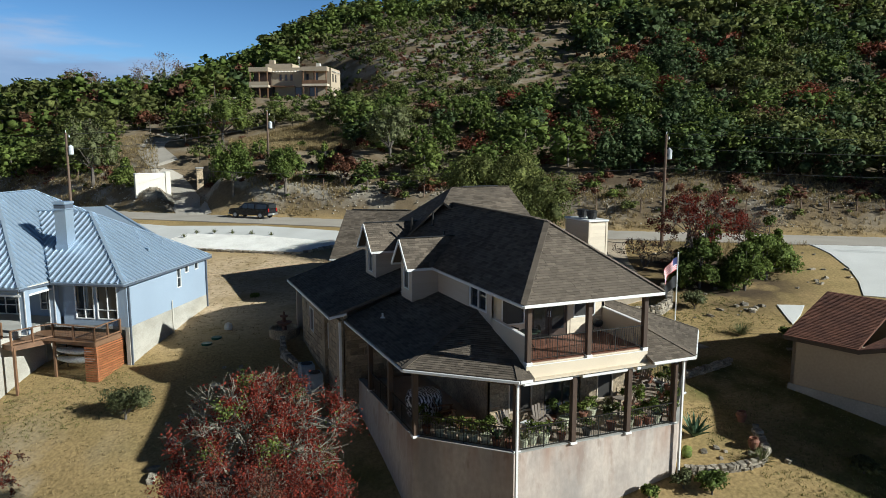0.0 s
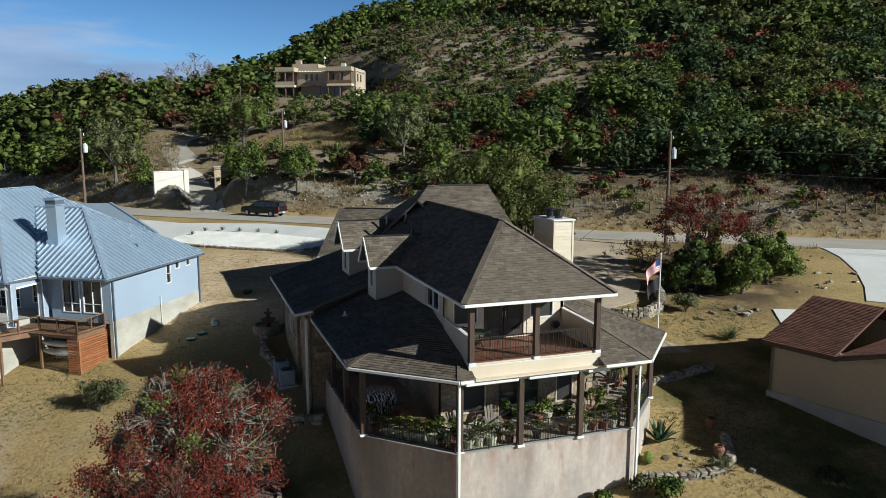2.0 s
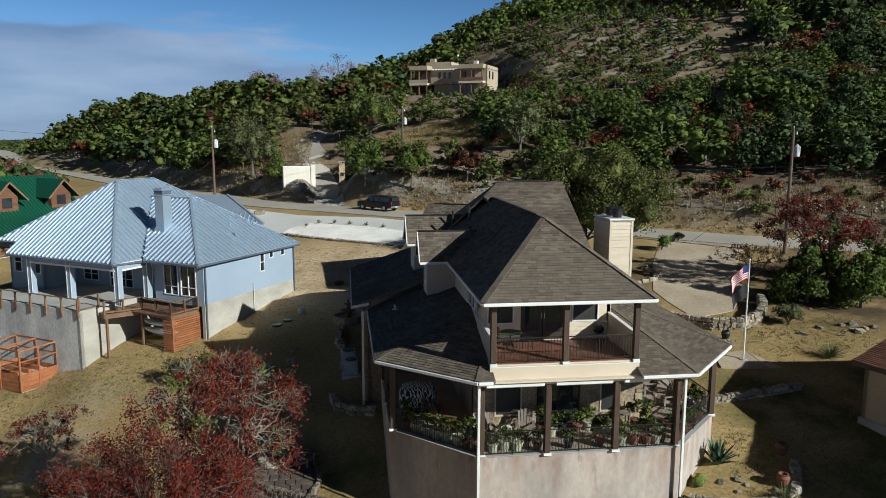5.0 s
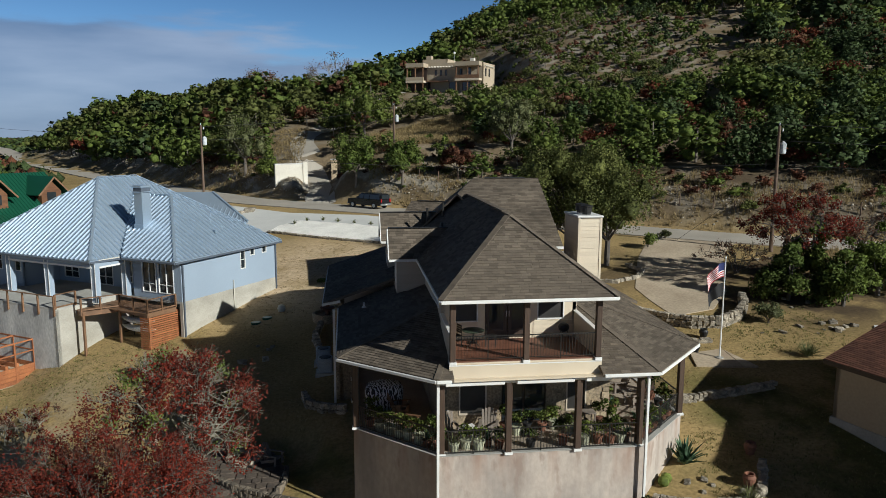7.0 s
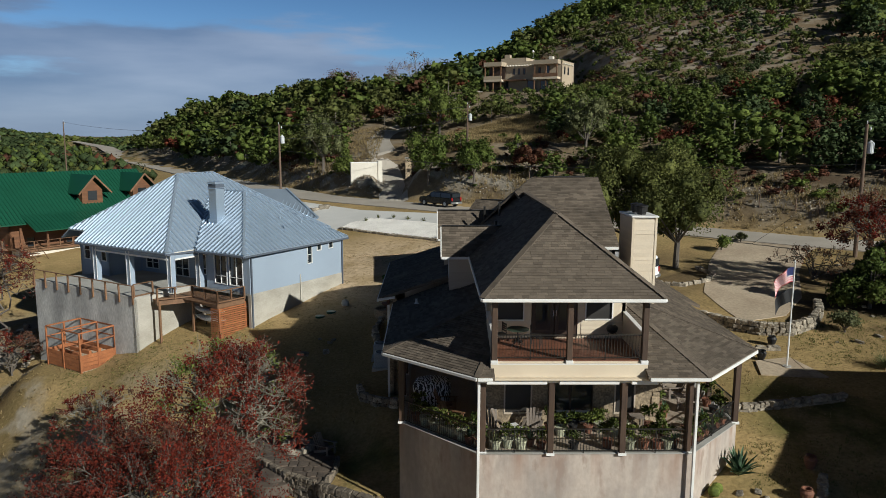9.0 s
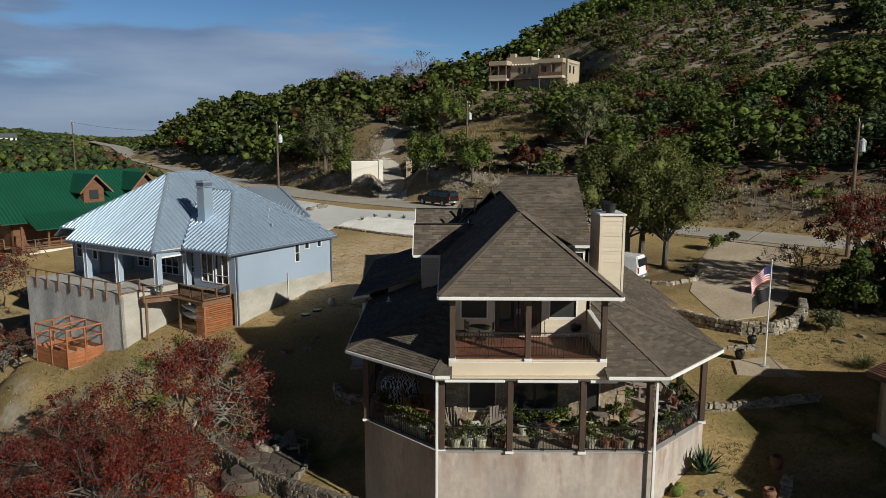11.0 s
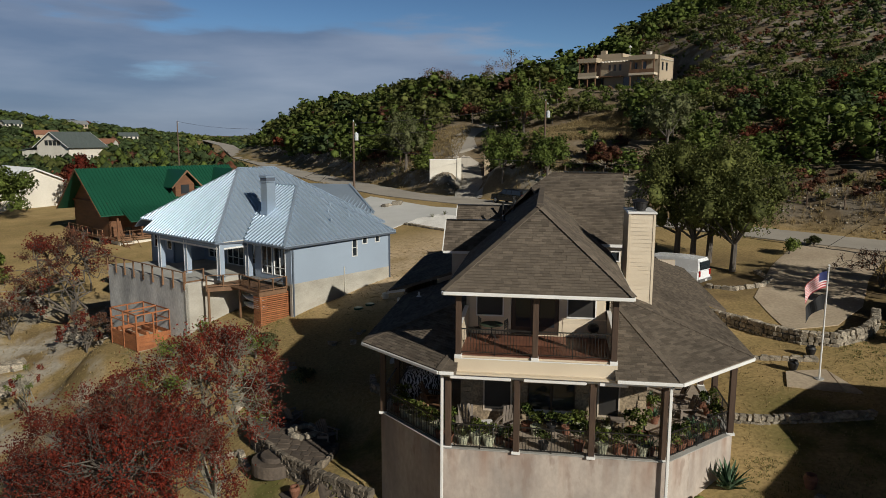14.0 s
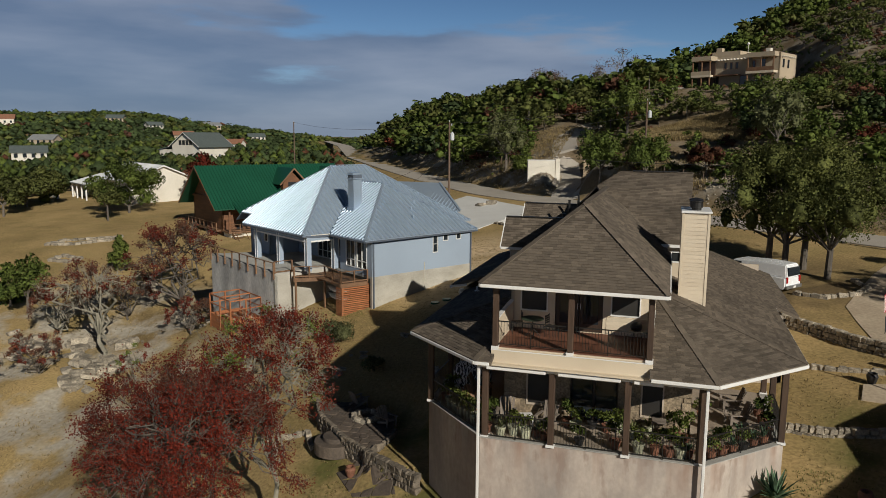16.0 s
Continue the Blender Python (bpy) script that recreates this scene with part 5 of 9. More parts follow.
    part("wall", wall_with_holes((-7.3, 15.6), (-13.4, 18.3), 0.0, 4.2, 0.2, []), PALE_WALL, h)
    part("wall", wall_with_holes((-10.0, 14.0), (-7.3, 15.5), 0.0, 4.15, 0.2, []), BLUE_WALL, h)
    # covered terrace: slab, posts, header trims
    part("terrace", slab(bm_new(), [(-18.3, -4.2, 0.6), (-6.3, -4.2, 0.6), (-6.3, 0.9, 0.6), (-4.8, 2.6, 0.6), (-15.4, 2.6, 0.6)], (0, 0, -0.15)), CONCRETE, h)
    for x, y in ((-5.35, -1.75), (-9.9, -1.75), (-13.9, -1.75), (-5.2, 0.6)):
        p = part("porch_post", soften(box(bm_new(), x - 0.2, y - 0.2, 0.6, x + 0.2, y + 0.2, 3.3), 0.02), BLUE_WALL, h)
        for sx in (-0.22, 0.16):
            part("trim", box(bm_new(), x + sx, y - 0.225, 0.6, x + sx + 0.06, y - 0.2, 3.2), WHITE, p)
    part("header", box(bm_new(), -14.0, -1.95, 2.95, -5.2, -1.6, 3.36), BLUE_WALL, h)
    part("header", box(bm_new(), -5.5, -1.6, 2.95, -5.15, 0.8, 3.36), BLUE_WALL, h)
    part("header_trim", box(bm_new(), -13.8, -1.985, 2.9, -5.4, -1.955, 3.02), WHITE, h)
    part("header_trim", box(bm_new(), -5.14, -1.6, 2.9, -5.11, 0.7, 3.02), WHITE, h)
    part("ceiling_panel", slab(bm_new(), [(-15.8, -2.1, 3.4), (-5.3, -2.1, 3.4), (-4.9, 2.6, 3.4), (-15.8, 2.6, 3.4)], (0, 0, 0.05)), PALE_WALL, h)
    part("terrace_wall", wall_with_holes((-18.3, -4.2), (-6.3, -4.2), F - 4, 0.45, 0.25, []), BLOCK, h)
    part("terrace_wall", wall_with_holes((-6.3, -4.2), (-6.3, 0.85), F, 0.45, 0.25, []), BASE_WALL, h)
    timber_rail(h, (-18.2, -4.27, 0.1), (-12.3, -4.27, 0.1), h=1.3, mesh=False, low=False)
    timber_rail(h, (-12.3, -4.27, 0.1), (-6.3, -4.27, 0.1), h=1.3, mesh=False, low=False)
    timber_rail(h, (-6.25, -4.2, 0.55), (-6.25, -2.7, 0.55), mesh=False)
    # timber deck
    dk = [(-6.3, -2.6), (-5.4, -3.0), (-4.25, -0.95), (-1.15, -1.45), (-0.95, 0.8), (-6.25, 0.8)]
    deck = part("deck", slab(bm_new(), [(x, y, 0.18) for x, y in dk], (0, 0, -0.06)), BROWN_WOOD, h, "brown timber deck with railings")
    for a, b in zip(dk[:5], dk[1:5]):
        part("rim_joist", beam(bm_new(), (*a, 0.05), (*b, 0.05), 0.06, 0.3), BROWN_WOOD, deck)
    for i in range(24):
        v = -2.9 + i * 0.15
        row = clip(clip(dk, (0, 1), v + 0.14), (0, -1), -v)
        if len(row) > 2:
            x0, x1 = min(p[0] for p in row), max(p[0] for p in row)
            part("deck_board", box(bm_new(), x0 + 0.03, v, 0.182, x1 - 0.03, v + 0.135, 0.205), BROWN_WOOD, deck)
    timber_rail(h, (-5.4, -3.0, 0.2), (-4.25, -0.95, 0.2), h=0.9, mesh=False)
    timber_rail(h, (-4.25, -0.95, 0.2), (-1.15, -1.45, 0.2), h=0.9)
    timber_rail(h, (-1.15, -1.45, 0.2), (-0.95, 0.8, 0.2), h=0.9)
    for x, y in ((-5.35, -2.9), (-4.2, -1.0), (-1.2, -1.3)):
        part("deck_post", box(bm_new(), x - 0.07, y - 0.07, -4.5, x + 0.07, y + 0.07, 0.12), BROWN_WOOD, h)
    # slatted cedar screen under the deck
    scr = part("slat_screen", beam(bm_new(), (-1.18, -1.4, -0.05), (-0.98, 1.0, -0.05), 0.05, 0.08), CEDAR, h, "orange cedar slat screen")
    for i in range(17):
        z = -2.5 + i * 0.145
        part("slat", beam(bm_new(), (-1.12, -1.42, z), (-0.92, 1.02, z), 0.025, 0.1), CEDAR, scr)
    for i in range(17):
        z = -2.5 + i * 0.145
        part("slat", beam(bm_new(), (-1.9, -1.43, z), (-1.15, -1.45, z), 0.025, 0.1), CEDAR, scr)
    # chimney on the roof
    ch = part("chimney", box(bm_new(), -6.35, 2.7, 4.0, -5.57, 3.5, 7.65), METAL, h, "metal-clad chimney")
    part("chimney_cap", soften(box(bm_new(), -6.43, 2.62, 7.65, -5.49, 3.58, 7.72), 0.02), METAL, ch)
    part("chimney_vent", box(bm_new(), -6.36, 2.69, 7.72, -5.56, 3.51, 7.98), mat_dark_gutter, ch)
    part("chimney_cap", soften(box(bm_new(), -6.43, 2.62, 7.98, -5.49, 3.58, 8.16), 0.05), METAL, ch)
    part("flashing", box(bm_new(), -6.42, 2.63, 4.3, -5.5, 3.57, 5.35), METAL, ch)
    for x, y in ((-2.2, 8.2), (-2.9, 6.6), (-1.9, 6.0), (-3.6, 7.4)):
        z = Z + (-x) * 0.578
        part("roof_vent", lathe(bm_new(), [(0.12, 0), (0.06, 0.05), (0.05, 0.25), (0.08, 0.26), (0.08, 0.3)], 8, (x, y, z)), METAL, h)
    for y, z in ((0.95, 3.3), (10.9, 3.3)):
        part("downspout", box(bm_new(), -0.36, y - 0.05, -2.2, -0.27, y + 0.05, z), mat_dark_gutter, h)
    part("conduit", tube(bm_new(), (-0.3, 5.9, -1.2), (-0.3, 5.9, 1.2), 0.03), PALE_WALL, h)
    return h


mat_dark_gutter = mat("dark_gutter", (0.10, 0.12, 0.15), (0.085, 0.10, 0.13), scale=1, fine=20, rough=0.5, bump=0.02, spread=0.04)
blue_house()


def local_spot(x, y, z, deg=-32.0, o=(-18.07, 22.5)):
    c, s = math.cos(radians(deg)), math.sin(radians(deg))
    return o[0] + c * x - s * y, o[1] + s * x + c * y, z


def kayak(x, y, z, rz, tilt):
    bm = bm_new()
    n, k = 14, 10
    rings = []
    for i in range(n + 1):
        t = i / n * 2 - 1
        w = 0.36 * (1 - abs(t) ** 2.2) + 0.01
        rings.append([bm.verts.new((t * 1.6, w * math.cos(6.283 * j / k), 0.55 * w * math.sin(6.283 * j / k) + 0.12 * t * t)) for j in range(k)])
    for a, b in zip(rings, rings[1:]):
        for j in range(k):
            bm.faces.new((a[j], a[(j + 1) % k], b[(j + 1) % k], b[j]))
    bm.faces.new(rings[0]); bm.faces.new(rings[-1])
    bmesh.ops.recalc_face_normals(bm, faces=bm.faces[:])
    solid("kayak", bm, KAYAK, "white kayak stored below a timber deck", "kayak", group="kayaks under the deck", smooth=True, at=pose(x, y, z, 0, tilt, rz))


def rack(x, y, z, rz):
    r = thing("kayak_rack", x, y, z, "dark metal rack that carries two kayaks", "rack", rz=rz)
    for a in (-0.9, 0.9):
        part("upright", tube(bm_new(), (a, 0.4, -0.2), (a, 0.4, 1.6), 0.03), IRON, r)
        for zz in (0.42, 1.0):
            part("arm", tube(bm_new(), (a, 0.4, zz), (a, -0.4, zz), 0.025), IRON, r)


kx, ky, _ = local_spot(-3.4, -0.2, 0)
kz = ground_z(kx, ky)
rack(kx, ky, kz, -32)
kayak(kx, ky, kz + 0.66, -32, 0)
kayak(kx - 0.05, ky, kz + 1.24, -32, 0)


def pen():
    p = thing("garden_pen", -30.05, 23.5, -4.4, "open orange cedar pen frame on the slope", "pen", rz=-32.0)
    w, d, hh = 3.9, 2.62, 2.68
    ring = [((-1, -1), (1, -1)), ((1, -1), (1, 1)), ((1, 1), (-1, 1)), ((-1, 1), (-1, -1))]
    for sx in (-1, 0, 1):
        for sy in (-1, 0, 1):
            if sx or sy:
                part("post", soften(box(bm_new(), sx * w / 2 - 0.055, sy * d / 2 - 0.055, -0.5, sx * w / 2 + 0.055, sy * d / 2 + 0.055, hh), 0.01), CEDAR, p)
    for zz, t in ((hh, 0.1), (1.95, 0.08)):
        for a, b in ring:
            part("rail", beam(bm_new(), (a[0] * w / 2, a[1] * d / 2, zz), (b[0] * w / 2, b[1] * d / 2, zz), 0.05, t), CEDAR, p)
    part("rail", beam(bm_new(), (0, -d / 2, hh), (0, d / 2, hh), 0.05, 0.1), CEDAR, p)
    for a, b in ring:
        for k in range(4):
            z = 0.12 + k * 0.28
            part("plank", beam(bm_new(), (a[0] * w / 2, a[1] * d / 2, z), (b[0] * w / 2, b[1] * d / 2, z), 0.04, 0.265), CEDAR, p)
    part("bed", box(bm_new(), -w / 2 + 0.05, -d / 2 + 0.05, -0.6, w / 2 - 0.05, d / 2 - 0.05, 0.78), CALICHE, p)
    for i in range(3):
        part("planter_board", box(bm_new(), -1.1, -0.9 + i * 0.75, 0.78, 1.1, -0.7 + i * 0.75, 1.05), CEDAR, p)


pen()


def gable_house(name, x, y, z, rz, length, half, eave, ridge, wall_m, roof_m, label, base=-3.0, gap=0.5, over=0.5, wins=3, trim=None):
    """A gabled house along its own x axis."""
    h = thing(name, x, y, z, label, "house", rz=rz)
    sl = (ridge - eave) / half
    L2 = length / 2
    for s in (-1, 1):
        p = [Vector((-L2 - over, 0, ridge)), Vector((L2 + over, 0, ridge)), Vector((L2 + over, s * (half + over), eave - sl * over)), Vector((-L2 - over, s * (half + over), eave - sl * over))]
        r = part("roof", slab(bm_new(), p, (0, 0, -0.14)), roof_m, h)
        ribs(p, r, roof_m, gap=gap, share=True)
        n = max(1, wins)
        holes = [(length * (i + 0.5) / n - 0.5, length * (i + 0.5) / n + 0.5, 0.9, 2.2) for i in range(n)] if eave > 2.3 else []
        a, b = ((-L2, -half), (L2, -half)) if s < 0 else ((L2, half), (-L2, half))
        part("wall", wall_with_holes(a, b, base, eave, 0.2, holes), wall_m, h)
        for s0, s1, za, zb in holes:
            d = 1 if s < 0 else -1
            window(h, (a[0] + d * s0, a[1]), (a[0] + d * s1, a[1]), za, zb, (0, s), trim or WHITE, GLASS, off=Vector(), rail=True)
        g = [(s * L2, -half, base), (s * L2, half, base), (s * L2, half, eave), (s * L2, 0, ridge - 0.05), (s * L2, -half, eave)]
        part("gable_wall", slab(bm_new(), g, (-s * 0.2, 0, 0)), wall_m, h)
        for q in (-1, 1):
            part("rake_board", beam(bm_new(), (s * (L2 + over), 0, ridge - 0.1), (s * (L2 + over), q * (half + over), eave - sl * over - 0.1), 0.06, 0.2), trim or WHITE, h)
    return h


# green-roofed log house
def green_house():
    gz = -2.6
    h = gable_house("log_house", -53.4, 68.0, gz, 55.0, 18.6, 5.6, 5.3, 9.5, LOG, GREEN_METAL, "log house with a steep green metal roof and front porch", over=1.7, wins=4, gap=0.45, trim=LOG)
    # dormers on the near slope
    for x in (1.2, 8.2):
        d = part("dormer", box(bm_new(), x - 1.35, -5.2, 5.0, x + 1.35, -1.0, 7.3), LOG, h, "log dormer with a green roof")
        for sd in (-1, 1):
            pl = [Vector((x, -6.0, 9.2)), Vector((x, -0.4, 9.2)), Vector((x + sd * 2.2, -1.8, 6.95)), Vector((x + sd * 2.2, -6.0, 6.95))]
            r = part("roof", slab(bm_new(), pl, (0, 0, -0.1)), GREEN_METAL, d)
            part("rake_board", beam(bm_new(), (x, -6.02, 9.1), (x + sd * 2.2, -6.02, 6.85), 0.06, 0.2), BROWN_WOOD, d)
        part("gable", slab(bm_new(), [(x - 1.35, -5.2, 7.3), (x + 1.35, -5.2, 7.3), (x, -5.2, 8.7)], (0, 0.1, 0)), LOG, d)
        part("pane", box(bm_new(), x - 0.6, -5.24, 6.0, x + 0.6, -5.205, 7.2), GLASS, d)
    # lower porch roof along the near side and a deck with rails
    pr = [Vector((-8.2, -5.6, 5.15)), Vector((9.6, -5.6, 5.15)), Vector((9.6, -9.4, 3.3)), Vector((-8.2, -9.4, 3.3))]
    r = part("roof", slab(bm_new(), pr, (0, 0, -0.12)), GREEN_METAL, h)
    ribs(pr, r, GREEN_METAL, gap=0.45, share=True)
    part("deck", box(bm_new(), -9.6, -8.6, 0.9, 8.6, -5.6, 1.1), BROWN_WOOD, h)
    part("deck_base", box(bm_new(), -9.2, -8.2, -2.0, 8.2, -5.6, 0.9), PALE_WALL, h)
    for i in range(7):
        x = -9.4 + i * 3.0
        part("porch_post", box(bm_new(), x - 0.1, -8.5, 1.1, x + 0.1, -8.3, 3.7), LOG, h)
    timber_rail(h, (-9.5, -8.4, 1.1), (8.5, -8.4, 1.1), mesh=False, material=BROWN_WOOD)
    part("deck", box(bm_new(), -10.2, -5.6, 0.9, -8.5, 5.6, 1.1), BROWN_WOOD, h)
    timber_rail(h, (-10.2, -5.6, 1.1), (-10.2, 5.6, 1.1), mesh=False)
    for y in (-5.2, -1.8, 1.8, 5.2):
        part("porch_post", box(bm_new(), -9.3, y - 0.12, -2.0, -9.06, y + 0.12, 5.2), LOG, h)
    part("gable_beam", beam(bm_new(), (-9.4, -5.6, 5.2), (-9.4, 5.6, 5.2), 0.2, 0.3), LOG, h)
    st = part("stairs", beam(bm_new(), (-9.2, -8.7, 1.0), (-9.2, -11.2, -0.9), 0.08, 0.25), BROWN_WOOD, h)
    for i in range(9):
        part("tread", box(bm_new(), -9.2, -8.9 - i * 0.28, 0.85 - i * 0.2, -7.8, -8.62 - i * 0.28, 0.9 - i * 0.2), BROWN_WOOD, st)
    for x in (-9.2, -7.8):
        part("stair_rail", beam(bm_new(), (x, -8.6, 2.0), (x, -11.2, 0.1), 0.06, 0.08), BROWN_WOOD, st)


green_house()


# white house with a grey metal roof, far left
def white_house():
    h = gable_house("white_house", -94.0, 90.5, ground_z(-94, 90) - 0.3, -32.0, 19.0, 6.0, 4.2, 6.8, PALE_WALL, GREY_METAL, "white stucco house with a grey metal roof", over=0.6, wins=4)
    pr = [Vector((-11.0, -5.2, 4.6)), Vector((-0.5, -5.2, 4.6)), Vector((-0.5, -11.0, 3.1)), Vector((-11.0, -11.0, 3.1))]
    r = part("roof", slab(bm_new(), pr, (0, 0, -0.14)), GREY_METAL, h)
    ribs(pr, r, GREY_METAL, gap=0.5, share=True)
    for x in (-10.6, -7.3, -4.0, -1.0):
        part("porch_post", box(bm_new(), x - 0.12, -10.8, -1, x + 0.12, -10.56, 3.1), WHITE, h)
    part("wall", wall_with_holes((-11.0, -6.0), (-11.0, -10.4), -1, 3.4, 0.2, []), PALE_WALL, h)
    part("garden_wall", box(bm_new(), -14.0, -14.0, -1.5, -8.0, -13.7, 1.0), PALE_WALL, h)


white_house()


# shed at the right edge of the yard
def shed():
    """Low neighbouring house: a gable roof with a cross wing whose gable looks at the main house."""
    h = thing("neighbour_house", 14.97, 3.18, -1.85, "low tan stucco house with a reddish-brown shingle roof", "house", rz=16.3)
    e, r, w, n, f, pk = 3.49, 5.24, 5.1, -3.45, -18.0, 5.75
    m = (n + f) / 2
    left = [Vector((0, 0.3, e)), Vector((0, n, e)), Vector((w, n, r)), Vector((w, 0.3, r))]
    back = [Vector((w, 0.3, r)), Vector((w, n, r)), Vector((2 * w, n, e)), Vector((2 * w, 0.3, e))]
    wing_a = [Vector((-0.1, n, e)), Vector((-0.1, m, pk)), Vector((2 * w, m, pk)), Vector((2 * w, n, e))]
    wing_b = [Vector((-0.1, m, pk)), Vector((-0.1, f, e)), Vector((2 * w, f, e)), Vector((2 * w, m, pk))]
    for p in (left, back, wing_a, wing_b):
        part("roof", slab(bm_new(), p, (0, 0, -0.12)), SHINGLE_RED, h, "reddish-brown shingle roof plane")
    shingles("shingle", [left, wing_a], SHINGLE_RED, h, Vector((0, 0, 0)))
    x0, x1 = 0.5, 2 * w - 0.5
    for a, b in (((x0, 0.0), (x0, f + 0.4)), ((x0, f + 0.4), (x1, f + 0.4)), ((x1, f + 0.4), (x1, 0.0)), ((x1, 0.0), (x0, 0.0))):
        part("wall", wall_with_holes(a, b, -2.0, e + 0.05, 0.2, []), TAN, h)
    part("gable_wall", slab(bm_new(), [(x0, n - 0.2, e), (x0, f + 0.4, e), (x0, m, pk - 0.18)], (0.15, 0, 0)), TAN, h)
    part("gable_wall", slab(bm_new(), [(x0, -0.1, e), (x1, -0.1, e), (w, -0.1, r - 0.14)], (0, 0.15, 0)), TAN, h)
    part("foundation", box(bm_new(), x0 - 0.08, f + 0.3, -2.0, x1 + 0.08, 0.08, 0.75), CONCRETE, h)
    for a, b in (((0, 0.3, e), (0, n, e)), ((-0.1, n, e), (-0.1, m, pk)), ((-0.1, m, pk), (-0.1, f, e)), ((0, 0.3, e), (w, 0.3, r)), ((-0.1, f, e), (2 * w, f, e))):
        part("fascia", beam(bm_new(), Vector(a) - Vector((0, 0, 0.12)), Vector(b) - Vector((0, 0, 0.12)), 0.05, 0.2), DARK_WOOD, h)


shed()


# adobe villa on the hillside
def villa():
    x0, y0 = 8.0, 138.0
    z = 21.5
    h = thing("adobe_villa", x0, y0, z, "tan adobe villa with flat parapets, balconies and dark windows", "house", rz=-30.0)
    h.matrix_world = h.matrix_world @ Matrix.Diagonal((0.86, 0.86, 1, 1))

    def block(name, ax, ay, bx, by, zt, holes=(), zb=-3.0):
        w = part(name, wall_with_holes((ax, ay), (bx, ay), zb, zt, 0.3, list(holes)), TAN, h)
        for a, b in (((bx, ay), (bx, by)), ((bx, by), (ax, by)), ((ax, by), (ax, ay))):
            part("wall", wall_with_holes(a, b, zb, zt, 0.3, []), TAN, h)
        part("flat_roof", box(bm_new(), ax + 0.2, ay + 0.2, zt - 0.5, bx - 0.2, by - 0.2, zt - 0.4), CALICHE, h)
        for s0, s1, za, zb2 in holes:
            window(h, (ax + s0, ay), (ax + s1, ay), za, zb2, (0, -1), BROWN_WOOD, GLASS, off=Vector(), fw=0.1)
        return w

    block("wall", 0.6, 1.2, 12.2, 9.5, 6.4, [(4.6, 5.3, 3.6, 5.0), (6.0, 6.7, 3.6, 5.0), (7.4, 8.1, 3.6, 5.0), (2.6, 3.5, 0.2, 2.4), (8.6, 10.4, 0.2, 2.3)])
    block("wall", 12.2, 0.2, 18.8, 9.0, 6.2, [(0.3, 1.1, 3.6, 5.0), (2.2, 3.4, 3.2, 5.2), (1.0, 3.2, 0.2, 2.2)])
    block("wall", 1.0, 3.0, 8.0, 9.0, 7.4)
    part("parapet_block", box(bm_new(), 1.6, 4.0, 7.4, 3.0, 5.2, 8.3), TAN, h)
    part("parapet_block", box(bm_new(), 14.2, 3.0, 6.2, 15.2, 4.2, 7.4), PALE_WALL, h)
    # balconies at both ends
    for a, b, zf in ((-1.6, 3.4, 2.4), (12.0, 18.4, 2.6)):
        bal = part("balcony", box(bm_new(), a, -1.9, zf - 0.3, b, 1.2, zf + 0.15), CREAM, h, "pale balcony with a parapet and roof")
        part("balcony_wall", box(bm_new(), a, -1.9, zf + 0.15, b, -1.7, zf + 0.9), BROWN_WOOD if a > 5 else TAN, bal)
        part("balcony_roof", box(bm_new(), a, -1.9, 5.4, b, 1.2, 6.3), TAN, bal)
        for x in (a + 0.2, (a + b) / 2, b - 0.4):
            part("balcony_post", box(bm_new(), x, -1.8, -2.5, x + 0.25, -1.55, 5.4), BROWN_WOOD, bal)
    # dark block stands in for the shade behind the left balcony
    part("recess", box(bm_new(), -1.2, 0.6, -2.0, 3.2, 1.1, 5.4), DARK_WOOD, h)
    # beam ends
    for i in range(11):
        part("viga", tube(bm_new(), (3.8 + i * 0.8, 1.3, 5.55), (3.8 + i * 0.8, 0.3, 5.55), 0.15, n=8), PALE_WALL, h)
    for i in range(6):
        part("viga", tube(bm_new(), (18.7, 1.2 + i * 1.2, 5.5), (19.3, 1.2 + i * 1.2, 5.5), 0.15, n=8), PALE_WALL, h)
    for y in (1.6, 4.2):
        part("side_window", box(bm_new(), 18.78, y, 3.4, 18.86, y + 0.9, 5.0), GLASS, h)
    part("porch_roof", box(bm_new(), 3.0, -0.6, 2.3, 9.4, 1.2, 2.5), BROWN_WOOD, h)
    part("terrace_wall", box(bm_new(), 5.0, -4.2, -3.5, 17.0, -3.8, -0.6), ROCK, h)
    part("terrace", box(bm_new(), -2.0, -4.0, -3.4, 18.4, 1.2, -0.7), CALICHE, h)
    part("garden_wall", box(bm_new(), 20.5, -1.0, -2.0, 34.0, -0.7, -0.4), ROCK, h)
    part("dish", lathe(bm_new(), [(0.04, 0), (0.04, 2.2), (0.35, 2.25), (0.35, 2.5), (0.05, 2.7)], 8, (9.5, 4.0, 6.3)), WHITE, h)


villa()

# ---- vegetation ----
def leaf_quads(pts, size, rng, flat=0.0, out=None, flank=0.36, face=None):
    """A small quad at each point, turned at random (flat: how far it tends to lie level; face: the side its front is on)."""
    n = len(pts)
    a = rng.normal(size=(n, 3))
    if out is not None:
        a = a * 0.7 + out
    a[:, 2] += flat * np.sign(a[:, 2] + 1e-6)
    a /= np.linalg.norm(a, axis=1, keepdims=True)
    if face is not None:
        a *= np.where(np.sum(a * face, 1, keepdims=True) < 0, -1.0, 1.0)
    b = np.cross(a, rng.normal(size=(n, 3)))
    b /= np.linalg.norm(b, axis=1, keepdims=True) + 1e-9
    c = np.cross(a, b)
    s = size * (0.6 + 0.8 * rng.random((n, 1)))
    b, c = b * s * 0.5, c * s * flank
    v = np.stack([pts - b, pts - c * 0.9, pts + b, pts + c], 1)
    return v.reshape(-1, 3), np.arange(4 * n).reshape(-1, 4)


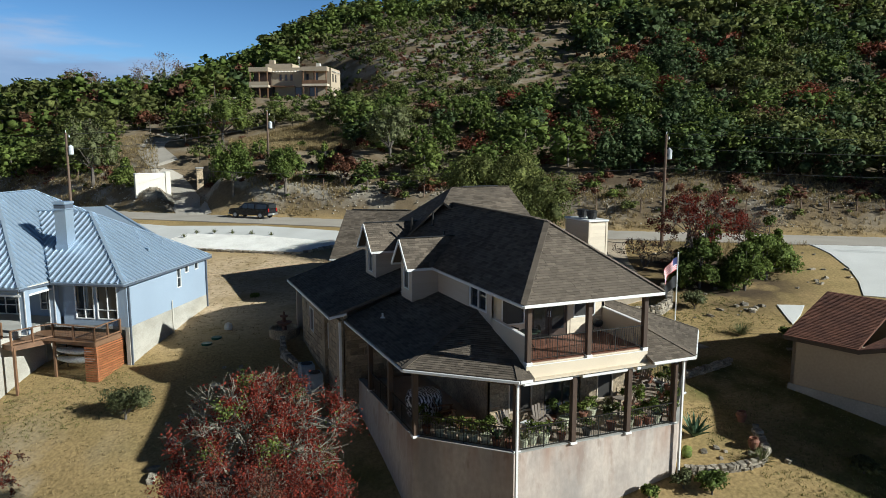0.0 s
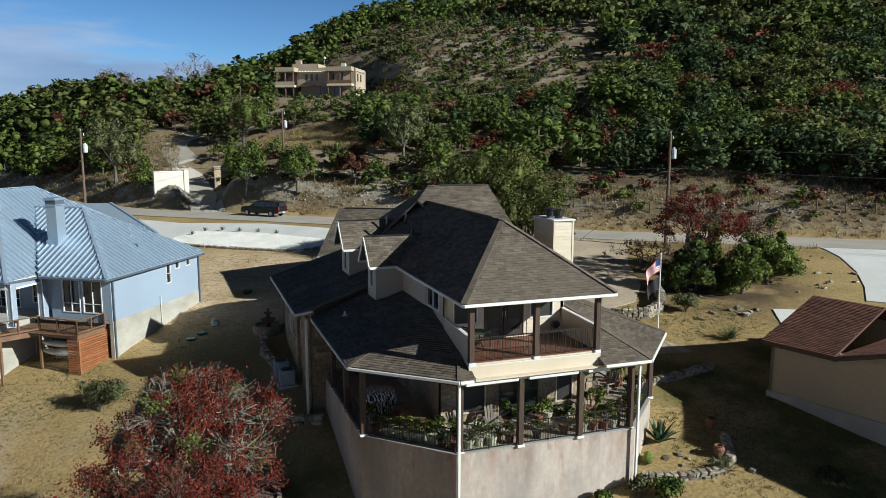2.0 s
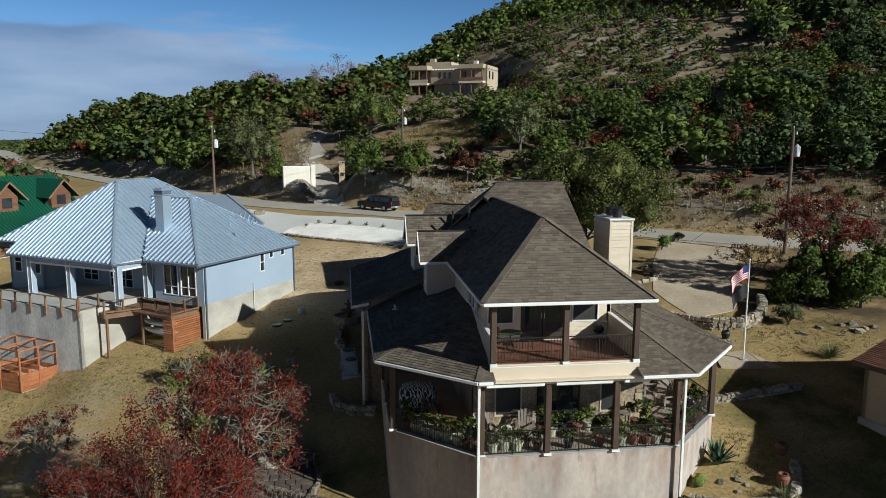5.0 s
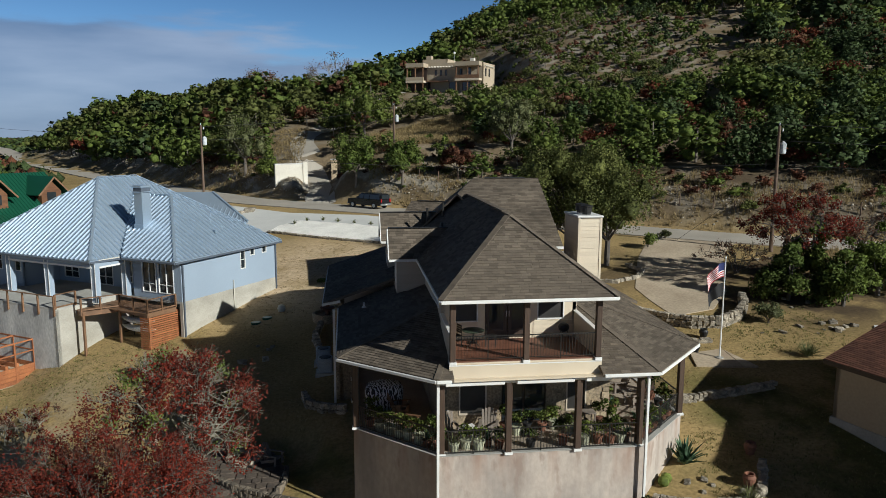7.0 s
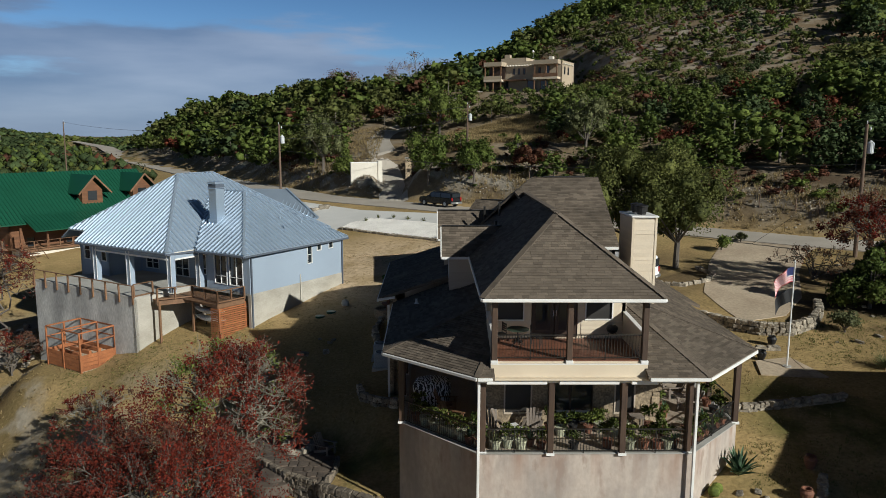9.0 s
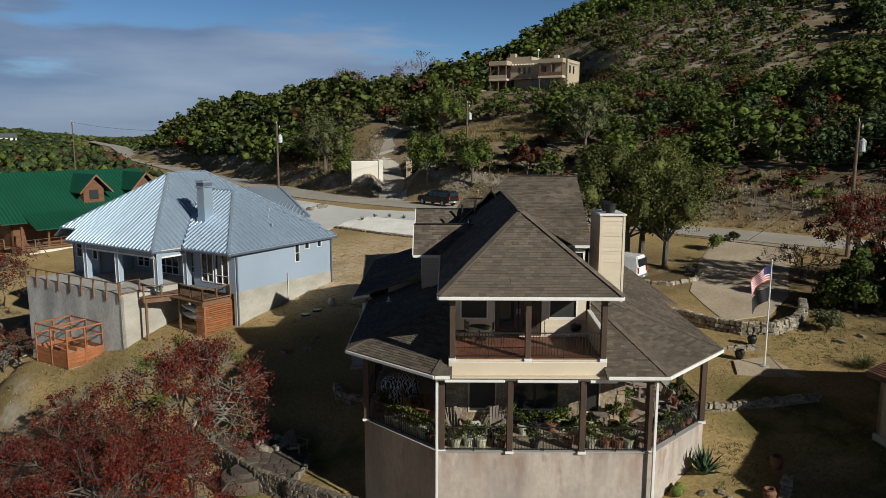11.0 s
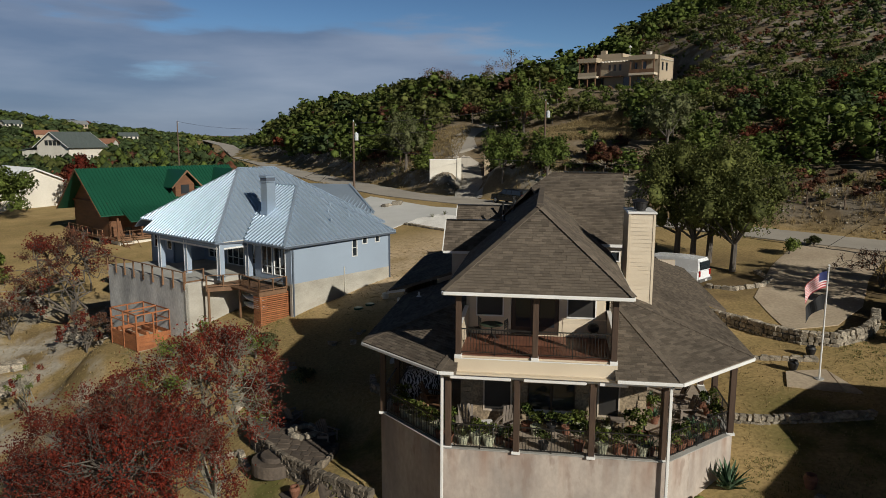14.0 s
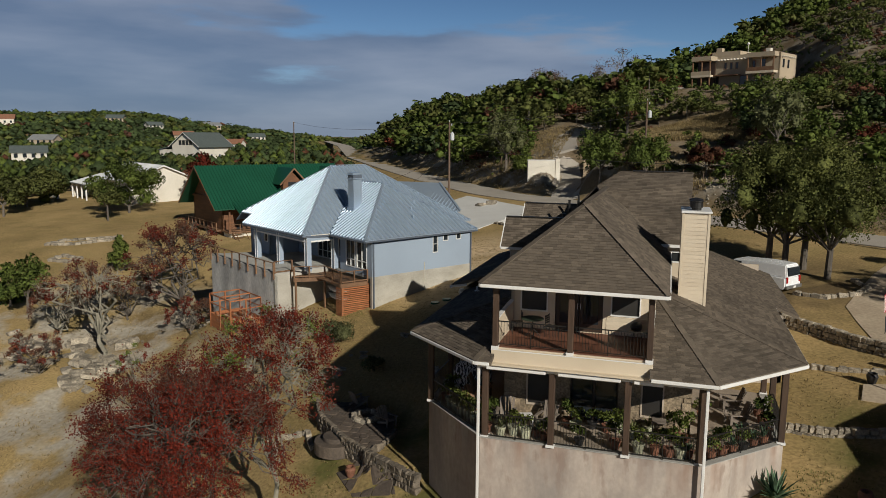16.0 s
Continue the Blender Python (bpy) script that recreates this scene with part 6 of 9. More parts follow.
def rounded(d, rng, n=4, rough=0.85):
    """Shading directions for sprays that grow outwards along d: mostly outwards and up, a little ruffled."""
    q = d + rng.normal(size=d.shape) * rough + (0, 0, 0.12)
    q /= np.linalg.norm(q, axis=1, keepdims=True) + 1e-9
    return np.repeat(q, n, 0)


def blob_points(blobs, n, rng):
    """Points near the surfaces of a few lumps (x, y, z, rx, rz), with the way out from each."""
    w = np.array([b[3] ** 2 for b in blobs])
    pick = rng.choice(len(blobs), n, p=w / w.sum())
    d = rng.normal(size=(n, 3))
    d /= np.linalg.norm(d, axis=1, keepdims=True)
    d[:, 2] = np.where(d[:, 2] < -0.5, -d[:, 2], d[:, 2])
    r = 0.5 + 0.62 * rng.random((n, 1)) ** 0.7
    B = np.array(blobs)[pick]
    p = B[:, :3] + d * r * np.stack([B[:, 3], B[:, 3], B[:, 4]], 1)
    return p, d


def lump_shell(blobs, rng, nu=7, nv=4, fill=0.5):
    """The dense inner foliage: a ruffled closed shell inside each lump."""
    V, F, D = [], [], []
    for x, y, z, rx, rz in blobs:
        k = sum(len(v) for v in V)
        turn = rng.random() * 6.283
        v, d = [], []
        for j in range(nv + 1):
            th = math.pi * (0.04 + 0.92 * j / nv)
            for i in range(nu):
                a = turn + 6.283 * (i + 0.5 * (j % 2)) / nu
                q = (math.sin(th) * math.cos(a), math.sin(th) * math.sin(a), math.cos(th))
                r = fill * (0.7 + 0.55 * rng.random())
                v.append((x + q[0] * rx * r, y + q[1] * rx * r, z + q[2] * rz * r))
                d.append(q)
        V.append(v)
        D.append(d)
        F += [(k + j * nu + i, k + (j + 1) * nu + i, k + (j + 1) * nu + (i + 1) % nu, k + j * nu + (i + 1) % nu) for j in range(nv) for i in range(nu)]
    d = np.concatenate(D) + rng.normal(size=(sum(len(v) for v in V), 3)) * 0.3
    return np.concatenate(V), np.array(F), d / np.linalg.norm(d, axis=1, keepdims=True)


def template(kind, seed, n):
    """A whole tree about 1 high in plain arrays: crown sprays round many lumps, their dense hearts and a few trunk quads."""
    rng = np.random.default_rng(seed)
    blobs = []
    many = 1.0 if n > 200 else 0.55 if n > 40 else 0.35
    wide = 1.0 if n > 200 else 1.18 if n > 40 else 1.4
    if kind == "juniper":
        w = 0.30 + 0.10 * rng.random()
        k = max(3, int(12 * many))
        for i in range(k):
            a = i * 2.4 + rng.random()
            z = 0.14 + 0.72 * (i + rng.random() * 0.6) / k
            r = w * math.sqrt(max(0.02, 1 - (z / 1.0) ** 2)) * (0.35 + 0.5 * rng.random())
            br = wide * (0.17 + 0.06 * rng.random()) * (1.15 - 0.4 * z)
            blobs.append((r * math.cos(a), r * math.sin(a), z, br, br * 1.1))
    elif kind == "oak":
        k = max(3, int(12 * many))
        for i in range(k):
            a, r = i * 2.4 + rng.random(), 0.42 * math.sqrt((i + rng.random()) / k)
            z = 0.36 + 0.46 * rng.random() * (1 - r)
            br = wide * (0.17 + 0.07 * rng.random())
            blobs.append((r * math.cos(a), r * math.sin(a), z, br, br * 0.9))
    else:
        for i in range(5 if n > 40 else 3):
            a, r = rng.random() * 6.28, 0.32 * rng.random()
            blobs.append((r * math.cos(a), r * math.sin(a), 0.22 + 0.4 * rng.random(), 0.24, 0.24))
    p, d = blob_points(blobs, n, rng)
    p[:, 2] = np.maximum(p[:, 2], 0.03)
    v, f = leaf_quads(p, min(0.17 if n > 40 else 0.10, 1.4 / math.sqrt(n)), rng, out=d * 0.9, face=d)
    nd = rounded(d, rng)
    hv, hf, hd = lump_shell(blobs, rng, *((6, 4, 0.42) if n > 200 else (5, 3, 0.52) if n > 40 else (5, 2, 0.72)))
    hv[:, 2] = np.maximum(hv[:, 2], 0.02)
    f = np.concatenate([f, hf + len(v)])
    v, nd = np.concatenate([v, hv]), np.concatenate([nd, hd])
    # trunk: three tapering strips
    tv, tf = [], []
    for k in range(3):
        a = k * 2.094
        b = a + 2.094
        r0, r1 = 0.022, 0.012
        q = [(r0 * math.cos(a), r0 * math.sin(a), -0.06), (r0 * math.cos(b), r0 * math.sin(b), -0.06), (r1 * math.cos(b), r1 * math.sin(b), 0.6), (r1 * math.cos(a), r1 * math.sin(a), 0.6)]
        tf.append([len(tv) + i for i in range(4)])
        tv += q
    tv = np.array(tv)
    td = tv * (1, 1, 0)
    td /= np.linalg.norm(td, axis=1, keepdims=True)
    return v, f, nd, tv, np.array(tf), td


FOREST_MATS = [LEAF_JUNIPER, LEAF_OLIVE, LEAF_RUST, LEAF_BROWN, LEAF_BRIGHT, BARK, LEAF_DARK_SHADED, LEAF_SAGE]


def forest(name, spots, label, n=230, seed=5):
    """Many trees in one mesh. spots: x, y, z, height, width factor, kind, material."""
    rng = np.random.default_rng(seed)
    kinds = {k: [template(k, 11 * i + j, n if k != "shrub" else max(24, n // 4)) for j in range(7)] for i, k in enumerate(("juniper", "oak", "shrub"))}
    V, F, M, D, k = [], [], [], [], 0
    for x, y, z, h, wf, kind, mi in spots:
        v, f, nd, tv, tf, td = kinds[kind][rng.integers(7)]
        a = rng.random() * 6.28
        c, s = math.cos(a), math.sin(a)
        for vv, ff, dd, m in ((v, f, nd, mi), (tv, tf, td, 5)):
            V.append(np.stack([(vv[:, 0] * c - vv[:, 1] * s) * h * wf, (vv[:, 0] * s + vv[:, 1] * c) * h * wf, vv[:, 2] * h], 1) + (x, y, z))
            D.append(np.stack([dd[:, 0] * c - dd[:, 1] * s, dd[:, 0] * s + dd[:, 1] * c, dd[:, 2]], 1))
            F.append(ff + k)
            M.append(np.full(len(ff), m))
            k += len(vv)
    me = quads(name, np.concatenate(V), np.concatenate(F), FOREST_MATS, np.concatenate(M), np.concatenate(D))
    return tagged(new(name, me), label, "trees", kind="stuff")


def value(x, y, s):
    return noise.noise(Vector((x / s, y / s, 3.7)))


RED_OAKS = [(81.2, 97.0, 5.2, 2), (79.2, 84.2, 5.4, 2), (41.3, 84.0, 4.8, 2), (41.1, 59.2, 4.4, 3), (64.4, 73.8, 5.4, 2), (92.4, 90.2, 4.8, 2), (80.5, 60.6, 5.2, 2), (67.3, 44.8, 4.8, 2), (64.8, 52.5, 5.0, 3),
            (-23.6, 129.5, 5.5, 3), (-14.5, 114.7, 5.0, 3), (-8.5, 125.7, 5.5, 3), (-35.5, 132.4, 6.0, 3), (107.8, 70.5, 5.0, 2), (26.8, 61.9, 4.0, 3), (69.9, 60.7, 4.5, 3), (-34.2, 126.7, 5.5, 2), (-50.9, 150.2, 5.5, 3), (-74, 176, 6.5, 2), (-80, 184, 6.0, 2)]
# single trees by the villa's gate and meadow: x, y, height, width, kind, foliage
GATE_TREES = [(-5.8, 71.7, 6.6, 7.0, "oak", LEAF_JUNIPER, "dark green juniper with bare lower trunks beside the gate"), (0.1, 67.3, 5.6, 6.6, "oak", LEAF_JUNIPER, "dark green juniper behind the road fence"),
              (6.3, 70.7, 4.4, 4.2, "juniper", LEAF_BRIGHT, "fresh green juniper on the road bank"), (-4.1, 97.4, 8.6, 10.0, "oak", LEAF_BRIGHT, "broad fresh green oak above the gate"),
              (-23.0, 91.7, 9.0, 8.5, "oak", LEAF_SAGE, "feathery grey-green tree beside the utility pole"), (-18.7, 85.4, 4.6, 6.0, "juniper", LEAF_BRIGHT, "rounded green juniper behind the entrance wall"),
              (7.2, 66.5, 3.4, 4.6, "oak", LEAF_BROWN, "low rusty-leaved oak by the road fence"), (15.2, 70.8, 7.6, 8.0, "oak", LEAF_SAGE, "sage-green oak on the slope above the road")]
KEPT_CLEAR = [(g[0], g[1], g[3] * 0.5 + 1.2) for g in GATE_TREES] + [(r[0], r[1], 2.6) for r in RED_OAKS]


def hill_spots():
    rng = random.Random(21)
    pts = []
    cand = []
    for _ in range(20000):
        az, r = radians(rng.uniform(-28, 62)), math.sqrt(rng.uniform(85 ** 2, 330 ** 2))
        cand.append((-4 + r * math.sin(az), -26 + r * math.cos(az), math.degrees(az), r))
    C = np.array(cand)
    D, _ = road_side(C[:, 0], C[:, 1])
    Zs = terrain(C[:, 0], C[:, 1])
    grid = {}
    for (x, y, az, r), d, z in zip(cand, D, Zs):
        if d < (6.2 if x < -18 else 7.2 if x > 14 else 9) or r > 235 + 60 * max(0.0, min(1.0, (az - 2) / 12)) + 95 * max(0.0, min(1.0, (-13 - az) / 6)):
            continue
        if any(math.hypot(x - a, y - b) < g for a, b, g in KEPT_CLEAR):
            continue
        # clearings: meadow by the pole, villa grounds and drive, the scree slope, the cleared strip
        if math.hypot((x - 5) / 10, (y - 90) / 10) < 1 or (-1 < x < 13 and 72 < y < 101) or (-2 < x < 26 and 122 < y < 146) or (3 < x < 27 and 108 < y < 146):
            continue
        if abs((x + 12.5) + 0.12 * (y - 80)) < 4.2 and y < 112 or (-17 < x < 10 and 112 < y < 123 and rng.random() < 0.8):
            continue
        scree = max(0.0, 1 - math.hypot((x - 46) / 32, (y - 132) / 50))
        strip = abs(x - (38 + 0.61 * (y - 65))) < 2.3 and y < 132
        dense = 1.0 - 0.72 * min(1, scree * 2.2) - (0.85 if strip else 0)
        dense -= 0.5 * max(0, value(x, y, 14) - 0.1)
        if rng.random() > dense:
            continue
        small = scree > 0.05
        big = rng.random()
        gap = (1.7 if small else 2.0 + 2.2 * big) * (1 + max(0, r - 180) / 300)
        cell = (int(x // 4), int(y // 4))
        if any(math.hypot(x - a, y - b) < gap for i in (-1, 0, 1) for j in (-1, 0, 1) for a, b in grid.get((cell[0] + i, cell[1] + j), ())):
            continue
        grid.setdefault(cell, []).append((x, y))
        hue = value(x + 50, y - 20, 22) + 0.5 * value(x, y, 5)
        u = rng.random()
        if u < 0.012 or (hue > 0.42 and u < 0.25):
            kind, m, h = "oak", 2 if rng.random() < 0.6 else 3, rng.uniform(3.6, 5.2)
        elif u < 0.08:
            kind, m, h = "oak", 3, rng.uniform(3, 4.5)
        elif hue < -0.12 and u < 0.75:
            kind, m, h = "oak", 1, rng.uniform(4.8, 6.8)
        elif u < 0.24:
            kind, m, h = "juniper", 4, rng.uniform(3.8, 5.6)
        else:
            # right of 20 degrees, mostly the dark leaf that carries the slope's shade
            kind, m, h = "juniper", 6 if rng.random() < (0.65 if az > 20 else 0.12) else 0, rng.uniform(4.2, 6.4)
        h *= 0.72 + 0.55 * big
        if small:
            h *= 0.42
        elif d < 24 and -10 < x < 16 or (2 < x < 30 and 94 < y < 122):
            h *= 0.66
        pts.append((x, y, z - 0.1, h, rng.uniform(1.0, 1.45) * (1.15 if kind == "juniper" else 1.0), kind, m))
    # red and rusty oaks that stand out of the green
    for x, y, h, m in RED_OAKS:
        pts.append((x, y, ground_z(x, y) - 0.1, h, 1.15, "oak", m))
    # low scrub on the road bank and between the trees
    for _ in range(2600):
        az, r = radians(rng.uniform(-26, 60)), rng.uniform(72, 170)
        x, y = -4 + r * math.sin(az), -26 + r * math.cos(az)
        d = float(road_side(np.array([x]), np.array([y]))[0][0])
        if not 5.6 < d < 60 or abs(x + 13 + 0.12 * (y - 80)) < 5 or (rng.random() > 0.5 and d > 14) or math.hypot((x - 5) / 10, (y - 90) / 10) < 1:
            continue
        u = rng.random()
        h = rng.uniform(0.5, 1.3 if x < 10 else 1.9) if d < 9 else rng.uniform(0.7, 2.2)
        pts.append((x, y, ground_z(x, y) - 0.1, h, rng.uniform(1.0, 1.8), "shrub", 3 if u < 0.4 else 1 if u < 0.7 else 4 if u < 0.8 else 0))
    for _ in range(1500):
        x, y = rng.gauss(46, 16), rng.gauss(134, 25)
        pts.append((x, y, ground_z(x, y) - 0.05, rng.uniform(0.5, 1.7), rng.uniform(1.1, 1.7), "shrub", rng.choice((0, 0, 1, 1, 3))))
    return pts


def far_spots():
    rng = random.Random(8)
    cand = []
    for _ in range(5600):
        az, r = radians(rng.uniform(-66, -16)), rng.uniform(110, 1000)
        cand.append((-4 + r * math.sin(az), -26 + r * math.cos(az), r))
    C = np.array(cand)
    D, _ = road_side(C[:, 0], C[:, 1])
    Zs = terrain(C[:, 0], C[:, 1])
    out = []
    for (x, y, r), d, z in zip(cand, D, Zs):
        if (d > -8 and not (r > 320 and math.degrees(math.atan2(x + 4, y + 26)) < -17)) or (x > -105 and y < 108) or math.hypot(x + 94, y - 90) < 16 or (x < -80 and y < 62 and x > -100) or math.hypot(x + 150, y - 185) < 9:
            continue
        if abs(d) < 12:
            continue
        u = rng.random()
        m = 0 if u < 0.2 else 6 if u < 0.8 else 1 if u < 0.97 else 3
        g = 1 + max(0, r - 200) / 350
        out.append((x, y, z - 0.3, rng.uniform(4, 6.5) * g ** 0.6, 1.15 * g ** 0.5, "juniper" if m in (0, 4) else "oak", m))
    return out


SPOTS = hill_spots()
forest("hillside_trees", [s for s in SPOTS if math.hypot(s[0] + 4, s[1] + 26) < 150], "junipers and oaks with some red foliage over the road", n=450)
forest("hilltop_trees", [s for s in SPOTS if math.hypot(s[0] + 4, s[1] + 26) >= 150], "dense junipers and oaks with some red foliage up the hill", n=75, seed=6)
forest("distant_woods", far_spots(), "distant rolling woods of dark green junipers and oaks", n=18, seed=9)


def grow(rng, base, height, spread, levels=4, lean=(0, 0), forks=3, r0=0.16, first=0.35, droop=0.0):
    """Limbs as (p, q, r0, r1) and the tips where leaves sit."""
    segs, tips = [], []

    def limb(p, d, ln, r, lv):
        mid = p
        k = 2 if lv > 1 else 1
        for i in range(k):
            d2 = (d + Vector((rng.gauss(0, 0.22), rng.gauss(0, 0.22), rng.gauss(0, 0.12)))).normalized()
            q = mid + d2 * ln / k
            segs.append((mid, q, r * (1 - 0.25 * i / k), r * (1 - 0.25 * (i + 1) / k)))
            mid, d = q, d2
        if lv == 0:
            tips.append((mid, d))
            return
        if lv == 1:
            tips.append((mid, d))
        n = forks if lv > 1 else forks + 1
        for i in range(n):
            a = 6.283 * (i + rng.random() * 0.7) / n
            s = d.orthogonal().normalized()
            t = d.cross(s)
            spreadf = 0.75 + 0.5 * rng.random()
            nd = (d * 0.75 + (s * math.cos(a) + t * math.sin(a)) * spread * spreadf + Vector((0, 0, 0.12 - droop))).normalized()
            limb(mid, nd, ln * rng.uniform(0.62, 0.85), r * 0.62, lv - 1)

    limb(Vector(base), Vector((lean[0], lean[1], 1)).normalized(), height * first, r0, levels)
    return segs, tips


def tree(name, x, y, height, label, seed, spread=0.8, leaf=LEAF_OLIVE, bark=BARK, size=0.16, per=40, levels=4, lean=(0, 0), forks=3, r0=0.16, first=0.33, lump=0.45, second=None, group="", z=None, droop=0.0):
    rng, nrg = random.Random(seed), np.random.default_rng(seed)
    z = ground_z(x, y) if z is None else z
    t = thing(name, x, y, z, label, "tree", group)
    segs, tips = grow(rng, (0, 0, -0.3), height, spread, levels, lean, forks, r0, first, droop)
    bm = bm_new()
    for p, q, a, b in segs:
        tube(bm, p, q, max(a, 0.012), max(b, 0.009), 6 if a > 0.05 else 4)
    part("trunk", bm, bark, t, "forked trunk and bare limbs")
    P, which = [], []
    for p, d in tips:
        n = int(per * (0.5 + rng.random()))
        pts = nrg.normal(size=(n, 3)) * lump * (0.5 + 0.8 * rng.random()) * 0.6 + np.array(p) + np.array(d) * lump * 0.3
        P.append(pts)
        which.append(np.full(n, 1 if second and rng.random() < second[1] else 0))
    if P:
        pts = np.concatenate(P)
        v, f = leaf_quads(pts, size, nrg)
        me = quads("crown", v, f, [leaf] + ([second[0]] if second else []), np.concatenate(which))
        part("crown", me, leaf, t)
    return t


def oak(name, x, y, height, width, label, seed, leaf=LEAF_RED, bark=PALE_BARK, size=0.11, per=9, tips=520, low=0.3, second=None, lean=(0, 0), group="", r0=0.17, bare=0.25):
    """A gnarled broad crown: twisted limbs end in brooms of fine twigs; some brooms are leafy, some (bare) have lost their leaves."""
    nrg = np.random.default_rng(seed)
    t = thing(name, x, y, ground_z(x, y), label, "tree", group)
    mid = np.array([lean[0], lean[1], height * (low + 0.5 * (1 - low))])
    half = np.array([width / 2, width / 2, height * (1 - low) / 2])

    def shell(n, lo, hi):
        d = nrg.normal(size=(n, 3))
        d /= np.linalg.norm(d, axis=1, keepdims=True)
        d[:, 2] = np.where(d[:, 2] < -0.3, -d[:, 2], d[:, 2])
        lump = 1 + 0.18 * np.sin(d[:, :1] * 5 + seed) * np.cos(d[:, 1:2] * 4 + 2 * seed) + 0.12 * np.sin(d[:, 2:] * 7 + seed)
        return mid + d * half * lump * nrg.uniform(lo, hi, (n, 1))

    brooms = max(18, tips // 7)
    fork = np.array([lean[0] * 0.4, lean[1] * 0.4, height * low * 0.7])
    main, sub = shell(11, 0.3, 0.6), shell(brooms, 0.55, 0.97)
    bm = bm_new()

    def bough(p, q, a, b, n, k, twist=0.13):
        p, q = np.array(p), np.array(q)
        ln = np.linalg.norm(q - p)
        pts = [p]
        for i in range(1, k):
            pts.append(p + (q - p) * i / k + nrg.normal(size=3) * ln * twist * (1 if k > 2 else 0.6) + (0, 0, 0.05 * ln))
        pts.append(q)
        for i in range(k):
            tube(bm, Vector(pts[i]), Vector(pts[i + 1]), a + (b - a) * i / k, a + (b - a) * (i + 1) / k, n)

    bough((0, 0, -0.4), fork, r0, r0 * 0.75, 8, 3, 0.06)
    for m in main:
        bough(fork, m, r0 * 0.52, r0 * 0.3, 6, 4)
    # broom after broom: twigs fan out and upwards from the limb's end, each with side shoots
    V, D, W = [], [], []
    reach = 0.068 * (width + height * (1 - low))
    each = max(7, tips // brooms)
    for q in sub:
        m = main[np.argmin(np.linalg.norm(main - q, axis=1))]
        bough(m, q, r0 * 0.27, r0 * 0.11, 5, 3)
        out = (q - mid) / half
        out = out / (np.linalg.norm(out) + 1e-9) + (0, 0, 0.35)
        state = nrg.random()
        leafy = 0.12 if state < bare else 1.0 + bare
        other = 1 if second and nrg.random() < second[1] else 0
        for _ in range(each):
            d = out + nrg.normal(size=3) * 0.62
            d /= np.linalg.norm(d)
            ln = reach * nrg.uniform(0.55, 1.1)
            tip = q + d * ln
            bough(q, tip, 0.012, 0.005, 3, 2, 0.14)
            for _ in range(2):
                e = d + nrg.normal(size=3) * 0.6
                st = q + d * ln * nrg.uniform(0.35, 0.8)
                tube(bm, Vector(st), Vector(st + e / np.linalg.norm(e) * ln * 0.5), 0.007, 0.004, 3)
            n = int(per * leafy * nrg.uniform(0.7, 1.3))
            if n:
                V.append(q + d * ln * nrg.uniform(0.4, 1.08, (n, 1)) + nrg.normal(size=(n, 3)) * reach * 0.14)
                D.append(np.tile(d * 0.6 + out * 0.5, (n, 1)))
                W.append(np.full(n, other))
    part("trunk", bm, bark, t, "forked trunk with many twisted limbs")
    V, D = np.concatenate(V), np.concatenate(D)
    v, f = leaf_quads(V, size, nrg, face=D)
    part("crown", quads("crown", v, f, [leaf] + ([second[0]] if second else []), np.concatenate(W)), leaf, t)
    return t


def clump_tree(name, x, y, height, width, label, seed, leaf=LEAF_JUNIPER, n=2600, size=0.22, kind="juniper", trunk_h=0.35, z=None, group="", category="tree", twigs=0, heart=0.42):
    """A dense tree or shrub: trunk with limbs, and a crown of many small leaf sprays round several lumps."""
    rng, nrg = random.Random(seed), np.random.default_rng(seed)
    z = ground_z(x, y) if z is None else z
    t = thing(name, x, y, z, label, category, group)
    blobs = []
    k = 16 if kind != "round" else 9
    for i in range(k):
        a = 6.283 * rng.random()
        if kind == "juniper":
            zz = 0.08 + 0.85 * rng.random()
            r = (1 - zz) * 0.75 * rng.random() ** 0.5
            br = 0.26 * (1.3 - zz)
        elif kind == "oak":
            r = 0.72 * rng.random() ** 0.5
            zz = trunk_h + 0.08 + (0.92 - trunk_h) * rng.random() * (1 - 0.35 * r)
            br = 0.2 + 0.12 * rng.random()
        else:
            r = 0.55 * rng.random() ** 0.5
            zz = 0.3 + 0.4 * rng.random() * (1 - 0.5 * r)
            br = 0.34
        blobs.append((r * math.cos(a) * width / 2, r * math.sin(a) * width / 2, zz * height, br * width / 2 * 1.1, br * height * 0.75))
    p, d = blob_points(blobs, n, nrg)
    p[:, 2] = np.maximum(p[:, 2], 0.05)
    v, f = leaf_quads(p, size, nrg, out=d * 0.6, face=d)
    nd = rounded(d, nrg, rough=0.45)
    if heart:
        hv, hf, hd = lump_shell(blobs, nrg, 8, 5, heart)
        f = np.concatenate([f, hf + len(v)])
        v, nd = np.concatenate([v, hv]), np.concatenate([nd, hd])
    part("crown", quads("crown", v, f, leaf, normals=nd), leaf, t)
    part("trunk", tube(bm_new(), (0, 0, -0.4), (0.05, 0.02, height * trunk_h), 0.05 * height ** 0.75, 0.04 * height ** 0.75, 8), BARK, t)
    for b in blobs[:9 + twigs]:
        part("limb", tube(bm_new(), (0.03, 0.02, height * trunk_h * 0.9), b[:3], 0.025 * height ** 0.7, 0.012, 5), BARK, t)
    return t


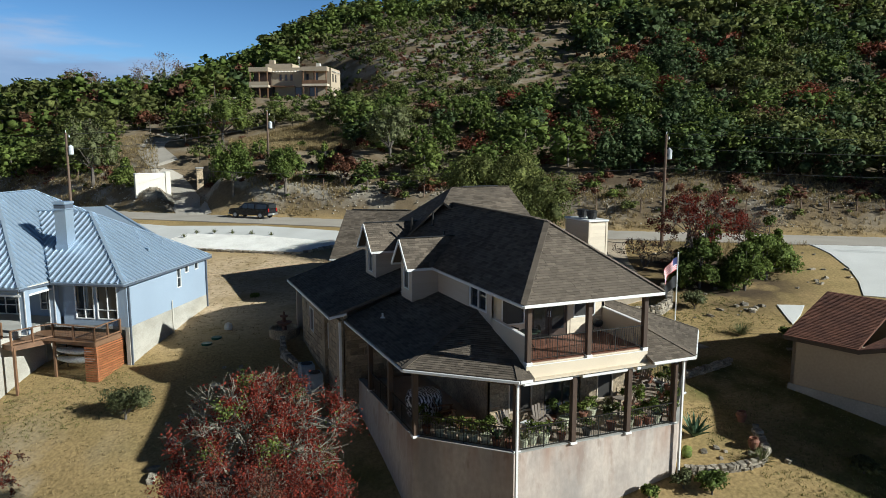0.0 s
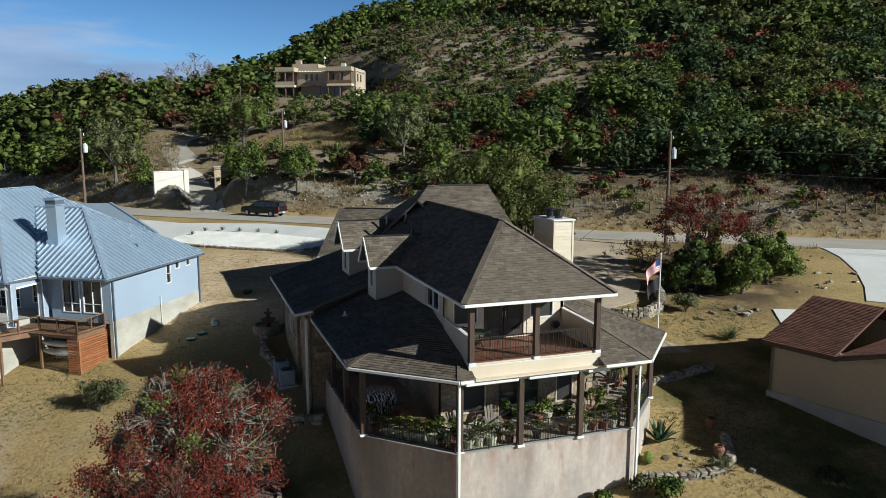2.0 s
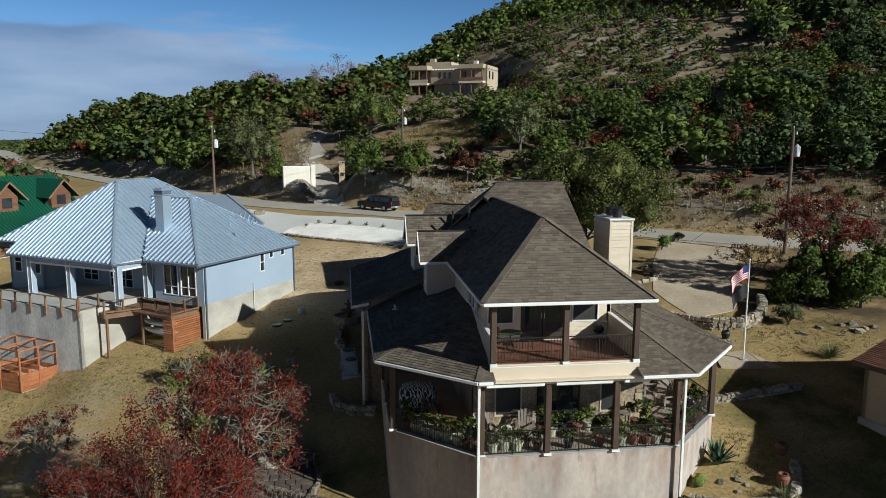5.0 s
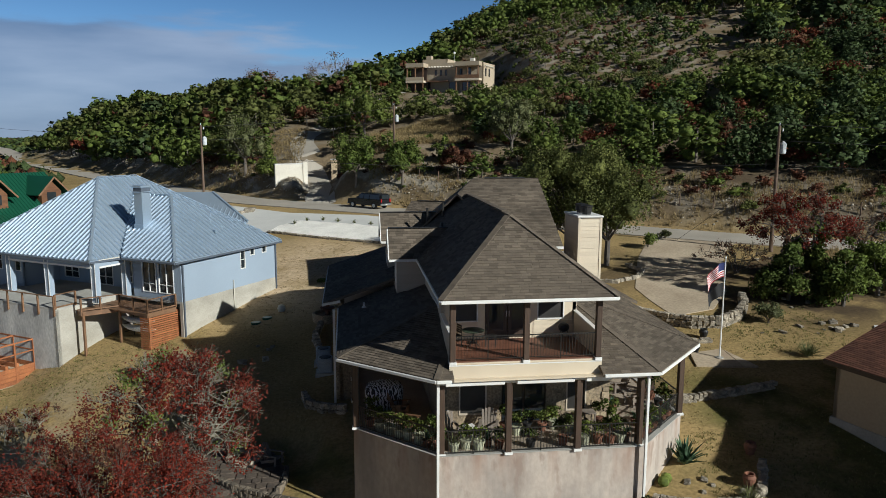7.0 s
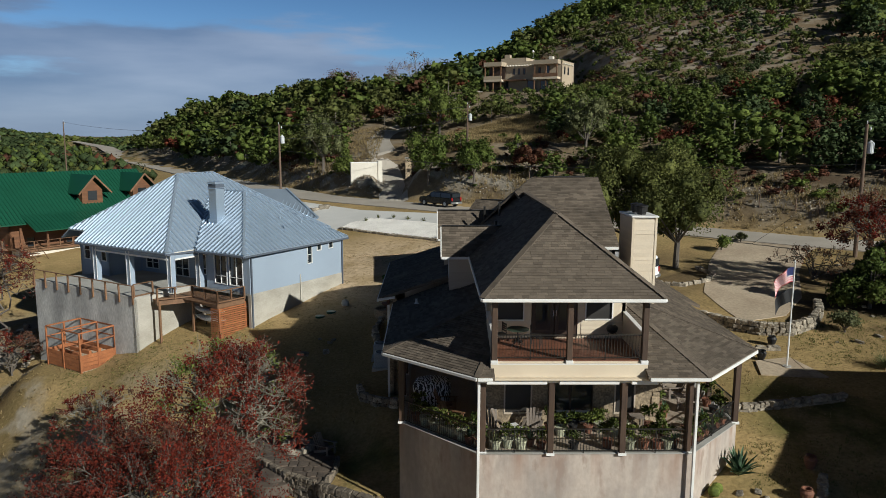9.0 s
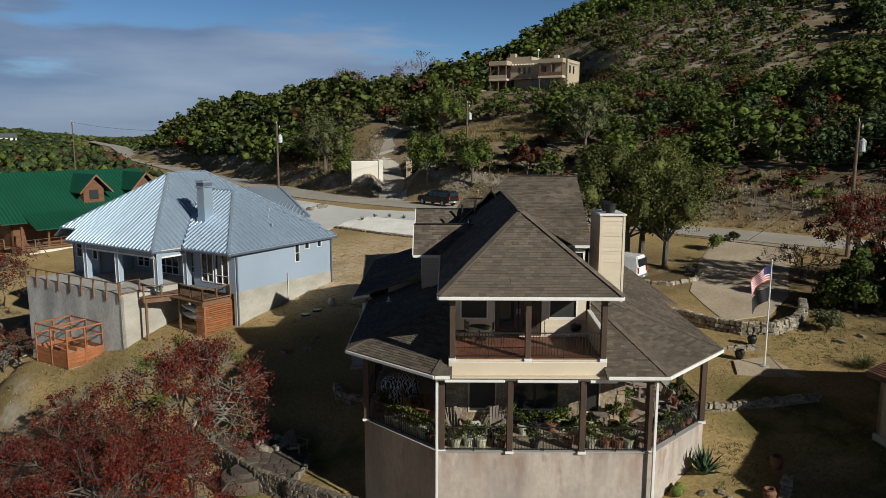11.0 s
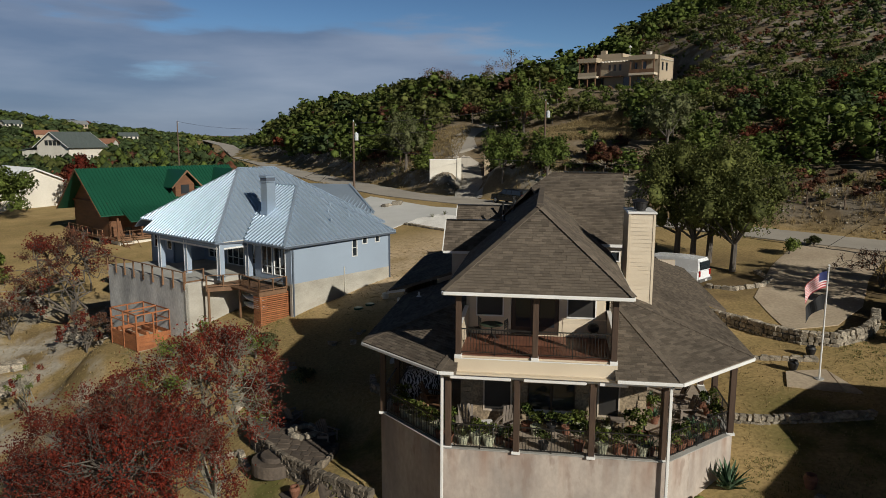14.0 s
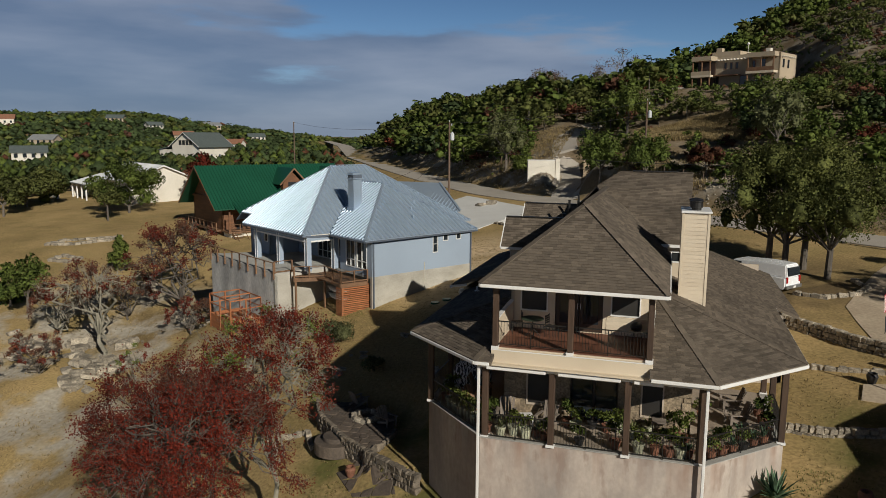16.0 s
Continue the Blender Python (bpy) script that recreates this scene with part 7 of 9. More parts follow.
# red oaks on the slope before the houses
oak("red_oak", -13.4, 1.2, 10.8, 6.0, "red oak with thinning crimson leaves and pale lichened limbs", 4, size=0.095, per=25, tips=760, r0=0.13, low=0.42, second=(LEAF_BRIGHT, 0.09), group="red oaks", bare=0.36)
oak("red_oak", -14.4, -3.6, 11.0, 7.8, "red oak in dense dark crimson autumn leaf", 9, bark=BARK, size=0.08, per=50, tips=1150, r0=0.13, low=0.4, second=(LEAF_BROWN, 0.1), group="red oaks", bare=0.2)
oak("oak_tree", -40.8, 30.9, 9.0, 8.6, "leaning oak with thin rusty leaves beside the terrace", 23, leaf=LEAF_BROWN, bark=BARK, size=0.16, per=16, low=0.3, second=(LEAF_RED, 0.5), lean=(-1.0, 0.3), r0=0.17)
oak("oak_tree", -44.3, 24.2, 8.6, 8.4, "twisted pale oak with almost bare limbs", 31, leaf=LEAF_BROWN, size=0.15, per=9, low=0.35, second=(LEAF_RED, 0.5), lean=(-1.6, 0.6), r0=0.22, tips=420, bare=0.5)
oak("oak_tree", -52.0, 27.0, 5.0, 6.0, "small rust-leaved oak on the rocky slope", 37, leaf=LEAF_BROWN, size=0.15, per=9, tips=300, low=0.2, second=(LEAF_RED, 0.3), r0=0.14)
oak("oak_scrub", -48.5, 21.0, 3.4, 6.0, "low rust-red oak scrub on the rocky slope", 33, leaf=LEAF_RED, bark=BARK, size=0.15, per=9, tips=260, low=0.1, second=(LEAF_BROWN, 0.5), r0=0.1)
oak("oak_scrub", -37.5, 27.5, 3.2, 4.6, "low rust-red oak scrub below the terrace", 34, leaf=LEAF_RED, bark=BARK, size=0.14, per=9, tips=260, low=0.1, second=(LEAF_BROWN, 0.5), r0=0.1)
oak("oak_scrub", -47.5, 31.0, 4.4, 6.5, "rust-leaved oak scrub on the rocky slope", 35, leaf=LEAF_BROWN, bark=BARK, size=0.15, per=8, tips=300, low=0.15, second=(LEAF_RED, 0.5), r0=0.12)
oak("oak_scrub", -24.6, 13.6, 2.8, 4.4, "thin red-leaved oak scrub on the slope", 36, leaf=LEAF_RED, size=0.13, per=7, tips=300, low=0.2, second=(LEAF_BROWN, 0.4), r0=0.1)
oak("oak_sapling", -36.5, 19.0, 4.0, 2.6, "young oak with a few red and yellow leaves", 41, size=0.14, per=8, tips=110, low=0.3, second=(LEAF_BRIGHT, 0.4), r0=0.06)
tree("bare_tree", -10.5, 165.0, 12.0, "tall bare grey tree on the skyline", 91, spread=0.7, leaf=LEAF_BROWN, bark=PALE_BARK, size=0.3, per=3, levels=5, r0=0.3, first=0.3, lump=0.6)
tree("bare_tree", -25.0, 150.0, 11.0, "tall bare grey tree on the skyline", 92, spread=0.75, leaf=LEAF_BROWN, bark=PALE_BARK, size=0.3, per=3, levels=5, r0=0.3, first=0.28, lump=0.6)
clump_tree("juniper", -56.5, 40.5, 4.2, 4.4, "bushy green juniper on the lawn's edge", 3, leaf=LEAF_BRIGHT, n=2200, size=0.3)
clump_tree("juniper", -58.5, 29.5, 5.2, 4.6, "green juniper with a bare lower trunk", 5, leaf=LEAF_JUNIPER, n=2200, size=0.3, trunk_h=0.4, kind="oak")
clump_tree("juniper", -62.5, 31.0, 4.6, 4.0, "upright green juniper on the slope", 6, leaf=LEAF_JUNIPER, n=2000, size=0.3)
clump_tree("live_oak", -81.0, 70.5, 8.0, 13.5, "broad dark green oak before a white house", 7, leaf=LEAF_JUNIPER, n=9500, size=0.34, kind="oak", trunk_h=0.14)
clump_tree("live_oak", -104.0, 72.0, 6.5, 14.0, "broad dark oak shading the lawn", 8, leaf=LEAF_OLIVE, n=4500, size=0.45, kind="oak", trunk_h=0.3)
clump_tree("live_oak", -98.0, 62.0, 6.0, 9.0, "broad dark oak shading the lawn", 18, leaf=LEAF_OLIVE, n=3500, size=0.42, kind="oak", trunk_h=0.32)
clump_tree("live_oak", -78.5, 63.0, 5.0, 6.0, "small thin oak on the lawn", 28, leaf=LEAF_OLIVE, n=1300, size=0.3, kind="oak", trunk_h=0.5)
clump_tree("red_maple", -76.0, 84.0, 9.0, 8.0, "tree in full dark red leaf behind the log house", 12, leaf=LEAF_RED, n=3500, size=0.36, kind="oak", trunk_h=0.2)
# trees by the villa's gate
for i, (x, y, h, w, kind, leaf, label) in enumerate(GATE_TREES):
    clump_tree("juniper" if "juniper" in label else "oak_tree", x, y, h, w, label, 140 + i, leaf=leaf, n=3000, size=0.28, kind=kind, trunk_h=0.3 if kind == "oak" else 0.15)
# live oaks by the drive
for i, (x, y, h, w) in enumerate(((10.7, 33.7, 9.4, 9.0), (11.6, 32.0, 9.0, 7.5), (13.0, 32.8, 9.4, 9.5), (14.2, 30.2, 8.6, 10.5))):
    clump_tree("live_oak", x, y, h, w, "spreading live oak with small olive-green leaves", 50 + i, leaf=LEAF_OLIVE, n=11000, size=0.18, kind="oak", trunk_h=0.26, group="live oaks by the drive")
# thicket near the utility pole
clump_tree("juniper", 25.6, 16.8, 4.6, 6.2, "dense dark juniper in a thicket", 61, leaf=LEAF_JUNIPER, n=5200, size=0.2, trunk_h=0.15, group="thicket")
clump_tree("juniper", 29.0, 18.0, 5.2, 6.4, "dense dark juniper in a thicket", 62, leaf=LEAF_JUNIPER, n=5200, size=0.2, trunk_h=0.15, group="thicket")
clump_tree("juniper", 23.0, 18.8, 4.2, 5.6, "dense dark juniper in a thicket", 63, leaf=LEAF_JUNIPER, n=4600, size=0.2, trunk_h=0.15, group="thicket")
oak("red_oak", 25.0, 21.4, 6.4, 7.5, "red oak rising out of a juniper thicket", 64, bark=BARK, size=0.16, per=14, tips=420, low=0.25, second=(LEAF_BROWN, 0.4), r0=0.13)
oak("oak_scrub", 30.0, 20.6, 4.6, 5.0, "bare grey oak scrub beside the thicket", 65, leaf=LEAF_BROWN, bark=BARK, size=0.12, per=2, tips=420, low=0.15, r0=0.11)
oak("oak_scrub", 22.5, 25.0, 2.2, 6.0, "low brown brush under the utility pole", 66, leaf=LEAF_BROWN, bark=BARK, size=0.12, per=3, tips=320, low=0.05, r0=0.08)
clump_tree("juniper", 27.2, 22.6, 5.0, 5.6, "dense dark juniper in a thicket", 67, leaf=LEAF_JUNIPER, n=3600, size=0.24, group="thicket")
clump_tree("juniper", 31.6, 19.4, 3.6, 4.4, "dense dark juniper in a thicket", 68, leaf=LEAF_JUNIPER, n=2600, size=0.24, group="thicket")
# shrubs in the yards
clump_tree("shrub", -18.3, 17.3, 2.1, 3.6, "grey-green twiggy shrub on the dry lawn", 71, leaf=LEAF_SAGE, n=4200, size=0.1, kind="round", trunk_h=0.15, category="shrub", twigs=0)
clump_tree("shrub", 19.5, 15.4, 1.5, 2.4, "rounded sage-green shrub by the stone wall", 72, leaf=LEAF_SAGE, n=1500, size=0.13, kind="round", trunk_h=0.15, category="shrub")
for i, (x, y, h, w) in enumerate(((5.6, -1.5, 1.2, 1.9), (2.6, -1.9, 0.8, 1.4), (-9.0, 32.3, 0.5, 0.9), (22.0, 36.5, 1.0, 1.8), (19.4, 34.2, 1.8, 2.0), (-30.5, 70.5, 2.6, 4.0), (21.0, 8.5, 0.8, 1.6), (12.5, -3.5, 0.9, 2.2), (3.0, -0.5, 0.7, 1.0), (4.7, -0.7, 1.0, 1.3), (0.9, -0.5, 0.6, 0.9), (-13.8, 13.6, 0.9, 1.9))):
    clump_tree("shrub", x, y, h, w, "low green garden shrub", 80 + i, leaf=LEAF_SAGE if i % 2 else LEAF_JUNIPER, n=900, size=0.13, kind="round", trunk_h=0.12, category="shrub")


def blades(name, x, y, n, ln, label, material, seed, width=0.05, up=0.7, z=None, category="plant", group="", scale=1.0):
    """A rosette of tapering blades."""
    rng = random.Random(seed)
    z = ground_z(x, y) if z is None else z
    t = thing(name, x, y, z, label, category, group)
    V, F = [], []
    for i in range(n):
        a = rng.random() * 6.283
        lift = up * (0.35 + 0.75 * rng.random())
        out = Vector((math.cos(a), math.sin(a), 0))
        side = Vector((-math.sin(a), math.cos(a), 0))
        l = ln * (0.7 + 0.4 * rng.random())
        k = len(V)
        for j in range(4):
            s = j / 3
            p = out * l * s * math.cos(lift * 1.3) + Vector((0, 0, l * (s * math.sin(lift * 1.3) - 0.25 * s * s * (1 - lift)) + 0.02))
            w = width * (1.0, 1.15, 0.8, 0.05)[j] / 2
            th = Vector((0, 0, 0.25 * w))
            V += [p - side * w + th * 2, p - th, p + side * w + th * 2]
        for j in range(3):
            o = k + j * 3
            F += [(o, o + 1, o + 4, o + 3), (o + 1, o + 2, o + 5, o + 4)]
    part("leaves", quads("leaves", [tuple(v) for v in V], F, material), material, t)
    return t


blades("agave", 7.6, 1.9, 42, 1.25, "large grey-green agave beside the terrace wall", LEAF_AGAVE, 3, width=0.16, up=1.0)
blades("yucca", 18.8, 10.2, 160, 1.1, "grassy green yucca clump on the slope", LEAF_SAGE, 5, width=0.03, up=0.8)
blades("yucca", -5.0, -2.2, 90, 1.0, "grassy yucca clump below the terrace wall", LEAF_BRIGHT, 6, width=0.03, up=0.9)
blades("yucca", 9.0, -1.0, 120, 0.9, "grassy yucca clump below the terrace wall", LEAF_SAGE, 7, width=0.03, up=0.9)

# ---- stonework ----
def stone_meshes(name, material, n=6, seed=2):
    """A few irregular blocks about 1 x 1 x 1, to be shared."""
    rng = random.Random(seed)
    out = []
    for _ in range(n):
        bm = box(bm_new(), -0.5, -0.5, -0.5, 0.5, 0.5, 0.5)
        soften(bm, 0.13)
        for v in bm.verts:
            v.co += Vector((rng.uniform(-1, 1), rng.uniform(-1, 1), rng.uniform(-1, 1))) * 0.11
        out.append(finish(name, bm, material))
    return out


WEATHERED = mat("weathered_limestone", (0.37, 0.32, 0.245), (0.17, 0.148, 0.115), scale=1.6, fine=11, rough=0.95, bump=0.6, spread=0.35, depth=0.04)
STONES = stone_meshes("stone", WEATHERED)
# Brown wall stone with the patio's shade put into its colour
PATIO_STONE = mat("shaded_brown_patio_stone", (0.19, 0.155, 0.115), (0.095, 0.08, 0.062), scale=1.4, fine=12, rough=0.92, bump=0.5, spread=0.3, depth=0.03)
DARK_STONES = stone_meshes("stone", PATIO_STONE, seed=5)


def stone_wall(name, line, height, label, seed=1, depth=0.35, size=0.4, courses=None, sink=0.15, stones=None, level=None):
    """A dry-laid wall along a line on the ground; every stone an object."""
    rng = random.Random(seed)
    pts = [Vector((x, y, 0)) for x, y in line]
    w = thing(name, pts[0].x, pts[0].y, ground_z(pts[0].x, pts[0].y), label, "wall")
    base = Vector(w.matrix_world.translation)
    n_c = courses or max(1, round(height / (size * 0.5)))
    for c in range(n_c):
        h = (height + sink) / n_c
        for a, b in zip(pts, pts[1:]):
            ln = (b - a).length
            d = (b - a) / ln
            s = -rng.random() * size * 0.5
            while s < ln:
                k = size * rng.uniform(0.7, 1.5)
                p = a + d * min(s + k / 2, ln)
                z = (ground_z(p.x, p.y) if level is None else level - height) - sink + h * (c + 0.5)
                ob = new("stone", rng.choice(stones or STONES))
                ob.parent = w
                m = Matrix.Translation(Vector((p.x, p.y, z)) - base) @ Matrix.Rotation(math.atan2(d.y, d.x) + rng.gauss(0, 0.09), 4, "Z") @ Matrix.Rotation(rng.gauss(0, 0.05), 4, "X")
                ob.matrix_basis = m @ Matrix.Diagonal((k * 0.97, depth * rng.uniform(0.8, 1.2), h * rng.uniform(0.88, 1.12), 1))
                s += k
    return w


stone_wall("retaining_wall", [(10.0, 20.6), (12.2, 18.6), (13.5, 16.9), (14.6, 15.8), (16.2, 15.3), (17.9, 16.2), (19.2, 17.7), (19.7, 19.0)], 0.75, "curved dry-laid limestone retaining wall round the drive", 1, depth=0.4, size=0.3, courses=3)
stone_wall("garden_edging", [(10.8, 13.9), (12.5, 13.5), (14.4, 13.3)], 0.22, "low row of pale edging stones", 2, size=0.45, courses=1)
stone_wall("retaining_wall", [(8.6, 7.0), (10.0, 6.7), (11.4, 6.8), (12.9, 6.9), (14.9, 7.2)], 0.36, "low limestone garden wall on the slope", 3, size=0.28, courses=2)
stone_wall("retaining_wall", [(5.5, 0.0), (6.5, -0.5), (7.6, -0.8), (8.9, -1.0), (9.7, -0.6), (10.3, 0.3), (10.7, 1.1)], 0.32, "rounded limestone bed wall below the terrace", 4, size=0.3, courses=2)
stone_wall("patio_wall", [(-15.75, 10.2), (-15.1, 8.95), (-14.5, 8.1), (-13.35, 7.05), (-12.1, 5.85), (-10.2, 4.62)], 0.95, "dark curved stone wall round a raised patio", 5, size=0.26, courses=5, depth=0.24, level=-4.05, stones=DARK_STONES)
stone_wall("patio_kerb", [(-10.2, 4.7), (-9.8, 6.1), (-9.85, 7.5)], 0.3, "low dressed stone kerb along the patio", 15, size=0.4, courses=1, depth=0.22, level=-4.02, stones=DARK_STONES)
stone_wall("retaining_wall", [(-10.15, 4.5), (-9.0, 3.9), (-8.0, 3.3), (-7.0, 2.8)], 1.1, "rough limestone retaining wall below the grass terrace", 16, size=0.3, courses=4, depth=0.4, level=-4.0, stones=DARK_STONES)
stone_wall("bed_wall", [(-8.7, 22.4), (-9.0, 20.3), (-8.7, 18.7), (-8.5, 17.1)], 0.5, "low curved stone wall round a planting bed", 6, size=0.4, courses=2)
stone_wall("bed_wall", [(-9.3, 12.6), (-9.0, 11.6), (-8.2, 11.0), (-7.2, 10.6)], 0.45, "low curved stone wall round a planting bed", 7, size=0.4, courses=2)
stone_wall("garden_edging", [(-16.8, 7.9), (-15.3, 8.0), (-14.3, 6.6)], 0.2, "rough row of limestone on the grass", 8, size=0.5, courses=1)
stone_wall("garden_edging", [(-73.7, 47.0), (-73.1, 49.3), (-69.7, 50.8), (-66.9, 52.4), (-66.8, 50.2), (-69.6, 47.8), (-73.5, 46.9)], 0.3, "oval ring of white stones on the lawn", 9, size=0.7, courses=1, depth=0.6)
stone_wall("garden_edging", [(-68.0, 41.8), (-67.3, 43.4), (-64.5, 42.9), (-65.2, 41.9), (-67.8, 41.7)], 0.3, "ring of white stones on the lawn", 10, size=0.6, courses=1, depth=0.6)
stone_wall("drive_edging", [(11.6, 26.4), (13.2, 25.6), (15.2, 26.2), (16.2, 27.6), (15.8, 29.4)], 0.25, "ring of pale stones round an oak bed", 11, size=0.5, courses=1)
stone_wall("gravel_edging", [(-15.4, 53.0), (-10, 48.3), (-3.4, 43.4), (1.9, 44.8)], 0.22, "row of white stones along a gravel bed", 12, size=0.6, courses=1)


def rocks(name, spots, label, seed, spread=1.2, n=6, size=(0.3, 0.9), z=0.0):
    """Loose boulders, each a thing."""
    rng = random.Random(seed)
    for x, y in spots:
        for _ in range(n):
            px, py = x + rng.gauss(0, spread), y + rng.gauss(0, spread * 0.6)
            s = rng.uniform(*size)
            ob = new(name, rng.choice(STONES))
            ob.matrix_world = pose(px, py, ground_z(px, py) + s * 0.12 + z, rng.uniform(-15, 15), rng.uniform(-15, 15), rng.uniform(0, 360)) @ Matrix.Diagonal((s * rng.uniform(0.9, 1.8), s, s * rng.uniform(0.4, 0.8), 1))
            tagged(ob, label, "rock", group=label)


rocks("boulder", [(-51.7, 25.0), (-46.3, 23.4), (-43.7, 22.0), (-48.6, 26.4), (-43.5, 23.2), (-44.4, 27.2), (-53.2, 24.6), (-44.4, 21.0)], "pale limestone boulder on the eroded slope", 3, n=13, size=(0.25, 1.1))
rocks("boulder", [(-52.1, 35.8), (-53.7, 34.1), (-50.4, 36.9), (-54.3, 32.3), (-48.5, 37.0)], "pale limestone ledge rock at the lawn's edge", 4, n=5, size=(0.4, 1.1))
rocks("boulder", [(-40.1, 33.1), (-40.9, 34.9), (-41.6, 30.9), (-36.5, 29.0)], "broken limestone below the terrace", 5, n=6, size=(0.25, 0.7), spread=0.9)
rocks("boulder", [(-15.3, 15.8), (-16.5, 14.0), (-16.8, 12.1), (-13.0, 18.3), (-12.2, 20.2)], "small weathered limestone on the lawn", 6, n=3, size=(0.15, 0.5), spread=0.5)
rocks("boulder", [(36.6, 21.8), (34.8, 18.6), (32.6, 15.6), (21.5, 13.6), (22.0, 14.0)], "broken limestone beside the concrete drive", 7, n=7, size=(0.1, 0.4), spread=1.4)
rocks("boulder", [(24.4, 30.0), (27.0, 27.8), (23.2, 20.6), (22.6, 18.2)], "dark weathered rock in the brush", 8, n=4, size=(0.12, 0.32), spread=0.8)
rocks("boulder", [(-19.9, 65.2)], "tan landscaping boulder on the white gravel", 9, n=4, size=(0.6, 1.3), spread=0.6)
rocks("boulder", [(20.0, 6.0), (18.0, 1.5), (9.3, -0.3), (7.9, 0.2)], "flat limestone in the grass", 10, n=3, size=(0.15, 0.4), spread=1.2)


def bank_rocks():
    """Broken rock along the road cut, one sheet of stones."""
    rng = random.Random(14)
    V, F = [], []
    corner = [(-1, -1, -1), (1, -1, -1), (1, 1, -1), (-1, 1, -1), (-1, -1, 1), (1, -1, 1), (1, 1, 1), (-1, 1, 1)]
    face = [(3, 2, 1, 0), (4, 5, 6, 7), (0, 1, 5, 4), (1, 2, 6, 5), (2, 3, 7, 6), (3, 0, 4, 7)]
    for (ax, ay, _), (bx, by, _) in zip(ROAD[1:7], ROAD[2:8]):
        ln = math.hypot(bx - ax, by - ay)
        for _ in range(int(ln * 16)):
            t, o = rng.random(), rng.uniform(4.6, 11.5)
            dx, dy = (bx - ax) / ln, (by - ay) / ln
            x, y = ax + (bx - ax) * t + dy * o, ay + (by - ay) * t - dx * o
            s = rng.uniform(0.05, 0.17)
            if 3.4 < x + 12 < 9.5 and y > 68:
                continue
            z = ground_z(x, y) + s * 0.1
            m = pose(x, y, z, rng.uniform(-30, 30), rng.uniform(-30, 30), rng.uniform(0, 360))
            k = len(V)
            for c in corner:
                V.append(m @ Vector((c[0] * s * rng.uniform(0.5, 1.1), c[1] * s * rng.uniform(0.4, 0.8), c[2] * s * rng.uniform(0.25, 0.5))))
            F += [tuple(k + i for i in f) for f in face]
    me = quads("bank_rocks", [tuple(v) for v in V], F, ROCK)
    tagged(new("bank_rocks", me), "broken limestone strewn along the road cut", "rock", kind="stuff")


bank_rocks()


def grass_tufts(name, boxes, count, label, seed, ln=(0.25, 0.55), material=None):
    """Dry tufts of grass as one sheet of blades."""
    rng = np.random.default_rng(seed)
    P = []
    for x0, y0, x1, y1 in boxes:
        area = (x1 - x0) * (y1 - y0)
        n = int(count * area)
        P.append(np.stack([rng.uniform(x0, x1, n), rng.uniform(y0, y1, n)], 1))
    P = np.concatenate(P)
    d, _ = road_side(P[:, 0], P[:, 1])
    P = P[(np.abs(d) > 3.8)]
    z = terrain(P[:, 0], P[:, 1])
    k = 7
    base = np.repeat(np.column_stack([P, z]), k, 0)
    n = len(base)
    a = rng.uniform(0, 6.283, n)
    l = rng.uniform(*ln, n)
    lean = rng.uniform(0.15, 0.6, n) * l
    base = base + np.column_stack([rng.normal(0, 0.08, n), rng.normal(0, 0.08, n), np.full(n, -0.02)])
    side = np.column_stack([-np.sin(a), np.cos(a), np.zeros(n)]) * 0.02
    tip = base + np.column_stack([np.cos(a) * lean, np.sin(a) * lean, l])
    V = np.stack([base - side, base + side, tip + side * 0.2, tip - side * 0.2], 1).reshape(-1, 3)
    me = quads(name, V, np.arange(len(V)).reshape(-1, 4), material or STRAW)
    return tagged(new(name, me), label, "grass", kind="stuff")


grass_tufts("dry_grass", [(-3, 78, 14, 100)], 16, "tall straw-coloured meadow grass", 1, ln=(0.4, 0.9))
grass_tufts("roadside_grass", [(30, 24, 62, 46), (18, 40, 34, 52), (-40, 86, -14, 112), (-4, 62, 8, 74)], 5.0, "dry grass along the road's edge", 2, ln=(0.3, 0.6))
grass_tufts("lawn_tufts", [(-30, 2, -9, 30), (9, -6, 24, 16), (-16, 30, 0, 46)], 8.0, "short dry lawn grass", 3, ln=(0.03, 0.09))
grass_tufts("green_tufts", [(-13, -6, -7, 4), (8, -6, 16, 4), (-30, 18, -18, 23), (16, 11, 23, 18)], 12.0, "patches of short green grass", 4, ln=(0.04, 0.11), material=GREEN_GRASS)
grass_tufts("slope_grass", [(-62, 8, -30, 34)], 3.0, "sparse dry grass on the rocky slope", 5, ln=(0.06, 0.17))

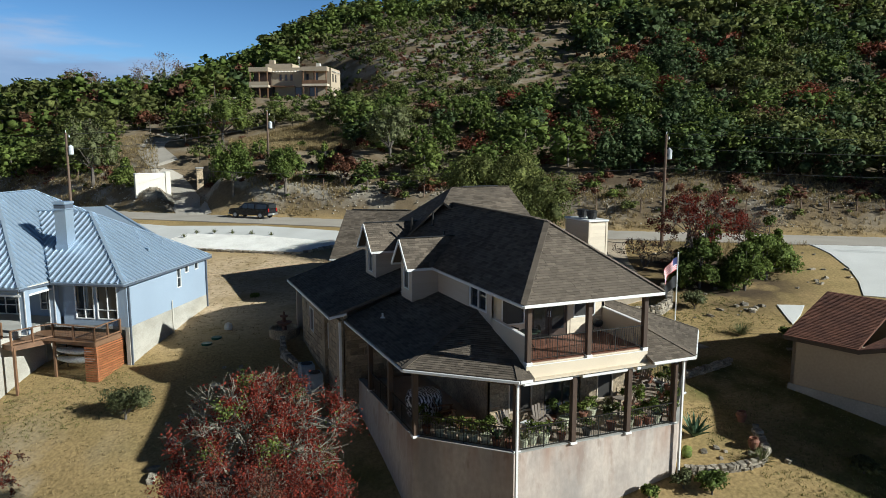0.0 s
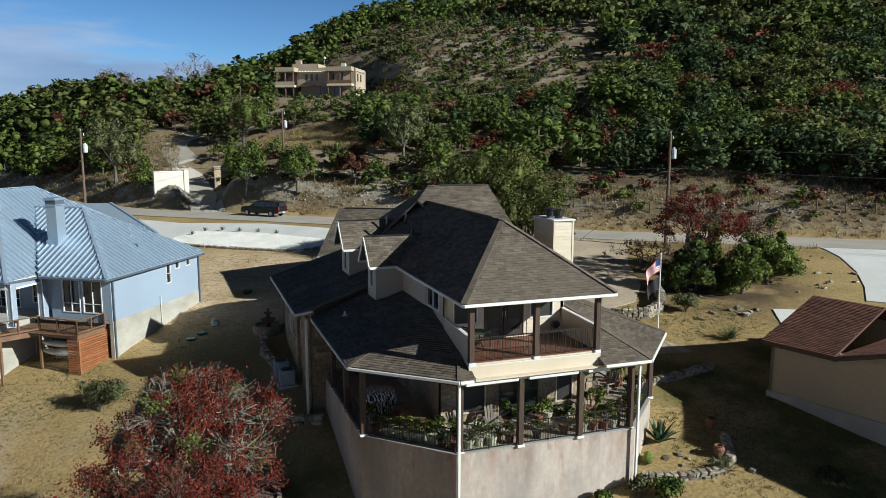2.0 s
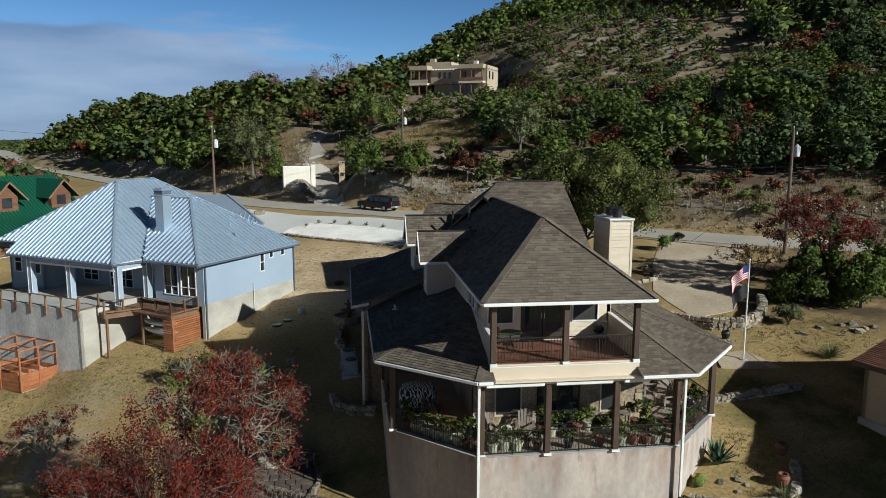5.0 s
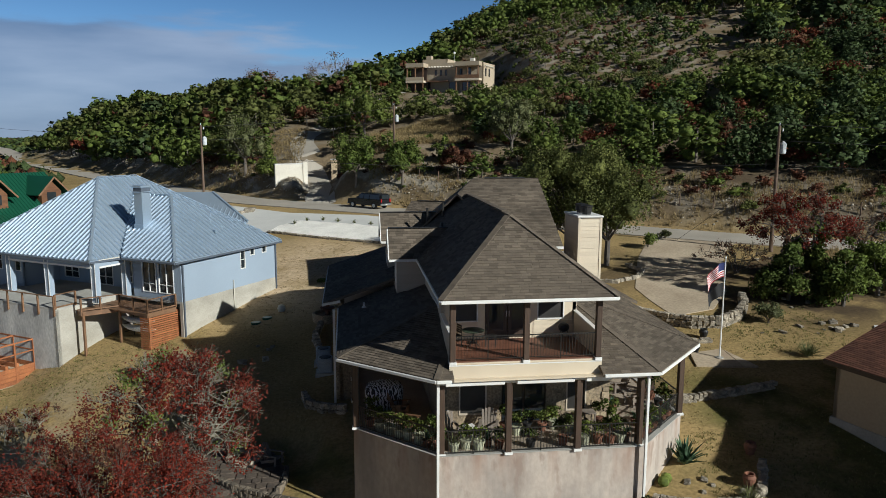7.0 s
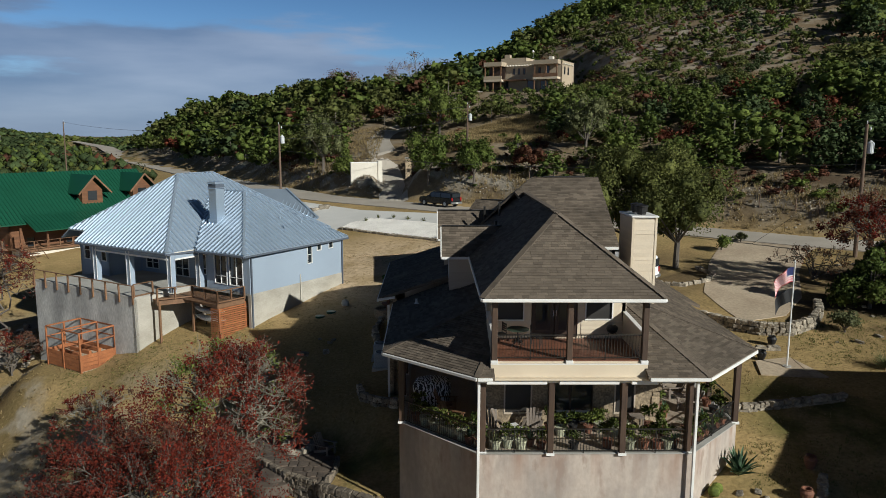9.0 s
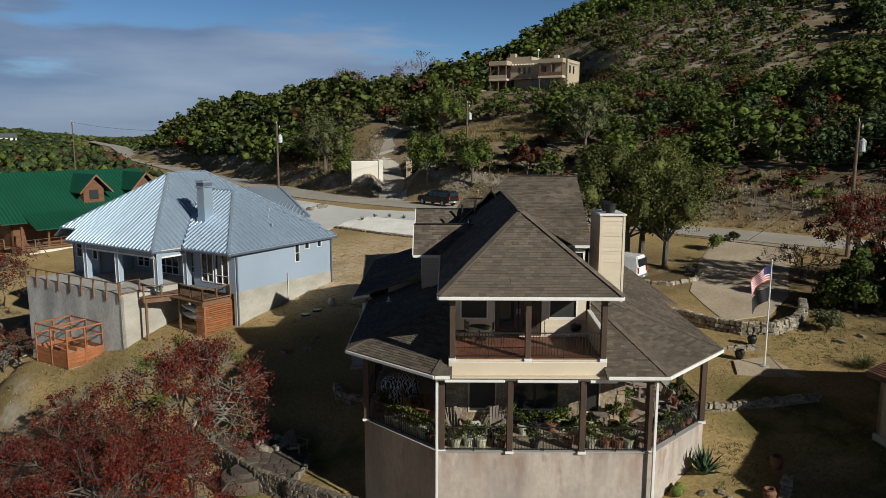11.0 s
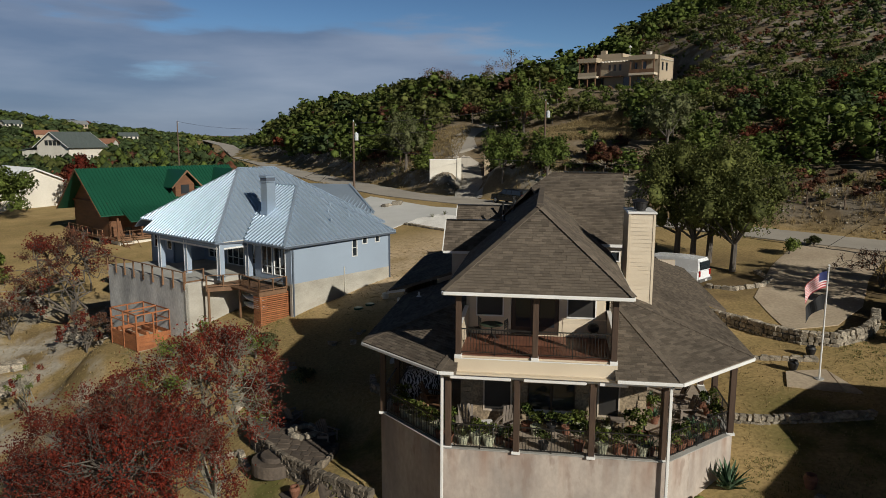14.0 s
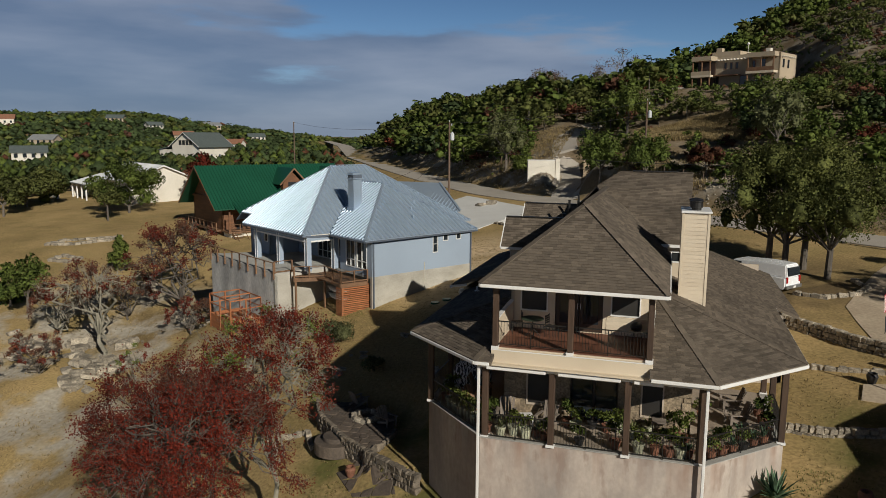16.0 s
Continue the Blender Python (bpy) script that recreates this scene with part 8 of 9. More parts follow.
# ---- patio by the fire pit ----
def flagstones(name, outline, label, seed, size=0.75, lift=0.06, material=None, level=None):
    """Irregular flat stones inside an outline; each a piece."""
    rng = random.Random(seed)
    cx, cy = sum(p[0] for p in outline) / len(outline), sum(p[1] for p in outline) / len(outline)
    t = thing(name, cx, cy, ground_z(cx, cy), label, "patio", kind="structure")
    x0, x1 = min(p[0] for p in outline), max(p[0] for p in outline)
    y0, y1 = min(p[1] for p in outline), max(p[1] for p in outline)
    base = t.matrix_world.translation.copy()
    area = sum(a[0] * b[1] - b[0] * a[1] for a, b in zip(outline, outline[1:] + outline[:1]))
    ring = outline if area > 0 else outline[::-1]
    y = y0
    while y < y1:
        x = x0 - rng.random() * size
        hh = size * rng.uniform(0.8, 1.2)
        while x < x1:
            ww = size * rng.uniform(0.7, 1.5)
            poly = [(x + 0.03, y + 0.03 + rng.uniform(0, 0.1)), (x + ww * 0.5, y + 0.02), (x + ww - 0.03, y + 0.04 + rng.uniform(0, 0.1)), (x + ww - 0.03, y + hh - 0.05), (x + ww * 0.4, y + hh - 0.02), (x + 0.03, y + hh - 0.06)]
            for a, b in zip(ring, ring[1:] + ring[:1]):
                poly = clip(poly, (b[1] - a[1], a[0] - b[0]), (b[1] - a[1]) * a[0] + (a[0] - b[0]) * a[1])
                if len(poly) < 3:
                    break
            if len(poly) >= 3:
                up = lift + rng.uniform(0, 0.03)
                bm = slab(bm_new(), [Vector((px, py, (ground_z(px, py) if level is None else level) + up)) - base for px, py in poly], (0, 0, -0.15))
                part("flagstone", bm, material or FLAG, t)
            x += ww
        y += hh
    return t


# Flagstone brown, darkened in colour for the shadow that lies over the patio
FLAG = mat("shaded_brown_flagstone", (0.115, 0.088, 0.066), (0.07, 0.055, 0.044), scale=1.2, fine=10, rough=0.85, bump=0.3, spread=0.15, depth=0.02)
PATIO = [(-15.6, 10.1), (-14.5, 8.25), (-13.35, 7.2), (-12.1, 6.0), (-10.25, 4.8), (-9.9, 6.1), (-9.95, 7.5), (-10.65, 9.3), (-13.5, 10.5)]
solid("patio_bed", slab(bm_new(), [(x, y, -4.2) for x, y in PATIO], (0, 0, -0.9)), FLAG, "mortar bed under a raised flagstone patio, coloured as if shaded", "patio", kind="structure")
flagstones("flagstone_patio", PATIO, "raised patio of irregular brown flagstones", 3, size=0.6, level=-4.22)
flagstones("flagstone_path", [(-11.9, 4.6), (-10.3, 3.0), (-8.0, 2.7), (-8.9, 4.2), (-10.6, 5.2)], "irregular flagstone path below the terrace", 4)
flagstones("flag_slab", [(12.2, 10.2), (15.4, 9.4), (14.6, 12.0), (12.6, 11.8)], "small pale paved pad round a flagpole", 5, size=3.4, material=CALICHE)


def fire_ring(x, y, r, label):
    t = thing("fire_pit", x, y, ground_z(x, y), label, "fire pit")
    n = 14
    for i in range(n):
        a = 6.283 * i / n
        ob = new("stone", STONES[i % 6])
        ob.parent = t
        ob.matrix_basis = Matrix.Translation((r * math.cos(a), r * math.sin(a), 0.18)) @ Matrix.Rotation(a, 4, "Z") @ Matrix.Diagonal((0.3, r * 0.5, 0.4, 1))
    part("ash_bed", lathe(bm_new(), [(r, 0.0), (r, 0.12)], 16), BLACK, t)


fire_ring(-12.0, 8.6, 0.7, "round stone fire pit with black ashes")


def garden_step(x, y, z):
    """Two half-round tiers of stone that lead up to the patio."""
    t = thing("garden_step", x, y, z, "two half-round stone steps up to the patio", "steps")
    for r, top in ((1.15, -0.35), (0.7, -0.12)):
        part("tier", soften(lathe(bm_new(), [(r, -1.0), (r, top)], 22), 0.03), FLAG, t)


garden_step(-12.75, 6.35, -4.2)



def lounge(x, y, z, rz, material, label, name="adirondack_chair", group=""):
    """A slatted low chair: sloping seat and fan back."""
    c = thing(name, x, y, z, label, "chair", group, rz=rz)
    for sx in (-0.3, 0.3):
        part("leg", beam(bm_new(), (sx, -0.4, 0.0), (sx, -0.4, 0.55), 0.05, 0.1), material, c)
        part("side_rail", beam(bm_new(), (sx, -0.42, 0.36), (sx, 0.42, 0.12), 0.04, 0.12), material, c)
        part("arm", beam(bm_new(), (sx * 1.15, -0.5, 0.57), (sx * 1.15, 0.35, 0.53), 0.12, 0.03), material, c)
    for i in range(5):
        t = i / 4
        part("seat_slat", beam(bm_new(), (-0.3, -0.42 + t * 0.6, 0.41 - t * 0.17), (0.3, -0.42 + t * 0.6, 0.41 - t * 0.17), 0.13, 0.025), material, c)
    for i in range(5):
        sx = -0.24 + i * 0.12
        top = 1.02 - 0.35 * abs(sx)
        part("back_slat", beam(bm_new(), (sx * 0.9, 0.18, 0.2), (sx * 1.15, 0.5, top), 0.1, 0.025), material, c)
    return c


GREY_WOOD = mat("weathered_grey_wood", (0.24, 0.20, 0.165), (0.16, 0.13, 0.105), scale=2, fine=14, rough=0.8, bump=0.2, spread=0.1, stretch=(1, 1, 0.4))
GREEN_TOP = mat("green_table_top", (0.05, 0.07, 0.045), (0.035, 0.05, 0.035), scale=2, fine=14, rough=0.35, bump=0.03)
for x, y, r in ((-13.2, 10.2, 150), (-10.6, 8.1, 60)):
    lounge(x, y, ground_z(x, y) + 0.08, r, GREY_WOOD, "weathered grey slatted chair on the patio", group="patio chairs")
PF = -0.6
for x, y, r in ((-2.75, 1.9, 8), (-1.05, 1.95, -14)):
    lounge(x, y, PF, r, GREY_WOOD, "weathered grey wooden armchair on the porch", group="porch chairs")
for x, y, r in ((-4.4, 2.9, 60), (-4.6, 4.6, 80), (6.4, 4.6, -70), (6.3, 6.4, -80)):
    lounge(x, y, PF, r, BROWN_WOOD if x < 0 else GREY_WOOD, "dark wooden armchair on the shaded porch" if x < 0 else "grey slatted lounge chair on the porch", group="porch chairs")


def side_table(x, y, z, w, h, material, label, rz=0):
    t = thing("side_table", x, y, z, label, "table", rz=rz)
    part("tabletop", soften(box(bm_new(), -w / 2, -w / 2, h - 0.04, w / 2, w / 2, h), 0.01), material, t)
    for sx in (-1, 1):
        for sy in (-1, 1):
            part("leg", box(bm_new(), sx * (w / 2 - 0.05) - 0.025, sy * (w / 2 - 0.05) - 0.025, 0, sx * (w / 2 - 0.05) + 0.025, sy * (w / 2 - 0.05) + 0.025, h - 0.04), material, t)


side_table(-1.9, 1.7, PF, 0.6, 0.5, WHITE, "small white side table between two armchairs", 20)
side_table(3.3, 2.2, PF, 0.55, 0.75, GREY_WOOD, "grey plant table on the porch")


def covered_grill(x, y, z, rz):
    t = thing("covered_grill", x, y, z, "bulky grill under a black and white patterned cover", "grill", rz=rz)
    bm = lathe(bm_new(), [(0.75, 0.1), (0.78, 0.6), (0.8, 0.85), (0.7, 1.1), (0.35, 1.2), (0.05, 1.23)], 18)
    for v in bm.verts:
        v.co.x *= 1.15
        v.co += Vector((0.03 * math.sin(9 * v.co.y), 0.03 * math.sin(11 * v.co.x), 0))
    part("cover", bm, PATTERN, t, smooth=True)
    part("base", box(bm_new(), -0.5, -0.4, 0, 0.5, 0.4, 0.12), BLACK, t)


def pattern_mat():
    m = mat("patterned_cover", (0.5, 0.5, 0.52), (0.03, 0.03, 0.035), scale=5, fine=20, rough=0.8, bump=0.1)
    nt = m.node_tree
    w = nt.nodes.new("ShaderNodeTexWave")
    w.inputs["Scale"].default_value, w.inputs["Distortion"].default_value = 2.2, 9.0
    w.inputs["Detail Scale"].default_value = 2.0
    tc = nt.nodes.new("ShaderNodeTexCoord")
    nt.links.new(tc.outputs["Object"], w.inputs["Vector"])
    r = nt.nodes.new("ShaderNodeValToRGB")
    r.color_ramp.elements[0].position, r.color_ramp.elements[1].position = 0.42, 0.52
    r.color_ramp.elements[0].color, r.color_ramp.elements[1].color = (0.025, 0.025, 0.03, 1), (0.6, 0.6, 0.62, 1)
    nt.links.new(w.outputs["Fac"], r.inputs[0])
    nt.links.new(r.outputs[0], nt.nodes["Principled BSDF"].inputs["Base Color"])
    return m


PATTERN = pattern_mat()
covered_grill(-5.2, 5.6, PF, 20)


def bistro():
    z = 3.2
    t = thing("bistro_table", -1.75, 1.9, z, "round green-topped iron bistro table on the balcony", "table")
    part("tabletop", lathe(bm_new(), [(0.44, 0.7), (0.46, 0.715), (0.46, 0.73), (0.44, 0.74)], 24), GREEN_TOP, t)
    part("stem", tube(bm_new(), (0, 0, 0.25), (0, 0, 0.7), 0.025), IRON, t)
    for i in range(4):
        a = 1.57 * i + 0.4
        part("leg", tube(bm_new(), (0, 0, 0.35), (0.3 * math.cos(a), 0.3 * math.sin(a), 0), 0.015), IRON, t)
    c = thing("bistro_chair", -2.45, 2.2, z, "dark iron bistro chair with a slatted back", "chair", group="balcony chairs", rz=-70)
    for sx in (-0.2, 0.2):
        for sy in (-0.2, 0.2):
            part("leg", tube(bm_new(), (sx, sy, 0), (sx, sy, 0.45 if sy < 0 else 0.9), 0.013, n=5), IRON, c)
    for i in range(5):
        part("seat_slat", box(bm_new(), -0.22, -0.2 + i * 0.09, 0.44, 0.22, -0.13 + i * 0.09, 0.455), IRON, c)
    for i in range(4):
        part("back_slat", box(bm_new(), -0.21, 0.19, 0.55 + i * 0.09, 0.21, 0.205, 0.61 + i * 0.09), IRON, c)
    copy_thing(c, pose(-1.0, 2.0, z, 0, 0, 75))
    g = thing("charcoal_grill", 2.25, 2.65, z, "small black charcoal grill in the balcony corner", "grill")
    part("bowl", lathe(bm_new(), [(0.07, 0.34), (0.2, 0.42), (0.24, 0.54), (0.22, 0.63), (0.12, 0.71), (0.03, 0.73)], 16), BLACK, g)
    for i in range(3):
        a = 2.094 * i
        part("leg", tube(bm_new(), (0.15 * math.cos(a), 0.15 * math.sin(a), 0.4), (0.25 * math.cos(a), 0.3 * math.sin(a), 0), 0.013), IRON, g)


bistro()

# ---- potted plants on the porch ----
GLAZE = mat("pale_glaze", (0.42, 0.42, 0.30), (0.34, 0.34, 0.24), scale=3, fine=16, rough=0.3, bump=0.03, spread=0.25)
SOIL = mat("potting_soil", (0.04, 0.028, 0.02), (0.03, 0.022, 0.016), scale=6, fine=30, rough=1.0, bump=0.4)


def potted(kind, seed, pot_m, leaf_m, r, h, plant):
    """A pot with soil and one plant, built once at the origin's far side and then copied."""
    nrg, rng = np.random.default_rng(seed), random.Random(seed)
    t = thing("potted_plant", 0, 0, 0, kind, "plant", group="potted plants on the porch")
    part("pot", lathe(bm_new(), [(r * 0.7, 0), (r * 0.85, h * 0.5), (r, h * 0.9), (r * 1.06, h * 0.9), (r * 1.06, h), (r * 0.9, h), (r * 0.88, h * 0.92)], 14), pot_m, t, smooth=False)
    part("soil", lathe(bm_new(), [(r * 0.87, h * 0.86), (r * 0.87, h * 0.9)], 12), SOIL, t)
    if plant == "blades":
        V, F = [], []
        for i in range(34):
            a, lift = rng.random() * 6.283, rng.uniform(0.5, 1.35)
            out, side = Vector((math.cos(a), math.sin(a), 0)), Vector((-math.sin(a), math.cos(a), 0))
            l, k = rng.uniform(0.35, 0.7), len(V)
            for j in range(4):
                s = j / 3
                p = out * l * s * math.cos(lift) + Vector((0, 0, h * 0.9 + l * (s * math.sin(lift) - 0.3 * s * s)))
                w = 0.045 * (1.0, 1.1, 0.7, 0.05)[j] / 2
                V += [p - side * w, p + side * w]
            for j in range(3):
                F.append((k + 2 * j, k + 2 * j + 1, k + 2 * j + 3, k + 2 * j + 2))
        part("leaves", quads("leaves", [tuple(v) for v in V], F, leaf_m), leaf_m, t)
    else:
        ht = {"bushy": 0.5, "tall": 0.85}[plant]
        blobs = [(rng.uniform(-0.18, 0.18), rng.uniform(-0.18, 0.18), h + ht * (0.3 + 0.6 * rng.random()), 0.2, ht * 0.28) for _ in range(6)]
        p, d = blob_points(blobs, 240 if plant == "bushy" else 360, nrg)
        v, f = leaf_quads(p, 0.1, nrg, out=d * 0.6, face=d)
        part("leaves", quads("leaves", v, f, leaf_m, normals=rounded(d, nrg, rough=0.7)), leaf_m, t)
        part("stem", tube(bm_new(), (0, 0, h * 0.8), (0, 0, h + ht * 0.6), 0.015, n=5), BARK, t)
    return t


POT_KINDS = [("leafy green plant in a terracotta pot", 1, TERRACOTTA, LEAF_BRIGHT, 0.2, 0.34, "bushy"),
             ("spiky rosette plant in a terracotta pot", 2, TERRACOTTA, LEAF_AGAVE, 0.2, 0.32, "blades"),
             ("spiky rosette plant in a pale glazed pot", 3, GLAZE, LEAF_SAGE, 0.22, 0.36, "blades"),
             ("tall leafy plant in a terracotta pot", 4, TERRACOTTA, LEAF_JUNIPER, 0.22, 0.36, "tall"),
             ("bushy yellow-green plant in a pale glazed pot", 5, GLAZE, LEAF_BRIGHT, 0.24, 0.4, "bushy"),
             ("dark leafy plant in a black pot", 6, BLACK, LEAF_JUNIPER, 0.2, 0.3, "bushy")]
SPOTS = [(-5.9, 3.5), (-5.5, 3.0), (-5.1, 2.55), (-4.75, 2.2), (-4.4, 1.9), (-4.0, 1.5), (-3.7, 1.1), (-5.8, 4.4), (-3.3, 0.7), (-2.7, 0.6), (-2.2, 0.75), (-1.7, 0.6), (-1.3, 0.9), (-0.9, 0.55), (-3.3, 2.3),
         (-0.3, 2.3), (0.1, 1.9), (0.4, 0.6), (0.7, 2.4), (1.3, 2.2), (1.75, 0.7), (1.8, 2.3), (2.4, 1.9), (2.6, 0.6), (2.9, 2.5), (3.2, 0.65), (3.7, 0.6), (4.1, 0.6), (4.4, 0.75), (3.9, 2.4), (4.3, 2.0), (5.2, 0.9), (5.6, 1.3), (6.0, 1.75), (6.4, 2.1), (6.8, 2.6), (7.2, 3.0), (7.4, 3.7), (7.4, 4.4), (6.4, 3.0), (5.4, 2.2), (7.4, 5.2), (5.0, 3.9), (5.0, 4.8), (5.1, 6.0), (7.3, 6.0)]


def place_pots():
    rng = random.Random(77)
    built = [potted(*k) for k in POT_KINDS]
    for i, (x, y) in enumerate(SPOTS):
        if x > 5.2:
            k = rng.choice((3, 3, 0, 1, 5))
        elif x < -3.5:
            k = rng.choice((4, 4, 0, 1))
        else:
            k = rng.randrange(6)
        m = pose(x, y, PF, 0, 0, rng.uniform(0, 360))
        src = built[k]
        if src is not None and not src.get("used"):
            src["used"] = 1
            src.matrix_world = m
        else:
            copy_thing(src, m)
    for src in built:
        if not src.get("used"):
            src.matrix_world = pose(7.0, 7.2, PF)


place_pots()
for x, y, k in ((10.6, 1.9, TERRACOTTA), (9.5, 0.0, TERRACOTTA), (6.1, -1.0, BLACK), (-11.0, 4.3, TERRACOTTA), (13.0, 12.0, BLACK), (14.5, 14.0, BLACK)):
    bm = lathe(bm_new(), [(0.16, 0), (0.24, 0.25), (0.27, 0.4), (0.2, 0.5), (0.22, 0.55), (0.16, 0.55), (0.15, 0.4)], 16)
    solid("garden_pot", bm, k, "garden pot standing on the ground", "pot", group="garden pots", at=pose(x, y, ground_z(x, y) + 0.02))
for x, y in ((6.15, 0.75), (6.35, 0.95)):
    bm = lathe(bm_new(), [(0.05, 0), (0.2, 0.08), (0.24, 0.22), (0.19, 0.36), (0.04, 0.42)], 14)
    solid("barrel_cactus", bm, LEAF_BRIGHT, "round yellow-green barrel cactus", "cactus", group="barrel cacti", smooth=True, at=pose(x, y, ground_z(x, y)))


# ---- yard fittings ----
def ac_unit(x, y):
    t = thing("air_conditioner", x, y, ground_z(x, y) - 0.05, "grey outdoor air-conditioning unit on a pad", "air conditioner", group="air conditioners")
    part("pad", box(bm_new(), -0.55, -0.55, -0.2, 0.55, 0.55, 0.1), CONCRETE, t)
    part("casing", soften(box(bm_new(), -0.42, -0.42, 0.1, 0.42, 0.42, 0.95), 0.04), AC_GREY, t)
    part("fan_grille", lathe(bm_new(), [(0.34, 0.95), (0.34, 0.975), (0.05, 0.99)], 18), BLACK, t)
    for i in range(7):
        part("louvre", box(bm_new(), -0.435, -0.36, 0.2 + i * 0.1, -0.42, 0.36, 0.25 + i * 0.1), AC_GREY, t)


AC_GREY = mat("ac_casing", (0.33, 0.37, 0.41), (0.28, 0.32, 0.36), scale=2, fine=20, rough=0.5, bump=0.03)
ac_unit(-8.35, 16.6)
ac_unit(-8.2, 15.2)


def fountain(x, y):
    t = thing("fountain", x, y, ground_z(x, y) + 0.1, "tiered dark stone garden fountain in a round basin", "fountain")
    part("basin", lathe(bm_new(), [(1.0, -0.5), (1.05, 0.25), (1.05, 0.4), (0.9, 0.4), (0.88, 0.2)], 20), STONE, t)
    part("tier", lathe(bm_new(), [(0.2, 0), (0.14, 0.5), (0.5, 0.7), (0.52, 0.76), (0.15, 0.78), (0.1, 1.05), (0.28, 1.15), (0.28, 1.2), (0.05, 1.22), (0.08, 1.4), (0.02, 1.5)], 14), TERRACOTTA, t)


fountain(-8.3, 23.8)
x, y = -11.7, 26.4
solid("garden_ornament", lathe(bm_new(), [(0.25, 0), (0.3, 0.2), (0.22, 0.42), (0.05, 0.5)], 12), PALE_WALL, "small pale domed utility cover on the lawn", "utility cover", at=pose(x, y, ground_z(x, y)))
for x, y in ((-13.3, 24.6), (-12.6, 25.3)):
    solid("septic_lid", lathe(bm_new(), [(0.35, -0.1), (0.35, 0.07), (0.3, 0.1)], 16), GREEN_METAL, "round green septic lid in the lawn", "lid", group="septic lids", at=pose(x, y, ground_z(x, y)))


def cloth(w, h, nx, nz, ripple_a, droop):
    bm = bm_new()
    grid = []
    for i in range(nx + 1):
        col = []
        for j in range(nz + 1):
            s, t = i / nx, j / nz
            col.append(bm.verts.new((-w * s * (1 - 0.25 * droop * t * 0), ripple_a * math.sin(s * 9 + t * 2) * s, -h * t - droop * s * s)))
        grid.append(col)
    for i in range(nx):
        for j in range(nz):
            bm.faces.new((grid[i][j], grid[i][j + 1], grid[i + 1][j + 1], grid[i + 1][j]))
    return bm


FLAG_RED = mat("red_cloth", (0.42, 0.02, 0.03), (0.36, 0.018, 0.025), scale=3, fine=30, rough=0.8, bump=0.05)
FLAG_WHITE = mat("white_cloth", (0.75, 0.74, 0.73), (0.68, 0.67, 0.66), scale=3, fine=30, rough=0.8, bump=0.05)
FLAG_BLUE = mat("blue_cloth", (0.02, 0.03, 0.12), (0.018, 0.025, 0.1), scale=3, fine=30, rough=0.8, bump=0.05)
FLAG_BLACK = mat("black_cloth", (0.012, 0.012, 0.013), (0.016, 0.016, 0.017), scale=3, fine=30, rough=0.8, bump=0.05)


def flagpole():
    x, y = 13.9, 10.9
    z = ground_z(x, y)
    t = thing("flagpole", x, y, z, "tall pale metal flagpole with two flags", "flagpole")
    part("pole", tube(bm_new(), (0, 0, -0.2), (0, 0, 5.7), 0.05, 0.03, 10), WHITE, t)
    part("finial", lathe(bm_new(), [(0.02, 5.7), (0.07, 5.77), (0.02, 5.84)], 10), WHITE, t)
    part("footing", lathe(bm_new(), [(0.25, -0.1), (0.22, 0.1)], 14), CONCRETE, t)
    bm = cloth(0.95, 0.8, 18, 13, 0.14, 0.85)
    for f in bm.faces:
        c = f.calc_center_median()
        f.material_index = 0
    bm.faces.ensure_lookup_table()
    k = 0
    for i in range(18):
        for j in range(13):
            f = bm.faces[k]
            f.material_index = 2 if i < 7 and j < 7 else j % 2
            k += 1
    bmesh.ops.translate(bm, verts=bm.verts[:], vec=(-0.05, 0, 5.5))
    part("flag", finish("flag", bm, [FLAG_RED, FLAG_WHITE, FLAG_BLUE]), None, t, "red and white striped flag with a blue canton")
    bm = cloth(0.85, 0.75, 12, 8, 0.12, 0.7)
    bmesh.ops.translate(bm, verts=bm.verts[:], vec=(-0.05, 0, 4.35))
    part("flag", bm, FLAG_BLACK, t, "plain black flag")


flagpole()

# ---- poles, wires, gate and fences ----
WIRE = mat("black_cable", (0.02, 0.02, 0.02), (0.03, 0.03, 0.03), scale=1, fine=5, rough=0.6, bump=0.0)
POLE = mat("weathered_pole", (0.16, 0.105, 0.07), (0.10, 0.07, 0.05), scale=1, fine=8, rough=0.9, bump=0.3, stretch=(2, 2, 0.2))
CAN = mat("transformer_grey", (0.55, 0.57, 0.58), (0.48, 0.50, 0.51), scale=1, fine=8, rough=0.5, bump=0.02)


def utility_pole(x, y, top, label, can=True, arm=True):
    z = ground_z(x, y)
    h = top - z
    t = thing("utility_pole", x, y, z, label, "utility pole", "utility poles")
    part("pole", tube(bm_new(), (0, 0, -0.5), (0, 0, h), 0.17, 0.11, 10), POLE, t)
    if can:
        part("transformer", lathe(bm_new(), [(0.2, h - 2.3), (0.26, h - 2.25), (0.26, h - 1.45), (0.2, h - 1.4), (0.05, h - 1.25)], 12, (0.38, -0.05, 0)), CAN, t, "pale grey transformer can")
        part("bracket", box(bm_new(), 0.05, -0.1, h - 2.0, 0.2, 0.05, h - 1.7), IRON, t)
    if arm:
        part("insulator", lathe(bm_new(), [(0.03, h), (0.05, h + 0.1), (0.03, h + 0.25)], 8), CAN, t)
        part("insulator", lathe(bm_new(), [(0.03, h - 0.5), (0.08, h - 0.4), (0.03, h - 0.2)], 8, (0.3, 0, 0)), CAN, t)
    return t


